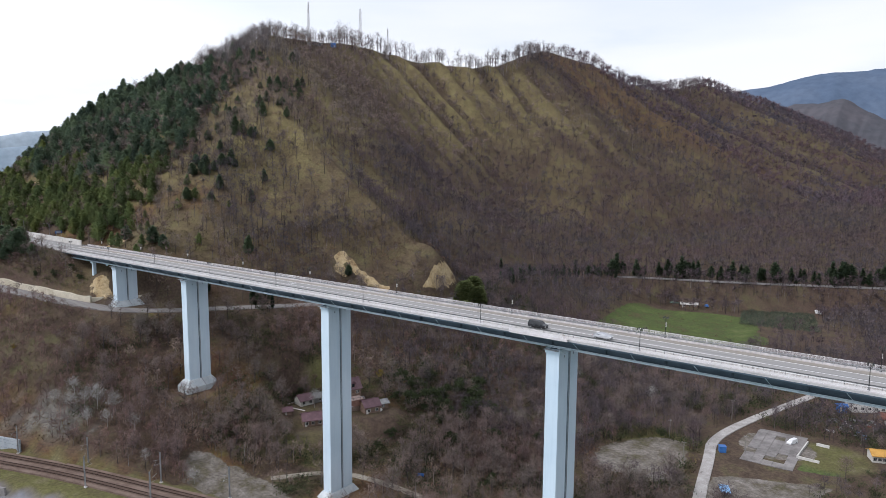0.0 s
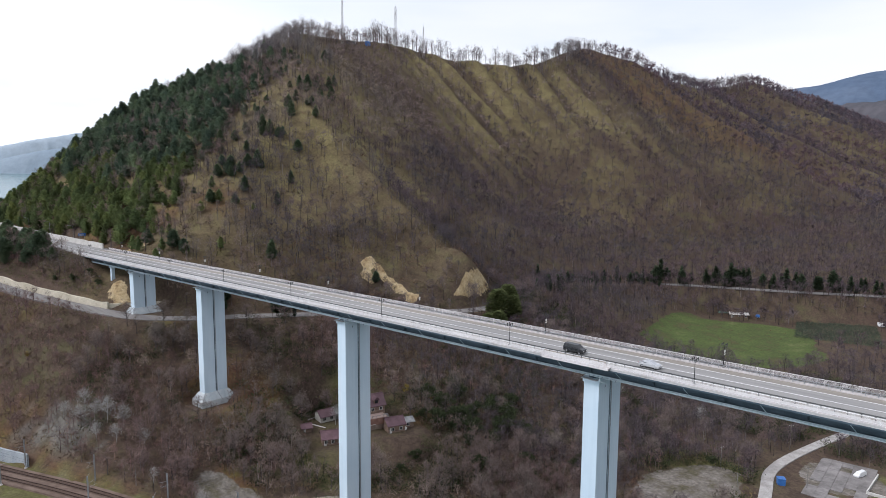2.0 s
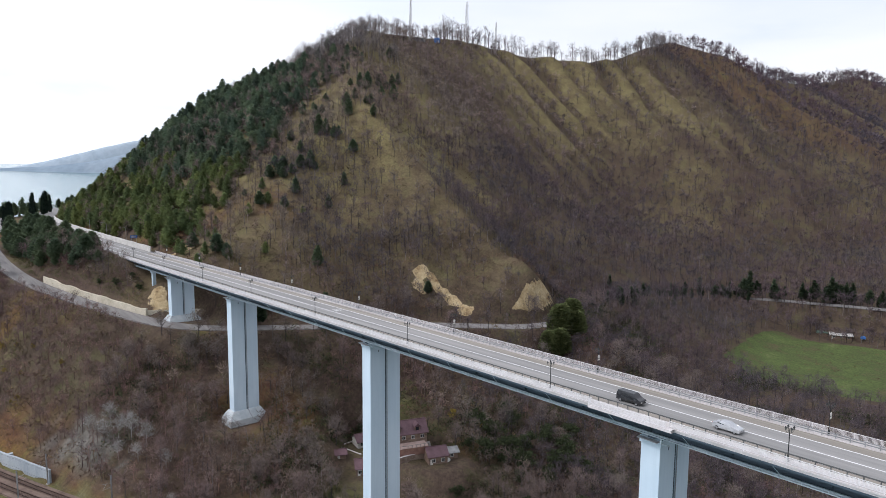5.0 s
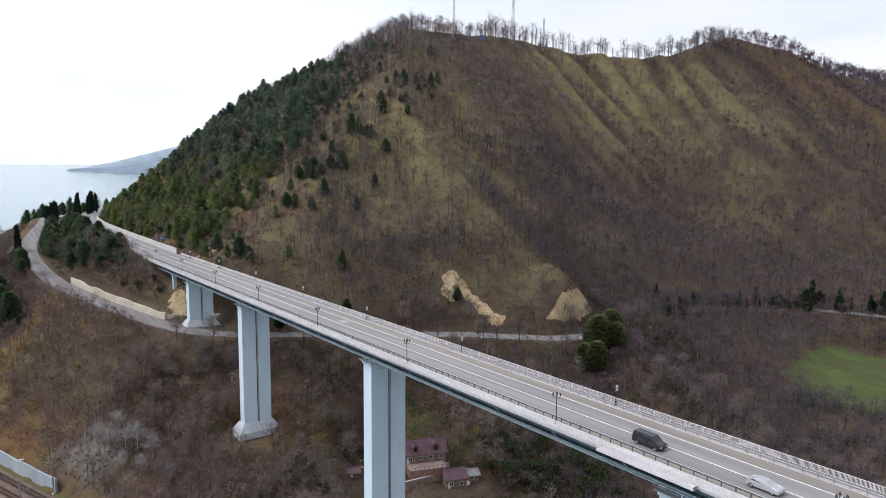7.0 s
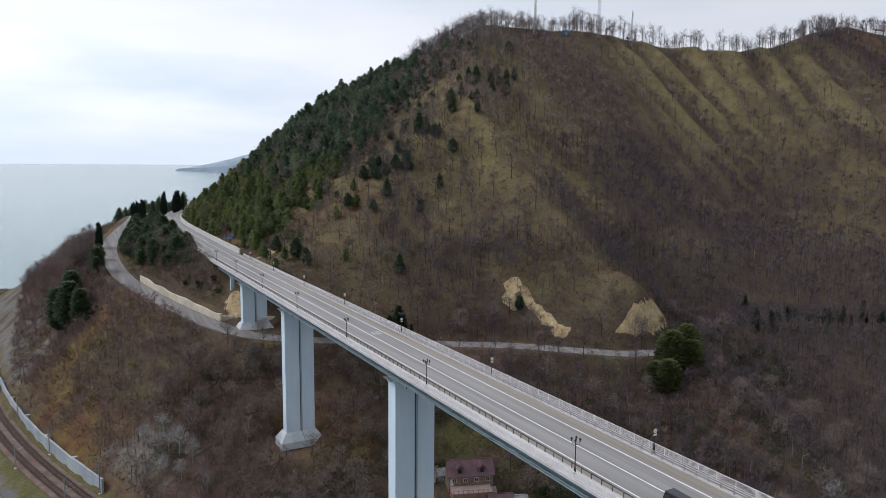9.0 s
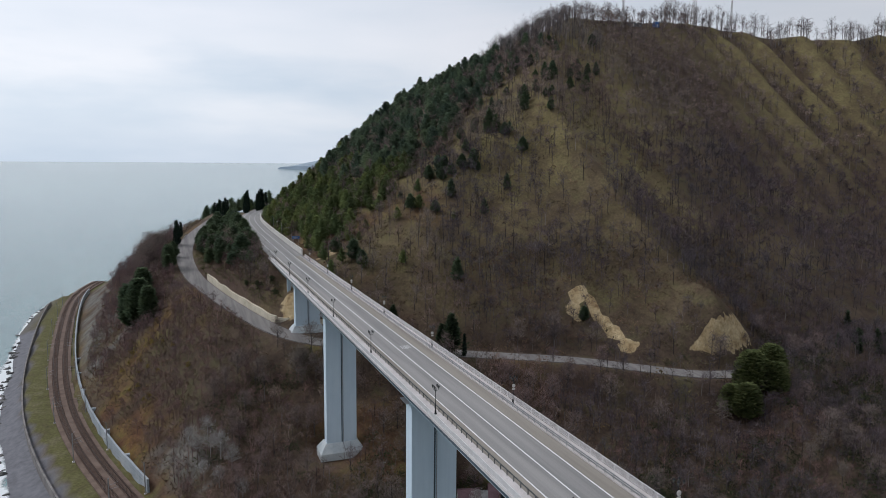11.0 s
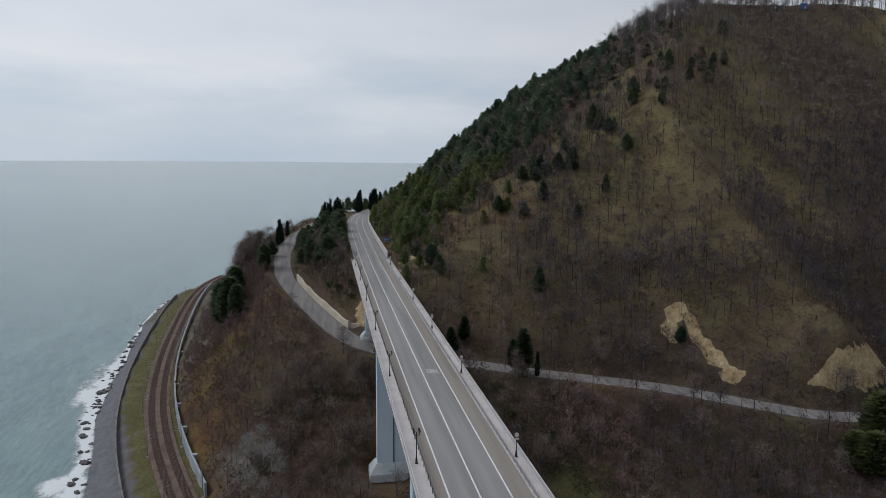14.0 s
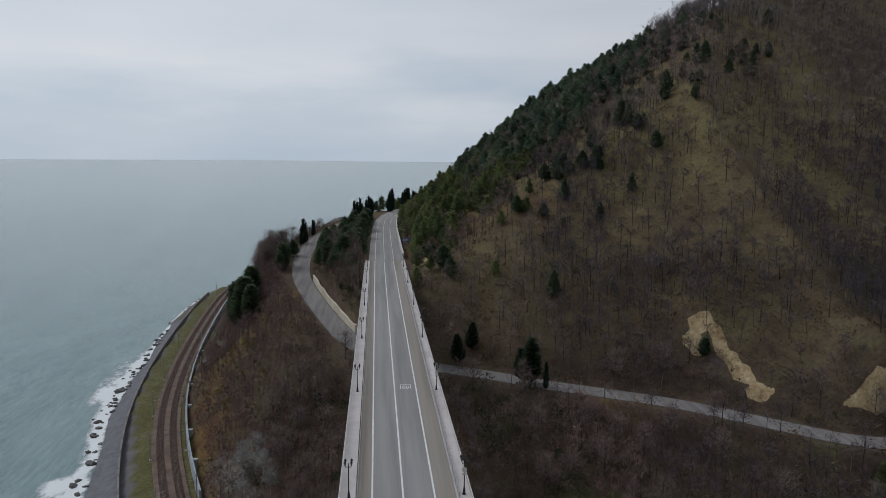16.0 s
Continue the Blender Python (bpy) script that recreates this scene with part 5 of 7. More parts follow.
planted("young_pine_wood", pines, x[keep & young], y[keep & young], 0.85 * sc[keep & young], [BARK, PINEYOUNG], "bright green young pines on the bank above the road", "trees")

# dark wood where the main road turns behind the hill
x, y, u = scattered(-830, -676, 120, 260, 7.0, 24)
keep = (near_line(x, y, MAIN_ROAD)[0] > 10) & (land(x, y) > 25) & (u < 0.8) & (y < 205 + 0.4 * (-676 - x))
planted("roadside_wood", pines, x[keep], y[keep], 8 + 7 * u[keep], [BARK, PINEDARK], "dark evergreen wood beside the bend of the road", "trees")
# undergrowth
bushes = [bush(RNG, 1.0, 28, 0.36, 0.10) for _ in range(6)]
thick_bushes = [bush(RNG, 1.0, 72, 0.22, 0.085) for _ in range(4)]
x, y, u = scattered(-620, -40, 60, 345, 2.7, 10)
d_foot = np.interp(y, FOOT_Y, FOOT_X) - x
keep = (u < np.where((d_foot > 45) & (y > 141), 0.25, 0.85)) & clear_of(x, y) & ((d_foot < 140) | (y < 141)) & ((y < 270) | (d_foot > -45))
sc = np.random.default_rng(11).uniform(1.3, 3.6, len(x))
planted("undergrowth", bushes, x[keep], y[keep], sc[keep], [SHRUB], "brown and olive undergrowth on the slopes", "shrubs")

x, y, u = scattered(-285, -20, 108, 400, 3.0, 16)
keep = (u < 0.8 * step(0.46, 0.6, value_noise(x, y, 24, 87, 3))) & clear_of(x, y) & (land(x, y) < 40)
sc = np.random.default_rng(17).uniform(1.8, 4.6, len(x))
planted("evergreen_undergrowth", thick_bushes, x[keep], y[keep], sc[keep], [GREENLEAF], "dark green bramble and evergreen undergrowth in the valley", "shrubs")
thicket = [bare_tree(RNG, 1.0, 6, 90, 0.014, 0.30) for _ in range(4)]
x, y, u = scattered(-285, -60, 100, 300, 2.6, 18)
keep = (u < 0.8 * np.maximum(step(1.2, 0.8, np.hypot((x + 134) / 22, (y - 203) / 19)), 0.6 * step(0.55, 0.68, value_noise(x, y, 30, 89, 3)))) & clear_of(x, y) & (land(x, y) < 36)
sc = np.random.default_rng(19).uniform(3.0, 5.5, len(x))
planted("red_thicket", thicket, x[keep], y[keep], sc[keep], [REDTWIG, REDTWIG], "reddish-brown leafless thicket in the valley", "shrubs")
x, y, u = scattered(-425, -262, 60, 128, 2.7, 30)
g = y - np.interp(x, WALL_X, WALL_Y)
keep = (g > 6) & clear_of(x, y) & (u < 0.85) & (bracken(x, y) < 0.45) & (bluff(x, y) < 0.5)
planted("slope_thicket", thicket, x[keep], y[keep], 2.6 + 2.6 * u[keep], [REDTWIG, REDTWIG], "reddish-brown leafless thicket on the slope above the railway", "shrubs")
# shrubs on the bank between the old road's wall and the deck
x, y, u = scattered(-425, -312, 112, 142, 1.9, 22)
keep = (near_line(x, y, OLD_ROAD)[0] > 8.4) & (y > np.interp(x, [-406, -369, -340, -314], [108, 117, 125.5, 133.5])) & (clay(x, y) < 0.4) & (near_line(x, y, MAIN_ROAD)[0] > 9.5)
planted("bank_shrubs", thick_bushes, x[keep & (u < 0.5)], y[keep & (u < 0.5)], 1.2 + 3.4 * u[keep & (u < 0.5)], [BANKLEAF], "green shrubs on the bank above the old road", "shrubs")
planted("bank_bracken", bushes, x[keep & (u > 0.5)], y[keep & (u > 0.5)], 0.8 + 1.8 * u[keep & (u > 0.5)], [SHRUB], "brown shrubs on the bank above the old road", "shrubs")
x, y, u = scattered(-420, -310, 114, 142, 2.0, 48)
keep = (near_line(x, y, OLD_ROAD)[0] > 7.6) & (near_line(x, y, MAIN_ROAD)[0] > 9.5) & (y > np.interp(x, [-406, -369, -340, -314], [108, 117, 125.5, 133.5])) & (clay(x, y) < 0.4) & (u < 0.8)
planted("bank_thicket", thicket, x[keep], y[keep], 1.6 + 2.0 * u[keep], [REDTWIG, TWIGSEA], "reddish leafless bushes on the bank above the old road", "shrubs")
x, y, u = scattered(-540, -385, 104, 132, 1.9, 46)
dist = near_line(x, y, OLD_ROAD)[0]
keep = (dist > 5.6) & (dist < 13) & (y > np.interp(x, OLD_ROAD[:60, 0], OLD_ROAD[:60, 1])) & (u < 0.75)
planted("verge_shrubs", thick_bushes, x[keep], y[keep], 0.7 + 1.9 * u[keep], [BANKLEAF], "low olive shrubs on the verge of the old road", "shrubs")
# low shrubs in the meadow
x, y, u = scattered(-225, -105, 375, 490, 5.5, 26)
keep = (meadow(x, y) > 0.6) & (u < 0.5)
planted("meadow_shrubs", bushes, x[keep], y[keep], 0.5 + 2.2 * u[keep], [SHRUB], "low brown and olive shrubs in the meadow", "shrubs")
# dark shrub rows in the field beyond the meadow
rng = np.random.default_rng(20)
u, v = [k.ravel() for k in np.meshgrid(np.arange(0, 1.001, 1 / 17), np.arange(0, 1.001, 1 / 40), indexing="ij")]
x = -143 + 40 * u + (12 + 4 * u) * v + rng.normal(size=u.size) * 0.35
y = 520 + 21 * u - (46 + 14 * u) * v + rng.normal(size=u.size) * 0.35
planted("field_shrub_rows", thick_bushes, x, y, rng.uniform(1.3, 2.2, u.size), [FIELDLEAF], "rows of dark grey-green field shrubs", "shrubs")

# ---------------------------------------------------------------- single trees
def tree_meshes(name, arrays, mats):
    """Trunk and crown as two meshes."""
    v, t, m = arrays
    out = []
    for k, nm in enumerate(("trunk", "crown")):
        tt = t[m == k]
        used, inv = np.unique(tt, return_inverse=True)
        out.append(mesh_of(nm, v[used], inv.reshape(-1, 3), [mats[k]]))
    return out


def tree(name, meshes, at, height, label, group, turn=0.0):
    x, y = at
    ob = thing(name, (x, y, float(land(x, y)) - 0.2), turn, label, "tree", group)
    ob.scale = (height, height, height)
    for nm, me in zip(("trunk", "crown"), meshes):
        part(nm, me, None, ob)
    return ob


cyp_me = [tree_meshes("cypress", cypress(RNG, 1.0, 420), (BARK, CYPRESS)) for _ in range(3)]
for k, (x, y, h) in enumerate(((-578, 130, 19), (-583, 132, 17), (-588, 134, 20), (-618, 140, 19), (-623, 142, 17), (-612, 138, 16), (-632, 157, 20), (-637, 159, 22), (-628, 156, 17), (-650, 168, 18), (-655, 170, 20),
                               (-660, 172, 22), (-666, 174, 21), (-672, 178, 18), (-479, 103, 18), (-483, 104, 15), (-476, 102, 13), (-513, 105.5, 12), (-516, 106, 11), (-262, 196.5, 10))):
    tree("cypress_tree", cyp_me[k % 3], (x, y), h * 0.8, "tall narrow dark green cypress beside the road", "cypresses", k * 50)
pine_me = [tree_meshes("pine", crowned_pine(RNG, 1.0, 1000, 0.32 + 0.02 * k, 0.45 + 0.08 * k), (BARK, PINEDARK)) for k in range(4)]
lone = [(-264, 246.5, 6), (-464, 374, 9), (-543, 321, 10), (-340, 167.5, 8), (-320, 171, 9), (-314, 173, 7), (-372, 132, 7), (-366, 134, 6), (-436, 98, 9), (-443, 101, 9)]
for k, (x, y, h) in enumerate(lone):
    tree("pine_tree", pine_me[k % 4], (x, y), h, "dark green pine standing alone on the slope", "single pines", k * 70)
# small pines scattered over the open spur
rng = np.random.default_rng(61)
for k in range(34):
    ty = rng.uniform(200, 345)
    tree("pine_tree", pine_me[k % 4], (float(pine_edge(ty)) + rng.uniform(2, 20) + 45 * rng.uniform()**2, ty), rng.uniform(3.5, 8), "small green pine on the open spur", "spur pines", k * 55)
# the pine clump on the mound between the two roads
x, y, u = scattered(-560, -378, 108, 141, 5.0, 44)
keep = (near_line(x, y, OLD_ROAD)[0] > 8.5) & (near_line(x, y, MAIN_ROAD)[0] > 10.5) & (y > np.interp(x, OLD_ROAD[:60, 0], OLD_ROAD[:60, 1])) & (u < 0.85)
for k, (tx, ty, tu) in enumerate(zip(x[keep], y[keep], u[keep])):
    tree("pine_tree", pine_me[k % 4], (float(tx), float(ty)), 7.0 + 7.0 * float(tu), "round dark green pine on the mound between the roads", "mound pines", k * 70)
# tall conifers on the seaward crest
tall_me = [tree_meshes("seaside_pine", crowned_pine(RNG, 1.0, 2200, 0.23, 0.36), (BARK, PINEDARK)) for _ in range(3)]
for k, (x, y, h) in enumerate(((-384, 85, 26), (-391, 82, 24), (-377, 90, 19), (-397, 87, 22), (-416, 99, 15), (-421, 98, 14), (-411, 98.5, 11))):
    tree("pine_tree", tall_me[k % 3], (x, y), h * 0.86, "tall dark green conifer on the crest above the sea", "seaside conifers", k * 80)
road_fir_me = tree_meshes("road_fir", crowned_pine(RNG, 1.0, 1400, 0.20, 0.8), (BARK, FIRLEAF))
for k, (x, y, h) in enumerate(((-263, 192, 15), (-266, 190, 11), (-281, 172, 11), (-286, 177, 10))):
    tree("fir_tree", road_fir_me, (x, y), h, "broad dark evergreen beside the old road", "roadside evergreens", k * 80)
fir_me = [tree_meshes("fir", crowned_pine(RNG, 1.0, 600, 0.26, 0.75), (BARK, PINEDARK)) for _ in range(3)]
for k, (x, y, h) in enumerate(((-392, 302, 10), (-410, 334, 9), (-404, 302, 8), (-382, 278, 9), (-373, 275, 8), (-372, 256, 9), (-391, 241, 8), (-364, 258, 7), (-350, 238, 8), (-359, 283, 6), (-297, 206, 8), (-340, 248, 6),
                               (-402, 318, 7), (-388, 290, 6), (-420, 345, 8), (-378, 262, 6), (-428, 358, 7), (-395, 268, 7), (-368, 240, 6), (-345, 222, 7), (-330, 232, 6)
                               )):
    tree("fir_tree", fir_me[k % 3], (x + 5 * math.sin(7 * k), y), h * 1.25, "dark pointed conifer on the hillside", "single firs", k * 37)
rng = np.random.default_rng(52)
dark_me = [tree_meshes("dark_evergreen", crowned_pine(RNG, 1.0, 420, 0.26, 0.5), (BARK, FIRLEAF))] + [tree_meshes("dark_fir", crowned_pine(RNG, 1.0, 420, w, 0.9), (BARK, FIRLEAF)) for w in (0.15, 0.19)]
row = OLD_ROAD[(OLD_ROAD[:, 1] > 330)]
for k in range(150):
    p = row[int(rng.beta(1.3, 1.1) * (len(row) - 1))]
    tree("fir_tree", dark_me[k % 3], (float(p[0]) + rng.normal() * 5, float(p[1]) + 7 + rng.normal() * 3.5), (4 + 15 * rng.beta(1.5, 1.6) if p[1] > 480 else rng.uniform(5, 9)), "dark evergreen along the foot of the hill", "evergreens at the hill foot", rng.uniform(0, 360))
cedar_me = tree_meshes("cedar", crowned_pine(RNG, 1.0, 3600, 0.40, 0.38), (BARK, CEDARLEAF))
for x, y, h, a in ((-212, 279, 14, 0), (-207, 272, 12, 80), (-213, 287, 13, 150), (-208, 284, 11, 210), (-211, 270, 10, 290)):
    tree("cedar_tree", cedar_me, (x, y), h, "broad dense green cedar at the foot road", "cedars", a)
big_me = [tree_meshes("bare_tree", bare_tree(RNG, 1.0, 34, 560, 0.009, 0.13, True), (BARK, TWIG)) for _ in range(5)]
rng = np.random.default_rng(21)
cx, cy = rng.uniform(-330, -70, 1500), rng.uniform(112, 330, 1500)
ok = clear_of(cx, cy) & (land(cx, cy) < 42)
for k, (x, y) in enumerate(list(zip(cx[ok], cy[ok]))[:210]):
    tree("bare_tree", big_me[k % 5], (float(x), float(y)), rng.uniform(7, 12), "leafless grey-brown tree on the valley side", "bare valley trees", rng.uniform(0, 360))
rng = np.random.default_rng(33)
for k in range(34):
    x = rng.uniform(-478, -404)
    tree("bare_tree", big_me[k % 5], (x, 88 + 0.12 * (-440 - x) + rng.uniform(-5, 5)), rng.uniform(11, 15), "leafless purple-grey tree on the crest above the sea", "crest trees", rng.uniform(0, 360))
for k, (x, y, h) in enumerate(((-36.5, 268.5, 8), (-30, 300, 8), (-62, 308, 9), (-52, 322, 9), (-84, 310, 9), (-20, 285, 7))):
    tree("bare_tree", big_me[k % 5], (x, y), h, "leafless tree beside the valley plots", "bare valley trees", k * 60)
grey_me = [tree_meshes("grey_shrub", bare_tree(RNG, 1.0, 22, 420, 0.011, 0.14, True), (PALEBARK, PALEBARK)) for _ in range(2)]
for k, (x, y, h) in enumerate(((-258, 113, 7), (-265, 107, 6), (-269, 110, 6), (-274, 104, 5), (-255, 108, 5), (-262, 110, 6), (-252, 116, 6), (-248, 112, 5), (-226, 114, 4), (-206, 121, 4), (-240, 118, 5), (-215, 181, 6), (-120, 300, 6), (-150, 280, 7))):
    tree("grey_shrub", grey_me[k % 2], (x, y), h * 1.35, "pale silvery leafless shrub", "pale shrubs", k * 40)
yellow_me = tree_meshes("yellow_shrub", bare_tree(RNG, 1.0, 14, 500, 0.03, 0.12, True), (BARK, YELLOWLEAF))
for k, (x, y, h) in enumerate(((-359, 84, 3), (-352, 92, 3.5), (-345, 96, 3), (-340, 90, 2.6), (-366, 82, 3), (-313, 105, 3), (-335, 100, 3), (-205, 210, 5), (-198, 216, 4), (-349, 87, 2.5), (-330, 94, 2.5))):
    tree("yellow_shrub", yellow_me, (x, y), h, "yellow-leaved shrub on the sea slope", "yellow shrubs", k * 61)
rng = np.random.default_rng(91)
for k in range(34):
    x, y = rng.uniform(-372, -318), rng.uniform(78, 106)
    if bracken(x, y) > 0.15 and y > np.interp(x, WALL_X, WALL_Y) + 10:
        tree("yellow_shrub", yellow_me, (x, y), rng.uniform(1.8, 3.2), "yellow-leaved shrub on the sea slope", "yellow shrubs", k * 37)
green_me = tree_meshes("evergreen_shrub", round_pine(RNG, 1.0, 1400, 0.042), (BARK, GREENLEAF))
for k, (x, y, h) in enumerate(((-165, 190, 7), (-158, 200, 8), (-150, 192, 6), (-172, 210, 7), (-148, 214, 8), (-140, 205, 7), (-135, 226, 7), (-120, 195, 6), (-182, 212, 5), (-178, 180, 4), (-230, 186, 5), (-228, 172, 5), (-100, 262, 5), (-150, 176, 4), (-128, 184, 6), (-240, 195, 4), (-198, 215, 9), (-191, 216, 10), (-192, 227, 9), (-186, 208, 10), (-182, 216, 11), (-181, 224, 10), (-180, 233, 10), (-172, 234, 11), (-176, 216, 10), (-170, 226, 10), (-197, 229, 8), (-177, 243, 9), (-178, 188, 6), (-192, 206, 6), (-166, 218, 9), (-163, 232, 9), (-330, 140, 4), (-345, 135, 5), (-356, 131, 4), (-338, 140, 4))):
    tree("evergreen_shrub", green_me, (x, y), h, "dense dark evergreen shrub in the valley", "evergreen shrubs", k * 47)

# ---------------------------------------------------------------- walls beside the roads
def wall_along(name, line, offset, thick, low, top, mat, label, jag=0.0, seed=1):
    """A retaining wall along a line; its top may step."""
    v, q = ribbon(line, (offset, offset, offset + thick, offset + thick, offset), (low, top, top, low, low))
    if jag:
        v = v.reshape(len(line), 5, 3)
        r = np.random.default_rng(seed).uniform(-jag, jag, (len(line) + 1) // 2).repeat(2)[:len(line)]
        v[:, 1:3, 2] += r[:, None]
        v = v.reshape(-1, 3)
    me = mesh_of(name, v, np.concatenate([q, [[0, 1, 2, 3], [len(v) - 5, len(v) - 2, len(v) - 3, len(v) - 4]]]), [mat])
    return tagged(new(name, me), label, "wall", kind="structure")


old_cut = OLD_ROAD[(OLD_ROAD[:, 0] > -392) & (OLD_ROAD[:, 0] < -313)]
wall_along("wall_old_road", old_cut, 4.6, 0.8, -0.5, 2.7, WALLSTONE, "cream rendered retaining wall above the old road", 0.4)
under = curve_line([(-317, 138.6, 43.6), (-312, 146, 43.5), (-309, 157, 43.4), (-298, 168, 42.5), (-288, 178, 41.5)])
wall_along("wall_under_deck", under, 0.0, 0.6, -1.0, 2.0, WALLSTONE, "low tan retaining wall behind the viaduct pier", 0.1, 5)
cut = MAIN_ROAD[(MAIN_ROAD[:, 0] < -366) & (MAIN_ROAD[:, 0] > -600)]
wall_along("wall_main_road", cut, -8.6, 0.6, -0.5, 2.6, WALLPALE, "long pale concrete retaining wall beside the main road", 0.12)
side = MAIN_ROAD[(MAIN_ROAD[:, 0] < -366) & (MAIN_ROAD[:, 0] > -640)]
for o in (-4.0, 0.0, 4.0):
    strip("lane_marking", side, o - 0.09, o + 0.09, 0.0, 0.008, WHITE, main_road)
kerb_line = OLD_ROAD[(OLD_ROAD[:, 0] > -520) & (OLD_ROAD[:, 0] < -300) & (OLD_ROAD[:, 1] < 160)]
wall_along("kerb", kerb_line, -4.4, 0.3, -0.4, 0.3, SLABGREY, "low pale kerb on the outer edge of the old road")

# ---------------------------------------------------------------- railway
seen = RAILWAY[(RAILWAY[:, 0] < -120) & (RAILWAY[:, 0] > -700)]
tagged(strip("track_bed", seen, -5.2, 5.0, -0.9, 0.0, BALLAST), "brown ballast bed of a two-track railway", "railway", kind="structure")
for track, o in (("outer", 2.3), ("inner", -2.3)):
    rail_track = thing("railway_track", label="electrified railway track with rusty rails on sleepers", category="railway track", group="railway tracks")
    for r in (-0.76, 0.76):
        strip("rail", seen, -(o + r) - 0.07, -(o + r) + 0.07, 0.16, 0.34, RUST, rail_track, "rust-brown steel rail")
    line = curve_line(seen, 0.75)
    d = np.gradient(line[:, :2], axis=0)
    d /= np.hypot(d[:, 0], d[:, 1])[:, None]
    nrm = np.stack([-d[:, 1], d[:, 0]], 1)
    c = line[:, :2] - nrm * o
    cor = [c + nrm * a + d * b for a in (-1.3, 1.3) for b in (-0.12, 0.12)]
    zz = line[:, 2]
    v = np.stack([np.column_stack([k, zz + h]) for h in (0.0, 0.17) for k in cor], 1)
    f = np.array([(4, 6, 7, 5), (0, 1, 5, 4), (2, 6, 7, 3), (0, 4, 6, 2), (1, 3, 7, 5)])
    q = (f[None] + (np.arange(len(v)) * 8)[:, None, None]).reshape(-1, 4)
    sl = new("sleeper_bed", mesh_of("sleeper_bed", v.reshape(-1, 3), q, [SLEEPER]))
    sl.parent = rail_track
    tagged(sl, "weathered sleepers", kind="stuff")
sea_wall = RAILWAY[(RAILWAY[:, 0] < -269) & (RAILWAY[:, 0] > -640)]
wl_ = sea_wall.copy()
wall_along("wall_railway", wl_, 7.0, 0.7, -1.0, 4.2, WALLBLUE, "grey-blue concrete retaining wall beside the railway", 0.25)
for k in range(6):
    t_ = sea_wall[-1 - 7 * (k + 1)]
    b = thing("buttress", (t_[0], t_[1] + 8.4, 1.0), 0, "grey concrete buttress behind the railway wall", "buttress", "wall buttresses")
    part("block", boxes((-0.7, 0.7, -0.6, 1.4, -0.5, 4.4 - 0.1 * k)), WALLBLUE, b)
bank_edge = RAILWAY[(RAILWAY[:, 0] < -250) & (RAILWAY[:, 0] > -620)]
wall_along("wall_beach", bank_edge, -16.0, 0.6, -4.0, -0.35, SLABGREY, "low pale concrete wall at the top of the beach", 0.1, 3)


def catenary_mast():
    m = thing("catenary_mast", label="grey lattice railway mast with an overhead line arm", category="mast", group="railway masts")
    bm = bmesh.new()
    for sx in (-0.16, 0.16):
        box(bm, sx - 0.06, sx + 0.06, -0.12, 0.12, 0, 10.5)
    for k in range(12):
        tube(bm, (-0.16, 0, 0.3 + k * 0.85), (0.16, 0, 0.3 + (k + 1) * 0.85), 0.03, sides=4)
    part("post", bm, GALV, m)
    part("base", boxes((-0.4, 0.4, -0.4, 0.4, -1.0, 0.25)), SLAB, m)
    bm = bmesh.new()
    tube(bm, (0, 0, 8.0), (0, -2.9, 8.7), 0.05, sides=5)
    tube(bm, (0, 0, 6.8), (0, -2.9, 6.9), 0.045, sides=5)
    tube(bm, (0, -1.6, 8.4), (0, -2.9, 6.9), 0.035, sides=5)
    part("cantilever_arm", bm, GALV, m)
    bm = bmesh.new()
    tube(bm, (0, 0, 10.3), (0, -0.9, 11.2), 0.04, sides=5)
    part("earth_wire_arm", bm, GALV, m)
    return m


mast0 = catenary_mast()
spots = []
for xs, o, flip in ((-266, 5.6, 0), (-230, 5.6, 0), (-202, 5.6, 0), (-310, 5.6, 0), (-352, 5.6, 0), (-400, 5.6, 0), (-450, 5.6, 0), (-505, 5.6, 0), (-560, 5.6, 0), (-600, 5.6, 0),
                    (-272, -6.4, 1), (-242, -6.6, 1), (-211, -6.8, 1), (-184, -7.0, 1), (-312, -6.4, 1), (-354, -6.4, 1), (-402, -6.4, 1), (-452, -6.4, 1), (-510, -6.4, 1), (-575, -6.4, 1)):
    k = int(np.argmin(np.abs(seen[:, 0] - xs)))
    d = seen[min(k + 1, len(seen) - 1), :2] - seen[k - 1, :2]
    d /= np.hypot(*d)
    p = seen[k, :2] + np.array([d[1], -d[0]]) * o
    turn = math.degrees(math.atan2(d[1], d[0])) + (0 if flip else 180)
    spots.append((pose(p[0], p[1], 1.0, 0, 0, turn), p, flip))
mast0.matrix_basis = spots[0][0]
for m, _, _ in spots[1:]:
    copy_thing(mast0, m)
for flip in (0, 1):
    pts = sorted([tuple(p) for _, p, fl in spots if fl == flip])
    for level, inset in ((8.7, 2.9), (6.9, 2.9), (11.3, 0.5)):
        bm = bmesh.new()
        for (ax, ay), (bx, by) in zip(pts, pts[1:]):
            dx, dy = bx - ax, by - ay
            L = math.hypot(dx, dy)
            nx, ny = (dy / L, -dx / L) if flip else (-dy / L, dx / L)
            prev = None
            for j in range(5):
                f = j / 4
                q = (ax + dx * f + nx * inset, ay + dy * f + ny * inset, level + 0.9 - (0.9 if level > 7 else 0.1) * 4 * f * (1 - f) * 0.8)
                if prev:
                    tube(bm, prev, q, 0.022, sides=3)
                prev = q
        tagged(new("overhead_wire", bm_mesh("overhead_wire", bm, IRON)), "thin dark overhead railway wire between masts", "cable", "overhead wires")

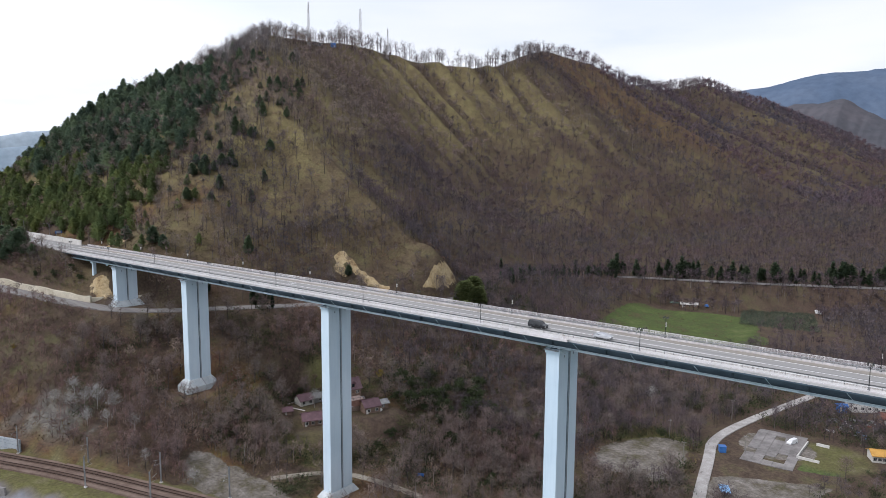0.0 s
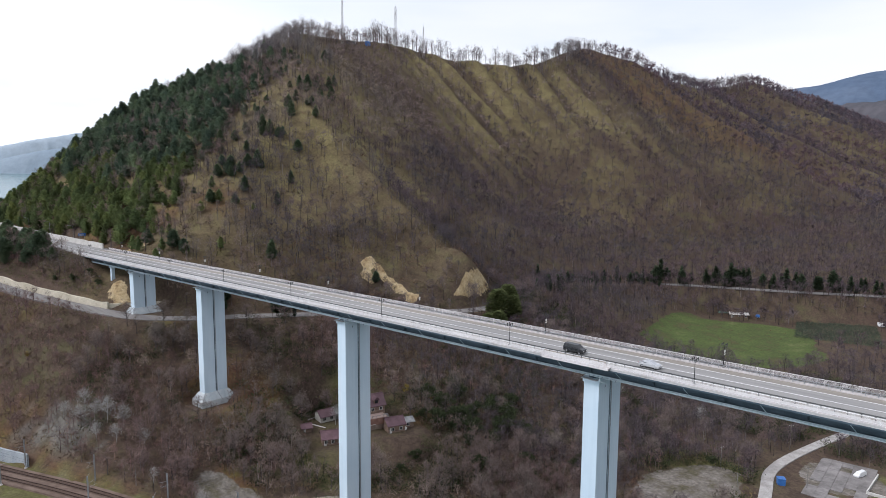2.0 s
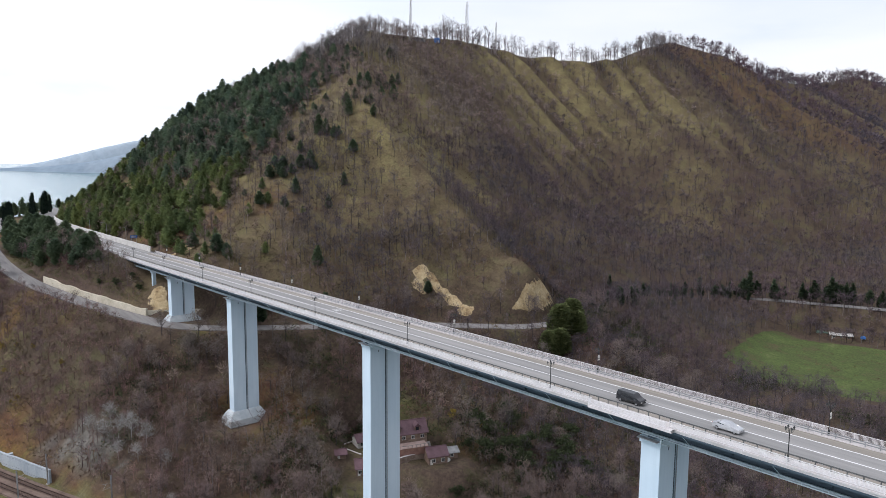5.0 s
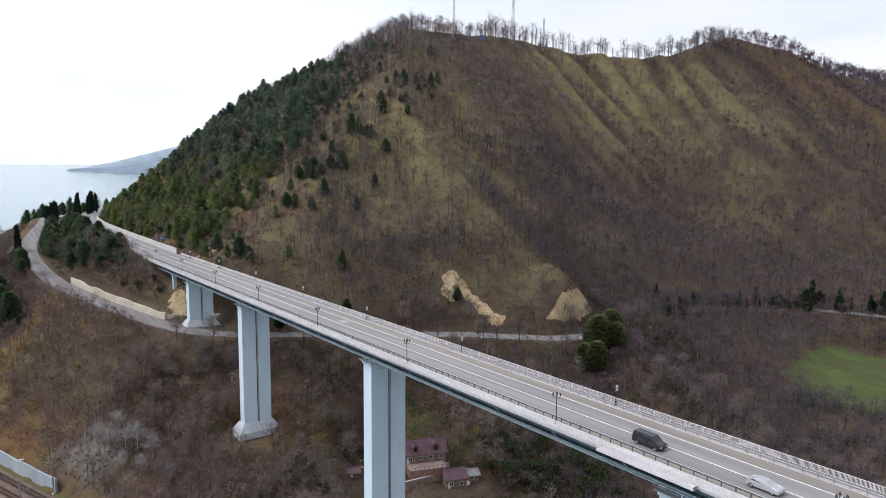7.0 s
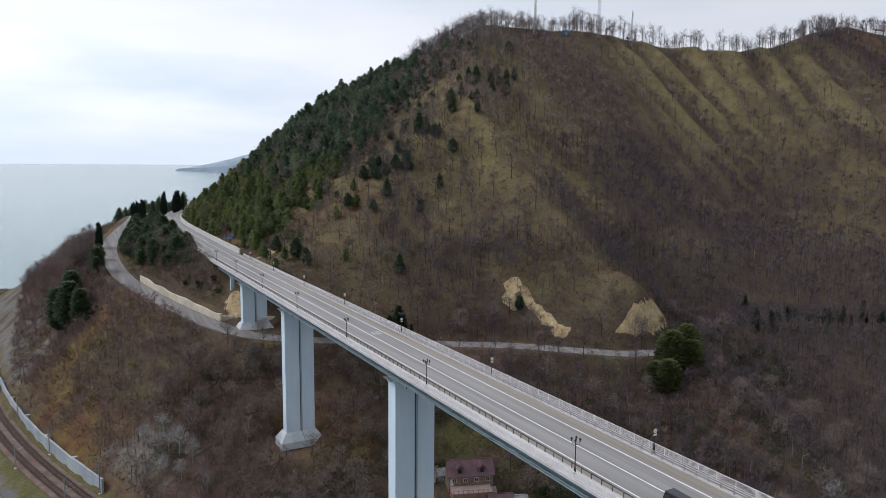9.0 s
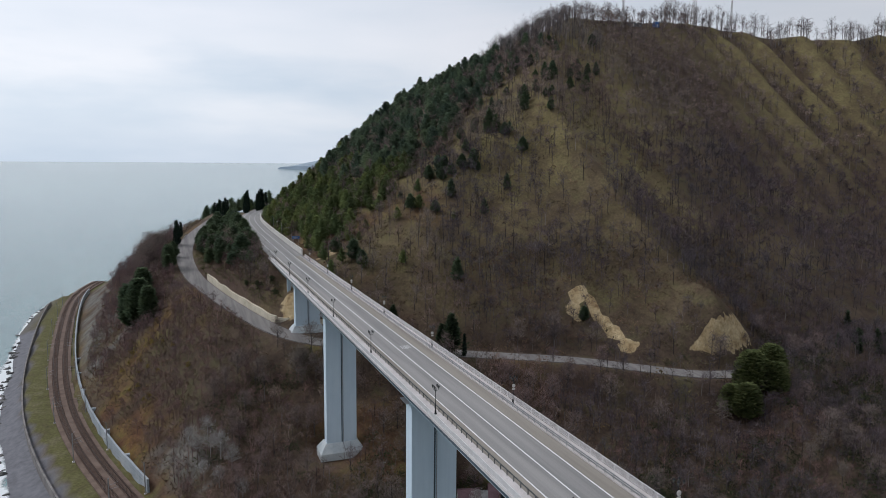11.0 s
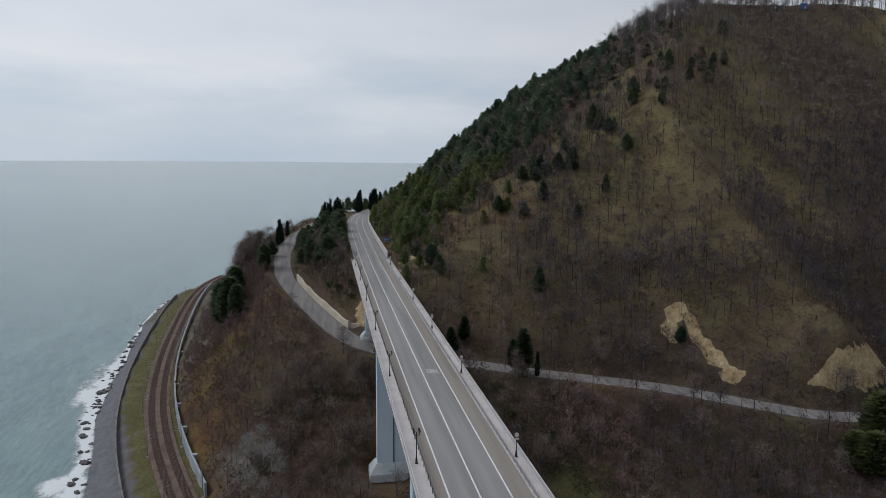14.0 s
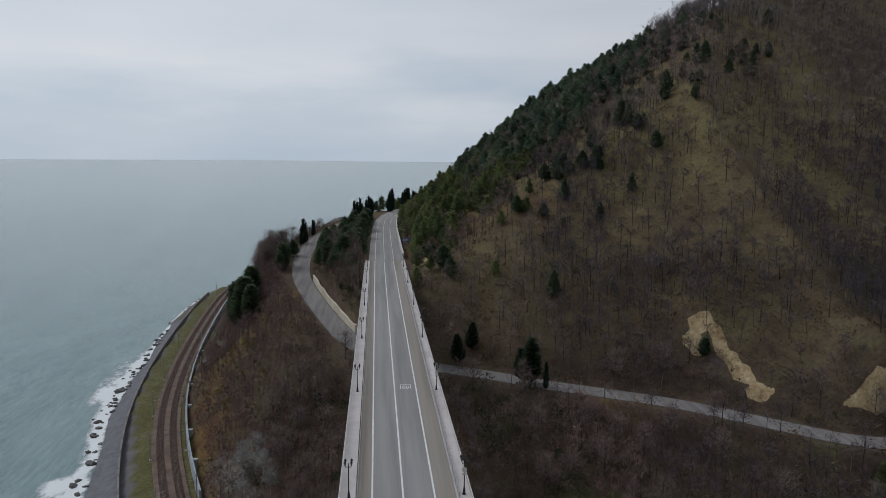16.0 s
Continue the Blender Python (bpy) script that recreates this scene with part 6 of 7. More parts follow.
# ---------------------------------------------------------------- shore
def stone_mesh(seed):
    rng = random.Random(seed)
    bm = bmesh.new()
    bmesh.ops.create_icosphere(bm, subdivisions=1, radius=1)
    for v in bm.verts:
        v.co = Vector((v.co.x * rng.uniform(0.7, 1.2), v.co.y * rng.uniform(0.6, 1.0), v.co.z * rng.uniform(0.4, 0.7)))
    return bm_mesh("rock", bm, WETROCK)


stones = [stone_mesh(k) for k in range(5)]
rng = np.random.default_rng(31)
for k in range(120):
    x = rng.uniform(-640, -285)
    y = float(np.interp(x, WALL_X, WALL_Y)) - float(beach_width(x)) - rng.normal(1.6, 1.8)
    ob = tagged(new("rock", stones[k % 5]), "dark wet boulder at the edge of the surf", "rock", "shore boulders")
    r = rng.uniform(0.7, 1.9)
    ob.matrix_basis = pose(x, y, SEA + 0.1, rng.uniform(-20, 20), rng.uniform(-20, 20), rng.uniform(0, 360)) @ Matrix.Diagonal((r * 1.3, r, r, 1))


def foam_material():
    m, n, l, bsdf = material("white_surf", 0.7, 0, 0.3)
    bsdf.inputs["Base Color"].default_value = (0.75, 0.78, 0.78, 1)
    a = n.new("ShaderNodeAttribute")
    a.attribute_name = "froth"
    big, fine = noise_of(n, l, 0.09, 5, 0.65, stretch=(1, 1.6, 1)), noise_of(n, l, 0.7, 4, 0.7)
    add = n.new("ShaderNodeMath")
    add.operation = "MULTIPLY_ADD"
    l.new(fine, add.inputs[0])
    add.inputs[1].default_value = 0.35
    l.new(big, add.inputs[2])
    mul = n.new("ShaderNodeMath")
    mul.operation = "MULTIPLY"
    l.new(add.outputs[0], mul.inputs[0])
    l.new(a.outputs["Fac"], mul.inputs[1])
    cut_ = n.new("ShaderNodeMapRange")
    cut_.inputs[1].default_value, cut_.inputs[2].default_value = 0.50, 0.78
    l.new(mul.outputs[0], cut_.inputs[0])
    l.new(cut_.outputs[0], bsdf.inputs["Alpha"])
    return m


sx = np.arange(-700, -200, 2.5)
so = np.concatenate([np.arange(31, 44, 1.0), np.arange(44, 66, 2.0)])
SX, SO = np.meshgrid(sx, so, indexing="ij")
SY = np.interp(SX, WALL_X, WALL_Y) - SO + 35 - beach_width(SX)
wig = 4.0 * (value_noise(SX, SX * 0 + 5, 26, 61, 3) - 0.5)
froth = 1.08 * np.exp(-((SO - 37.4 - wig) / np.interp(SX, [-600, -330], [2.8, 5.0]))**2) + 1.0 * np.exp(-((SO - 46 - 2 * wig) / 6.5)**2) * step(-520, -360, SX) * step(0.40, 0.55, value_noise(SX, SX * 0, 50, 63, 2)) + 0.3 * step(64, 44, SO) * step(33, 36, SO)
ids = np.arange(SX.size).reshape(SX.shape)
surf_me = mesh_of("surf", np.stack([SX, SY, np.full(SX.shape, SEA + 0.10)], -1).reshape(-1, 3), np.stack([ids[:-1, :-1], ids[1:, :-1], ids[1:, 1:], ids[:-1, 1:]], -1).reshape(-1, 4), [foam_material()])
at = surf_me.attributes.new("froth", "FLOAT", "POINT")
at.data.foreach_set("value", froth.astype(np.float32).ravel())
tagged(new("surf", surf_me), "white broken surf along the shore", "surf", kind="stuff")

# ---------------------------------------------------------------- telecom towers on the summit
def lattice_tower(at, height, width, label, dishes):
    x, y = at
    tw = thing("telecom_tower", (x, y, float(land(x, y)) - 0.3), 20, label, "tower", "summit towers")
    n = int(height / 2.2)
    for sx in (-1, 1):
        for sy in (-1, 1):
            bm = bmesh.new()
            tube(bm, (sx * width, sy * width, 0), (sx * width * 0.35, sy * width * 0.35, height), 0.16, 0.11, 5)
            part("leg", bm, TOWER, tw)
    bm = bmesh.new()
    for k in range(n):
        z0, z1 = height * k / n, height * (k + 1) / n
        w0, w1 = width * (1 - 0.65 * k / n), width * (1 - 0.65 * (k + 1) / n)
        for (ax, ay), (bx, by) in (((-1, -1), (1, -1)), ((1, -1), (1, 1)), ((1, 1), (-1, 1)), ((-1, 1), (-1, -1))):
            tube(bm, (ax * w0, ay * w0, z0), (bx * w1, by * w1, z1), 0.05, sides=3)
            tube(bm, (ax * w0, ay * w0, z0), (bx * w0, by * w0, z0), 0.05, sides=3)
    part("bracing", bm, TOWER, tw)
    bm = bmesh.new()
    tube(bm, (0, 0, height), (0, 0, height + 2.5), 0.06)
    part("spike", bm, TOWER, tw)
    for k in range(dishes):
        a = k * 2.1
        bm = boxes((-0.2, 0.2, -0.15, 0.15, -0.9, 0.9))
        bmesh.ops.translate(bm, vec=(math.cos(a) * width * 0.8, math.sin(a) * width * 0.8, height * (0.9 - 0.05 * (k % 3))), verts=bm.verts)
        part("antenna", bm, WALLPALE, tw, "white panel antenna")
    return tw


lattice_tower((-512, 432), 39, 1.0, "slender lattice telecom tower on the summit", 4)
lattice_tower((-530, 515), 39, 1.6, "stout lattice telecom tower with a platform of antennas", 7)
lattice_tower((-525, 550), 32, 0.9, "short slender lattice telecom tower", 3)
hut_mats = (HUTBLUE, WALLPALE, STEEL)
for k, (x, y, w, h, nm) in enumerate(((-521, 470, 4.0, 4.2, "blue equipment hut on the summit"), (-517, 444, 6.0, 3.0, "long grey equipment cabin on the summit"), (-519, 452, 3.0, 2.6, "small grey equipment cabin on the summit"))):
    hut = thing("equipment_hut", (x, y, float(land(x, y)) - 0.2), 5, nm, "hut", "summit huts")
    part("body", boxes((-1.6, 1.6, -w / 2, w / 2, 0, h)), hut_mats[0] if k == 0 else STEEL, hut)
    part("roof", boxes((-1.8, 1.8, -w / 2 - 0.2, w / 2 + 0.2, h, h + 0.2)), WALLPALE, hut)
    part("door", boxes((1.6, 1.65, -0.5, 0.5, 0.1, 2.1)), WALLPALE, hut)

# ---------------------------------------------------------------- houses
def house(name, at, z, turn, w, d, wall_h, roof_h, walls, roof, label, dormers=0, openings=3, door=True, group="cottages"):
    """A gabled house; its front looks along +x before the turn, w runs along y."""
    hs = thing(name, (*at, z), turn, label, "house", group)
    x0, x1, y0, y1 = -d, 0.0, -w / 2, w / 2
    bm = bmesh.new()
    box(bm, x0, x1, y0, y1, -2.0, wall_h)
    part("wall", bm, walls, hs)
    for sy in (y0, y1):
        bm = bmesh.new()
        e = 0.1 if sy > 0 else -0.1
        vs = [bm.verts.new(c) for c in ((x0, sy, wall_h), (x1, sy, wall_h), ((x0 + x1) / 2, sy, wall_h + roof_h), (x0, sy - e, wall_h), (x1, sy - e, wall_h), ((x0 + x1) / 2, sy - e, wall_h + roof_h))]
        for f in ((0, 1, 2), (5, 4, 3), (0, 3, 4, 1), (1, 4, 5, 2), (2, 5, 3, 0)):
            bm.faces.new([vs[i] for i in f])
        part("gable", bm, walls, hs)
    mid = (x0 + x1) / 2
    for a in (x1 + 0.6, x0 - 0.6):
        bm = bmesh.new()
        za = wall_h - roof_h * 0.6 / (d / 2)
        for dz in (0.0, 0.16):
            for c in ((a, y0 - 0.5, za + dz), (a, y1 + 0.5, za + dz), (mid, y1 + 0.5, wall_h + roof_h + dz), (mid, y0 - 0.5, wall_h + roof_h + dz)):
                bm.verts.new(c)
        bm.verts.ensure_lookup_table()
        for f in ((0, 1, 2, 3), (7, 6, 5, 4), (0, 4, 5, 1), (1, 5, 6, 2), (2, 6, 7, 3), (3, 7, 4, 0)):
            bm.faces.new([bm.verts[i] for i in f])
        part("roof_slope", bm, roof, hs, "purple-brown metal roof" if roof is ROOF else "")
    part("ridge_cap", boxes((mid - 0.15, mid + 0.15, y0 - 0.5, y1 + 0.5, wall_h + roof_h + 0.12, wall_h + roof_h + 0.24)), roof, hs)
    for k in range(openings):
        yc = y0 + (k + 0.5) * w / openings
        fr = part("window_frame", boxes((0.0, 0.08, yc - 0.65, yc + 0.65, 0.9, 2.2)), WALLPALE, hs)
        part("pane", boxes((0.081, 0.10, yc - 0.52, yc - 0.05, 1.03, 2.07)), GLASS, fr)
        part("pane", boxes((0.081, 0.10, yc + 0.05, yc + 0.52, 1.03, 2.07)), GLASS, fr)
    if door:
        part("door", boxes((0.0, 0.09, y0 + 0.5, y0 + 1.4, 0.0, 2.05)), WALLPALE, hs)
    for k in range(dormers):
        yc = y0 + (k + 0.5) * w / dormers
        dm = part("dormer", boxes((mid + 0.6, x1 - 0.3, yc - 0.9, yc + 0.9, wall_h, wall_h + roof_h * 0.62)), walls, hs)
        bm = bmesh.new()
        zt = wall_h + roof_h * 0.62
        vs = [bm.verts.new(c) for c in ((mid, yc - 1.3, zt - 0.1), (x1 + 0.3, yc - 1.3, zt - 0.1), (x1 + 0.3, yc + 1.3, zt - 0.1), (mid, yc + 1.3, zt - 0.1), (mid, yc, zt + 1.1), (x1 + 0.3, yc, zt + 1.1))]
        for f in ((0, 1, 5, 4), (2, 3, 4, 5), (1, 2, 5), (3, 0, 4), (0, 3, 2, 1)):
            bm.faces.new([vs[i] for i in f])
        part("dormer_roof", bm, roof, dm)
        part("dormer_window", boxes((x1 - 0.3, x1 - 0.22, yc - 0.55, yc + 0.55, wall_h + 0.5, zt - 0.25)), GLASS, dm)
    return hs


house("cottage", (-202.5, 187.0), 12.3, -20, 13.5, 7.0, 3.2, 3.2, WOODWALL, ROOF, "brown timber cottage with a purple-brown roof and two dormers", 2, 4)
house("cottage", (-190.5, 190.3), 7.3, -22, 6.6, 6.0, 3.2, 2.0, WOODWALL, ROOF, "small brown cottage with a purple-brown roof", 0, 2)
house("annex", (-190.8, 196.6), 7.3, -22, 4.6, 4.6, 2.5, 0.9, WOODWALL, SHEETGREY, "low annex with a grey sheet roof beside the cottage", 0, 1, False)
house("cottage", (-219.5, 181.0), 6.3, -12, 6.0, 5.5, 2.7, 1.7, WALLPALE, ROOF, "small white cottage with a purple-brown roof", 0, 2)
house("annex", (-218.5, 187.0), 6.3, -12, 5.0, 4.5, 2.6, 1.0, SHEETGREY, SHEETGREY, "grey outbuilding joined to the white cottage", 0, 1, False)
house("cottage", (-204.0, 171.0), 4.3, -30, 7.5, 7.0, 2.8, 1.8, WOODWALL, ROOF, "dark brown cottage with a broad purple-brown roof", 0, 3)
house("shed", (-217.0, 169.0), 6.0, -25, 3.5, 3.0, 2.2, 1.0, WOODWALL, ROOF, "small brown garden shed", 0, 0)
house("farmhouse", (-40.0, 343.0), 0.5, -60, 14, 8, 5.6, 2.4, WALLPALE, ROOF, "two-storey white farmhouse with a brown roof", 0, 5, group="valley houses")
house("barn", (-30.0, 333.0), 0.0, -60, 8, 6, 2.8, 1.6, WOODWALL, RUSTROOF, "low barn with a red-brown roof", 0, 0, group="valley houses")
house("workshop", (-28.0, 293.0), -2.2, -65, 8, 6, 3.0, 1.2, WALLPALE, ORANGEROOF, "white workshop with an orange-yellow roof and barred windows", 0, 5, False, "valley houses")
house("hut", (-49.0, 336.5), 0.6, -60, 3.5, 3, 2.3, 0.6, HUTBLUE, HUTBLUE, "small bright blue hut", 0, 0, True, "valley houses")
house("field_shed", (-176, 503), float(land(-177, 505)), -62, 12, 6, 2.6, 1.0, WOODWALL, WALLPALE, "low field shed with a white roof in the meadow", 0, 3, True, "valley houses")
house("field_shed", (-186, 500), float(land(-186, 500)), -62, 6, 5, 2.2, 0.6, WOODWALL, SHEETGREEN, "open lean-to with a dull green sheet roof", 0, 0, False, "valley houses")
for a, b, z in (((-196, 178), (-191.5, 199), 6.2), ((-199, 176), (-196, 197), 9.0), ((-225, 174), (-215, 176), 5.8), ((-226, 176), (-226, 185), 6.0)):
    L = math.hypot(b[0] - a[0], b[1] - a[1])
    tw = thing("garden_wall", (a[0], a[1], z), math.degrees(math.atan2(b[1] - a[1], b[0] - a[0])), "low stone terrace wall between the cottages", "wall", "terrace walls")
    part("stonework", boxes((0, L, -0.2, 0.2, -2.0, 0.9)), BRICKISH, tw)
    part("coping", boxes((-0.05, L + 0.05, -0.27, 0.27, 0.9, 1.0)), SLAB, tw)

terrace = thing("terrace", (-202.5, 187.0, 12.3), -20, "red-brown brick terrace below the timber cottage", "terrace")
part("platform", boxes((0.3, 5.2, -6.4, 5.6, -2.6, -0.12)), TERRACE, terrace)
part("paving", boxes((0.3, 5.25, -6.45, 5.65, -0.12, -0.02)), PAVING, terrace, "pinkish paving")
for k in range(9):
    part("baluster", boxes((5.0, 5.16, -6.2 + 1.45 * k, -6.04 + 1.45 * k, -0.02, 0.8)), WOODGREY, terrace)
part("handrail", boxes((4.98, 5.18, -6.3, 5.6, 0.8, 0.9)), WOODGREY, terrace)
for k in range(7):
    part("step", boxes((1.5 + 0.3 * k, 1.8 + 0.3 * k, 5.7, 7.2, -2.6, -0.14 - 0.18 * k)), SLABGREY, terrace)
rng = np.random.default_rng(71)
x, y = rng.uniform(-236, -172, 420), rng.uniform(158, 212, 420)
ok = clear_of(x, y)
planted("garden_shrubs", thick_bushes, x[ok], y[ok], rng.uniform(1.0, 2.8, 420)[ok], [BANKLEAF], "olive green garden shrubs between the cottages", "shrubs")
planted("garden_thicket", thicket, x[ok][::3] + 1.5, y[ok][::3] + 1.5, rng.uniform(2.5, 4.5, 420)[ok][::3], [BARK, TWIG], "leafless garden bushes between the cottages", "shrubs")

# ---------------------------------------------------------------- vehicles
def wheel(parent, x, y, r):
    bm = bmesh.new()
    tube(bm, (x, y - 0.11, r), (x, y + 0.11, r), r, sides=14)
    w = part("wheel", bm, TYRE, parent)
    bm = bmesh.new()
    tube(bm, (x, y - 0.115, r), (x, y + 0.115, r), r * 0.6, sides=10)
    part("rim", bm, GALV, w)


def loft(profile, half, tuck):
    """A body from a side outline of (x, z), with the roof drawn in."""
    bm = bmesh.new()
    zmax = max(z for _, z in profile)
    rows = []
    for sgn in (-1, 1):
        rows.append([bm.verts.new((x, sgn * (half - tuck * max(0.0, (z - 0.8) / (zmax - 0.8))), z)) for x, z in profile])
    n = len(profile)
    for k in range(n):
        bm.faces.new((rows[0][k], rows[0][(k + 1) % n], rows[1][(k + 1) % n], rows[1][k]))
    bm.faces.new(rows[0][::-1])
    bm.faces.new(rows[1])
    bmesh.ops.bevel(bm, geom=list(bm.edges), offset=0.05, segments=1, affect="EDGES")
    return bm


def vehicle(name, at, turn, profile, glass, half, paint, label, wheels, r, group="vehicles"):
    v = thing(name, at, turn, label, "vehicle", group)
    part("body", loft(profile, half, 0.22), paint, v)
    part("windows", loft(glass, half - 0.02, 0.22), GLASS, v, "dark tinted windows")
    for x in wheels:
        for sgn in (-1, 1):
            wheel(v, x, sgn * (half - 0.12), r)
    xf, xb = max(x for x, _ in profile), min(x for x, _ in profile)
    for sgn in (-1, 1):
        part("headlight", boxes((xf - 0.06, xf + 0.02, sgn * half * 0.7 - 0.18, sgn * half * 0.7 + 0.18, 0.62, 0.80)), WALLPALE, v, "clear headlight")
        part("tail_light", boxes((xb - 0.02, xb + 0.05, sgn * half * 0.75 - 0.12, sgn * half * 0.75 + 0.12, 0.75, 0.95)), TAILRED, v, "red tail light")
    return v


VAN = [(-2.5, 0.35), (2.45, 0.35), (2.5, 0.8), (2.35, 1.0), (1.5, 1.2), (0.9, 1.9), (-2.3, 1.95), (-2.5, 1.2)]
VAN_GLASS = [(-2.2, 1.2), (1.45, 1.22), (0.88, 1.82), (-2.12, 1.86)]
SEDAN = [(-2.25, 0.3), (2.2, 0.3), (2.25, 0.65), (2.1, 0.85), (1.0, 0.98), (0.35, 1.42), (-0.95, 1.45), (-1.65, 1.02), (-2.2, 0.98)]
SEDAN_GLASS = [(-1.6, 0.98), (0.98, 0.96), (0.36, 1.37), (-0.92, 1.40)]
TRUCK = [(-3.2, 0.7), (3.2, 0.7), (3.25, 1.1), (3.1, 1.5), (2.5, 2.3), (1.3, 2.35), (1.25, 1.4), (-3.2, 1.4)]
vehicle("minivan", (-89.0, 147.2, deck_z(-89) + 0.01), 0, VAN, VAN_GLASS, 0.95, BLACKCAR, "black minivan driving on the viaduct", (-1.6, 1.6), 0.34)
vehicle("sedan", (-71.5, 147.4, deck_z(-71.5) + 0.01), 0, SEDAN, SEDAN_GLASS, 0.88, SILVERCAR, "silver saloon car driving on the viaduct", (-1.4, 1.4), 0.32)
vehicle("delivery_van", (-58.8, 290.5, float(land(-58.8, 290.5))), -110, VAN, [(0.8, 1.2), (1.45, 1.22), (0.95, 1.8), (0.7, 1.8)], 0.98, WHITECAR, "white van parked on cracked concrete", (-1.6, 1.6), 0.36, "parked vehicles")
vehicle("pickup_truck", (-167, 510, float(land(-167, 510))), -50, TRUCK, [(1.5, 1.5), (2.9, 1.5), (2.45, 2.2), (1.5, 2.25)], 1.1, HUTBLUE, "bright blue truck parked at the meadow's edge", (-2.0, 2.2), 0.45, "parked vehicles")
bus = vehicle("old_bus", (-100.5, 541, float(land(-100.5, 541))), -25, [(-4.5, 0.5), (4.4, 0.5), (4.5, 1.2), (4.3, 2.7), (-4.4, 2.7), (-4.5, 1.2)], [(-4.2, 1.4), (4.3, 1.4), (4.2, 2.2), (-4.2, 2.2)], 1.2, WHITECAR,
              "old white bus standing by the field", (-2.8, 2.8), 0.45, "parked vehicles")

# ---------------------------------------------------------------- valley odds and ends
lot = thing("concrete_yard", (-62.8, 282, float(land(-62.8, 282)) + 0.15), 4, "cracked pale concrete yard", "yard")
for i in range(5):
    for j in range(8):
        rngk = random.Random(i * 7 + j)
        if rngk.random() < 0.9:
            part("concrete_slab", boxes((-9 + i * 3.6 + rngk.uniform(0, 0.06), -5.44 + i * 3.6, -19 + j * 4.6, -14.44 + j * 4.6 + rngk.uniform(-0.06, 0), -0.5, 0.06 + rngk.uniform(0, 0.05))), SLABGREY, lot)
low = thing("garden_wall", (-54.0, 277.0, float(land(-54, 277))), 0, "low white walled plot beside the yard", "wall", "plot walls")
for a in ((-0.2, 0.2, 0, 18), (0, 7.5, -0.2, 0.2), (3, 7.5, 17.8, 18.2)):
    part("wall_run", boxes((*a, -0.4, 1.0)), WALLPALE, low)
bb = thing("storage_box", (-77.2, 264, float(land(-77.2, 264))), 30, "blue kiosk box with a white side", "kiosk")
part("body", boxes((-1.2, 1.2, -1.2, 1.2, 0, 2.2)), HUTBLUE, bb)
part("side_panel", boxes((1.2, 1.26, -1.0, 1.0, 0.1, 1.8)), WALLPALE, bb)
part("lid", boxes((-1.3, 1.3, -1.3, 1.3, 2.2, 2.35)), HUTBLUE, bb)
tarp = thing("tarpaulin", (-66, 231, float(land(-66, 231))), 25, "pale blue sheet roof on low posts", "shelter")
part("sheet", boxes((-1.6, 1.6, -3, 3, 1.4, 1.5)), SHEETBLUE, tarp)
for sx, sy in ((-1.4, -2.8), (1.4, -2.8), (1.4, 2.8), (-1.4, 2.8)):
    part("post", boxes((sx - 0.06, sx + 0.06, sy - 0.06, sy + 0.06, 0, 1.4)), WOODWALL, tarp)
for k, (x, y, h) in enumerate(((-86.6, 249, 7), (-85.4, 303, 9), (-98.3, 265.5, 8), (-112, 285, 8), (-125, 215, 7), (-205, 140, 7), (-150, 232, 7), (-70, 268, 8), (-232, 158, 4))):
    pl = thing("utility_pole", (x, y, float(land(x, y)) - 0.3), k * 30, "weathered grey utility pole in the valley", "pole", "utility poles")
    bm = bmesh.new()
    tube(bm, (0, 0, 0), (0, 0, h), 0.14, 0.09, 7)
    part("shaft", bm, WOODGREY, pl)
    part("crossarm", boxes((-0.8, 0.8, -0.06, 0.06, h - 0.7, h - 0.55)), WOODGREY, pl)
    for sx in (-0.7, 0.7):
        part("insulator", boxes((sx - 0.05, sx + 0.05, -0.05, 0.05, h - 0.55, h - 0.38)), WALLPALE, pl)
rng = np.random.default_rng(81)
x, y = rng.uniform(-52, -12, 300), rng.uniform(246, 318, 300)
ok = (lawns(x, y) < 0.3) & (np.hypot(x + 28, y - 293) > 8) & (np.abs(x + 50) + np.abs(y - 286) > 14) & (x > np.interp(y, [246, 270, 300, 318], [-46, -34, -36, -44]))
planted("plot_shrubs", thick_bushes, x[ok][::2], y[ok][::2], rng.uniform(1.2, 3.2, 300)[ok][::2], [GREENLEAF], "dark green shrubs round the valley plots", "shrubs")
planted("plot_thicket", thicket, x[ok][1::2], y[ok][1::2], rng.uniform(3.0, 6.0, 300)[ok][1::2], [BARK, TWIGSHADE], "leafless bushes round the valley plots", "shrubs")
scrap_mats = (SHEETGREY, WOODGREY, WALLPALE, RUSTROOF, SHEETBLUE, WOODWALL)
for k in range(46):
    sx_, sy_ = rng.uniform(-52, -36), rng.uniform(313, 334)
    a, b, c = rng.uniform(0.5, 2.2), rng.uniform(0.4, 1.4), rng.uniform(0.15, 0.8)
    piece = thing("scrap_piece", (sx_, sy_, float(land(sx_, sy_))), rng.uniform(0, 360), "weathered scrap lying in the farm plot", "scrap", "scrap in the plot")
    part("slab", boxes((-a / 2, a / 2, -b / 2, b / 2, 0, c), (-a / 3, a / 3, -b / 2 - 0.06, b / 2 + 0.06, c, c + 0.07)), scrap_mats[k % 6 if k % 4 else 0], piece)
hp = thing("covered_heap", (-191.0, 194.0, 7.3), 10, "heap under a pale cream sheet", "heap")
bm = bmesh.new()
bmesh.ops.create_icosphere(bm, subdivisions=2, radius=1)
for v in bm.verts:
    v.co = Vector((v.co.x * 1.4, v.co.y * 2.2, max(0, v.co.z) * 1.2)) * random.uniform(0.9, 1.08)
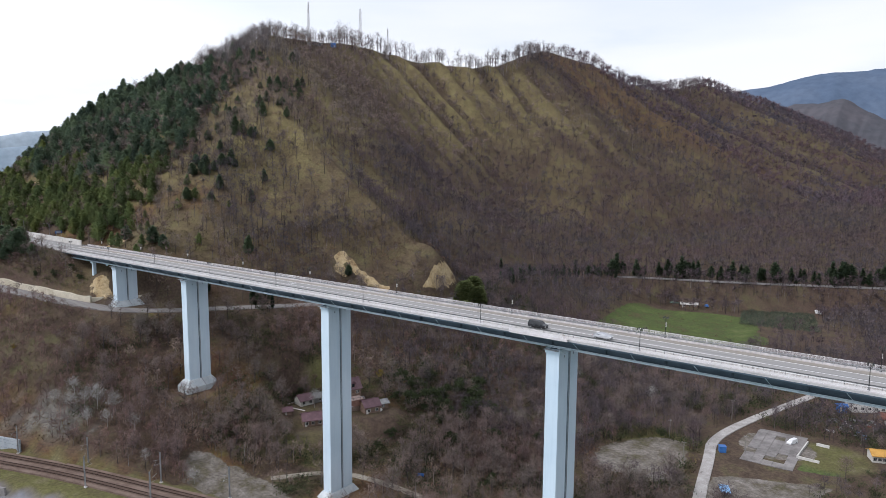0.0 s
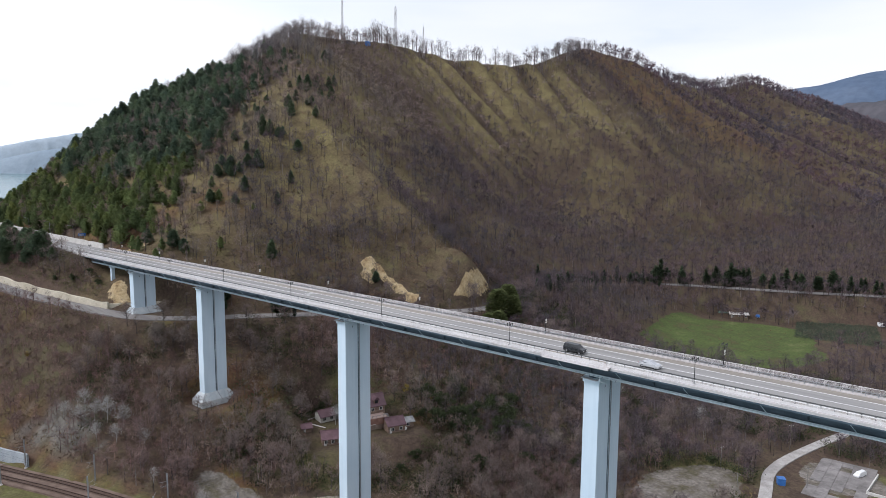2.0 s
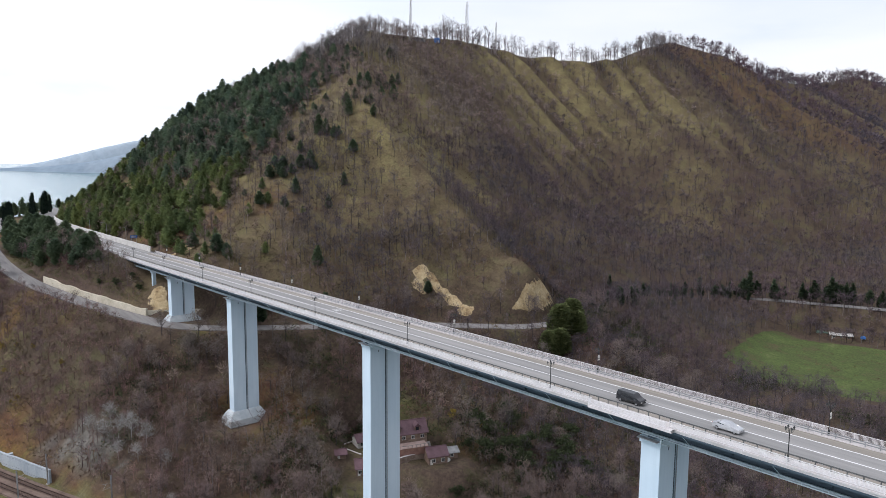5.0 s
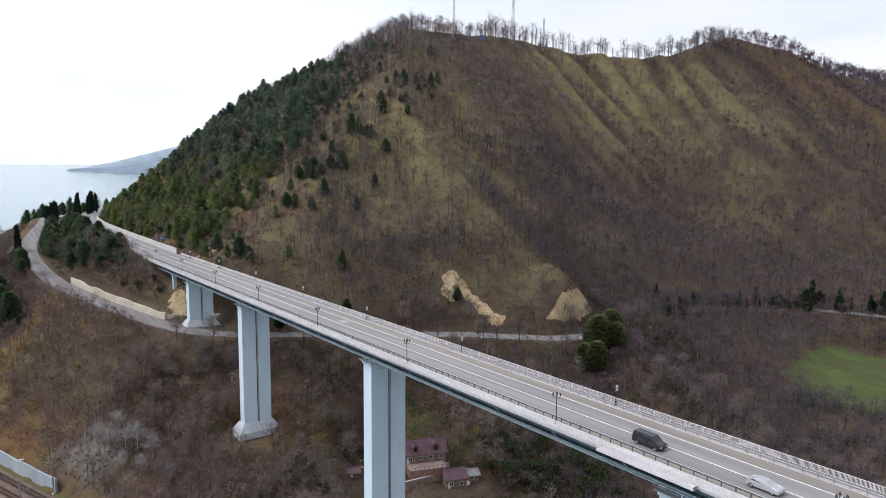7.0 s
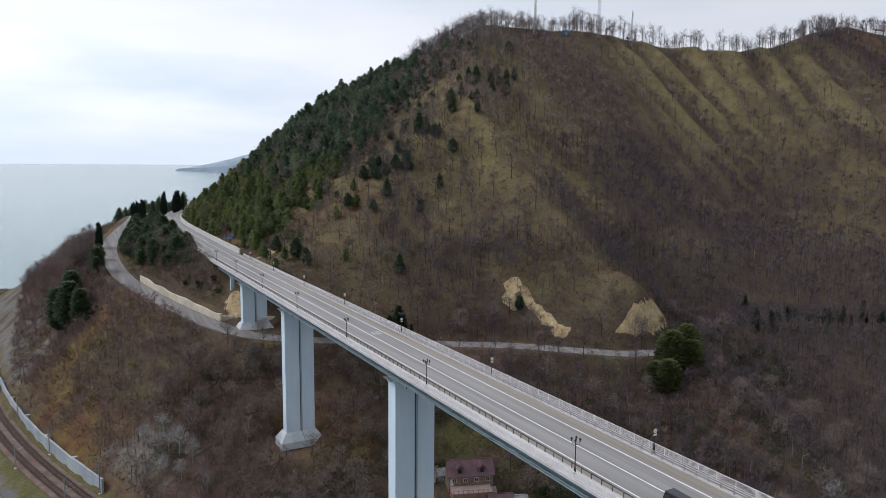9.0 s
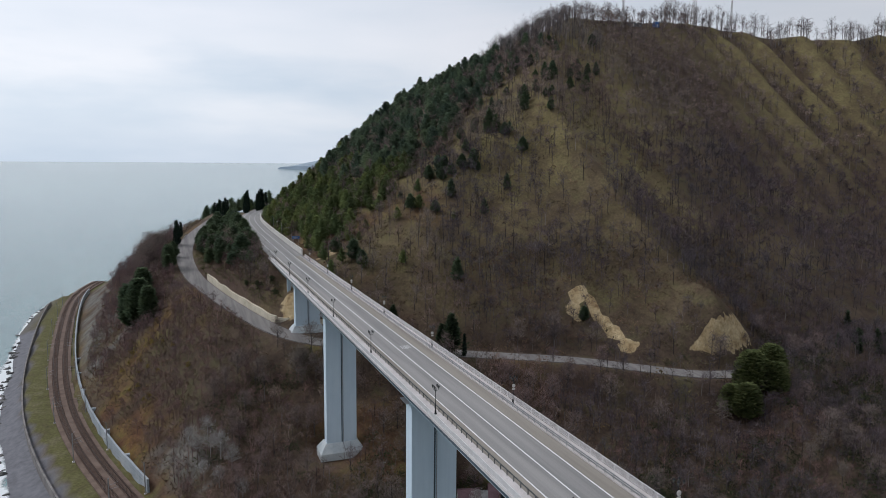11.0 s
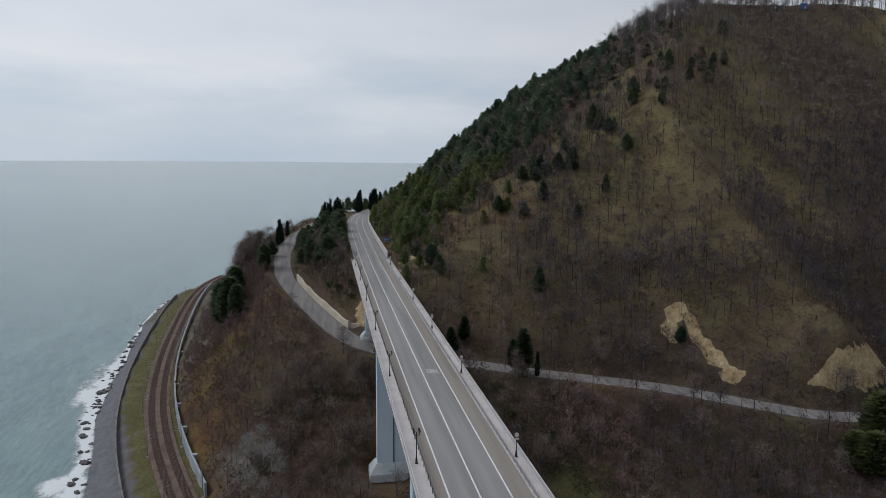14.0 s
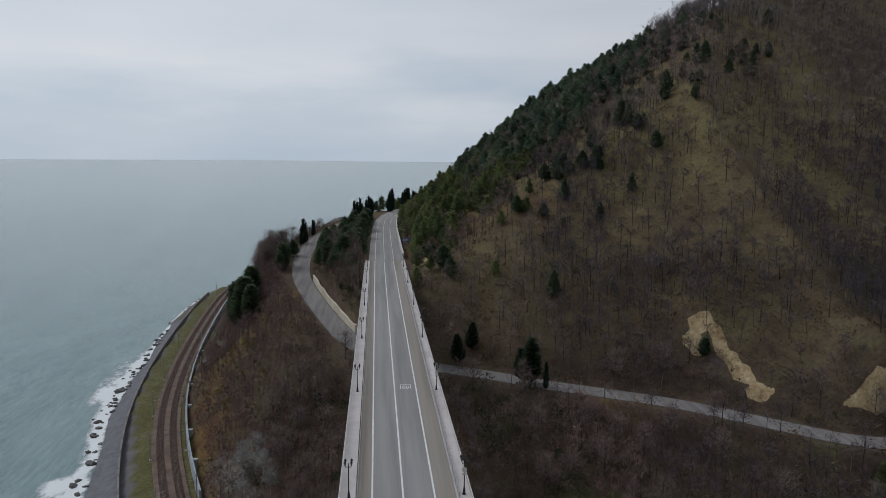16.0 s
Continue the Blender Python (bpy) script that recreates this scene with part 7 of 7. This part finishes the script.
part("sheet", bm, WALLPALE, hp)
board = thing("notice_board", (-151, 174, float(land(-151, 174))), -60, "blue and white board on two posts", "sign")
part("panel", boxes((-0.05, 0.05, -1.2, 1.2, 1.0, 2.2)), HUTBLUE, board)
for y in (-1.0, 1.0):
    part("post", boxes((-0.05, 0.05, y - 0.05, y + 0.05, 0, 1.0)), WOODGREY, board)
TRACK[:, 2] = land(TRACK[:, 0], TRACK[:, 1])
tagged(strip("dirt_track", TRACK, -1.5, 1.5, -0.4, 0.12, DIRT), "pale dirt track through the valley", "road", kind="structure")
for x in (-410, -445, -480):
    ls = thing("road_lamp", (x, 159.4, 63.0), 0, "tall grey curved road lamp beside the main road", "street lamp", "road lamps")
    bm = bmesh.new()
    tube(bm, (0, 0, 0), (0, 0, 8.5), 0.1, 0.07)
    part("pole", bm, GALV, ls)
    bm = bmesh.new()
    tube(bm, (0, 0, 8.5), (0, -0.9, 9.2), 0.05)
    tube(bm, (0, -0.9, 9.2), (0, -2.2, 9.3), 0.045)
    part("arm", bm, GALV, ls)
    part("lamp_head", boxes((-0.15, 0.15, -2.9, -2.1, 9.22, 9.36)), GALV, ls)
sg = thing("road_sign", (-400, 160.2, 63.0), 0, "blue direction sign on two posts beside the road", "sign")
part("panel", boxes((-0.04, 0.04, -1.8, 1.8, 4.2, 5.6)), HUTBLUE, sg)
for k in range(2):
    part("text_bar", boxes((0.041, 0.06, -1.4, 1.2, 4.5 + 0.5 * k, 4.75 + 0.5 * k)), WALLPALE, sg)
for y in (-1.2, 1.2):
    part("post", boxes((-0.06, 0.06, y - 0.06, y + 0.06, 0, 4.2)), GALV, sg)

# ---------------------------------------------------------------- far country: headland and mountains, haze painted into their colours
def far_ridge(name, a, b, za, height, depth, mat, label, seed):
    """A long hill range from a to b in plan."""
    n, m = 200, 26
    t = np.linspace(0, 1, n)
    env = np.interp(t, np.linspace(0, 1, len(height)), height)
    prof = env * (0.95 + 0.1 * value_noise(t * 1000, t * 0, 90, seed, 5))
    d = np.array([b[0] - a[0], b[1] - a[1]], float)
    L = np.hypot(*d)
    nrm = np.array([-d[1], d[0]]) / L
    V = []
    for k in range(m):
        f = k / (m - 1)
        c = math.sin(math.pi * f)
        p = np.array(a) + t[:, None] * d + nrm * depth * (f - 0.5)
        V.append(np.column_stack([p, za + prof * c * (1 - (1 - c) * 0.8 * np.abs(value_noise(t * 1000, t * 0 + 120 * f, 70, seed + 3, 4) - 0.5) * 2) - 30 * (1 - c)]))
    V = np.stack(V, 1)
    ids = np.arange(n * m).reshape(n, m)
    q = np.stack([ids[:-1, :-1], ids[1:, :-1], ids[1:, 1:], ids[:-1, 1:]], -1).reshape(-1, 4)
    return tagged(new(name, mesh_of(name, V.reshape(-1, 3), q, [mat], smooth=True)), label, "hills", kind="structure")


far_ridge("backdrop_headland", (-4470, 740), (-3500, 1900), 50, [3, 14, 45, 100, 125, 120, 95], 240, FARHEAD, "headland across the bay with blue haze in its colour", 3)
far_ridge("backdrop_coast", (-4560, 800), (-4200, 1900), 52, [4, 40, 85, 130, 165, 195, 210, 120], 200, FARPALE, "very distant coast painted pale with haze", 5)
far_ridge("backdrop_mountains", (-1500, 3100), (900, 3700), 60, [250, 325, 398, 458, 500, 520, 520], 1100, FARBLUE, "distant mountains painted haze blue", 7)
far_ridge("backdrop_hills", (-800, 2400), (100, 2400), 20, [190, 215, 258, 272, 205, 165, 190, 210], 700, FARWOOD, "wooded hills behind the valley, dimmed by haze in their colour", 9)
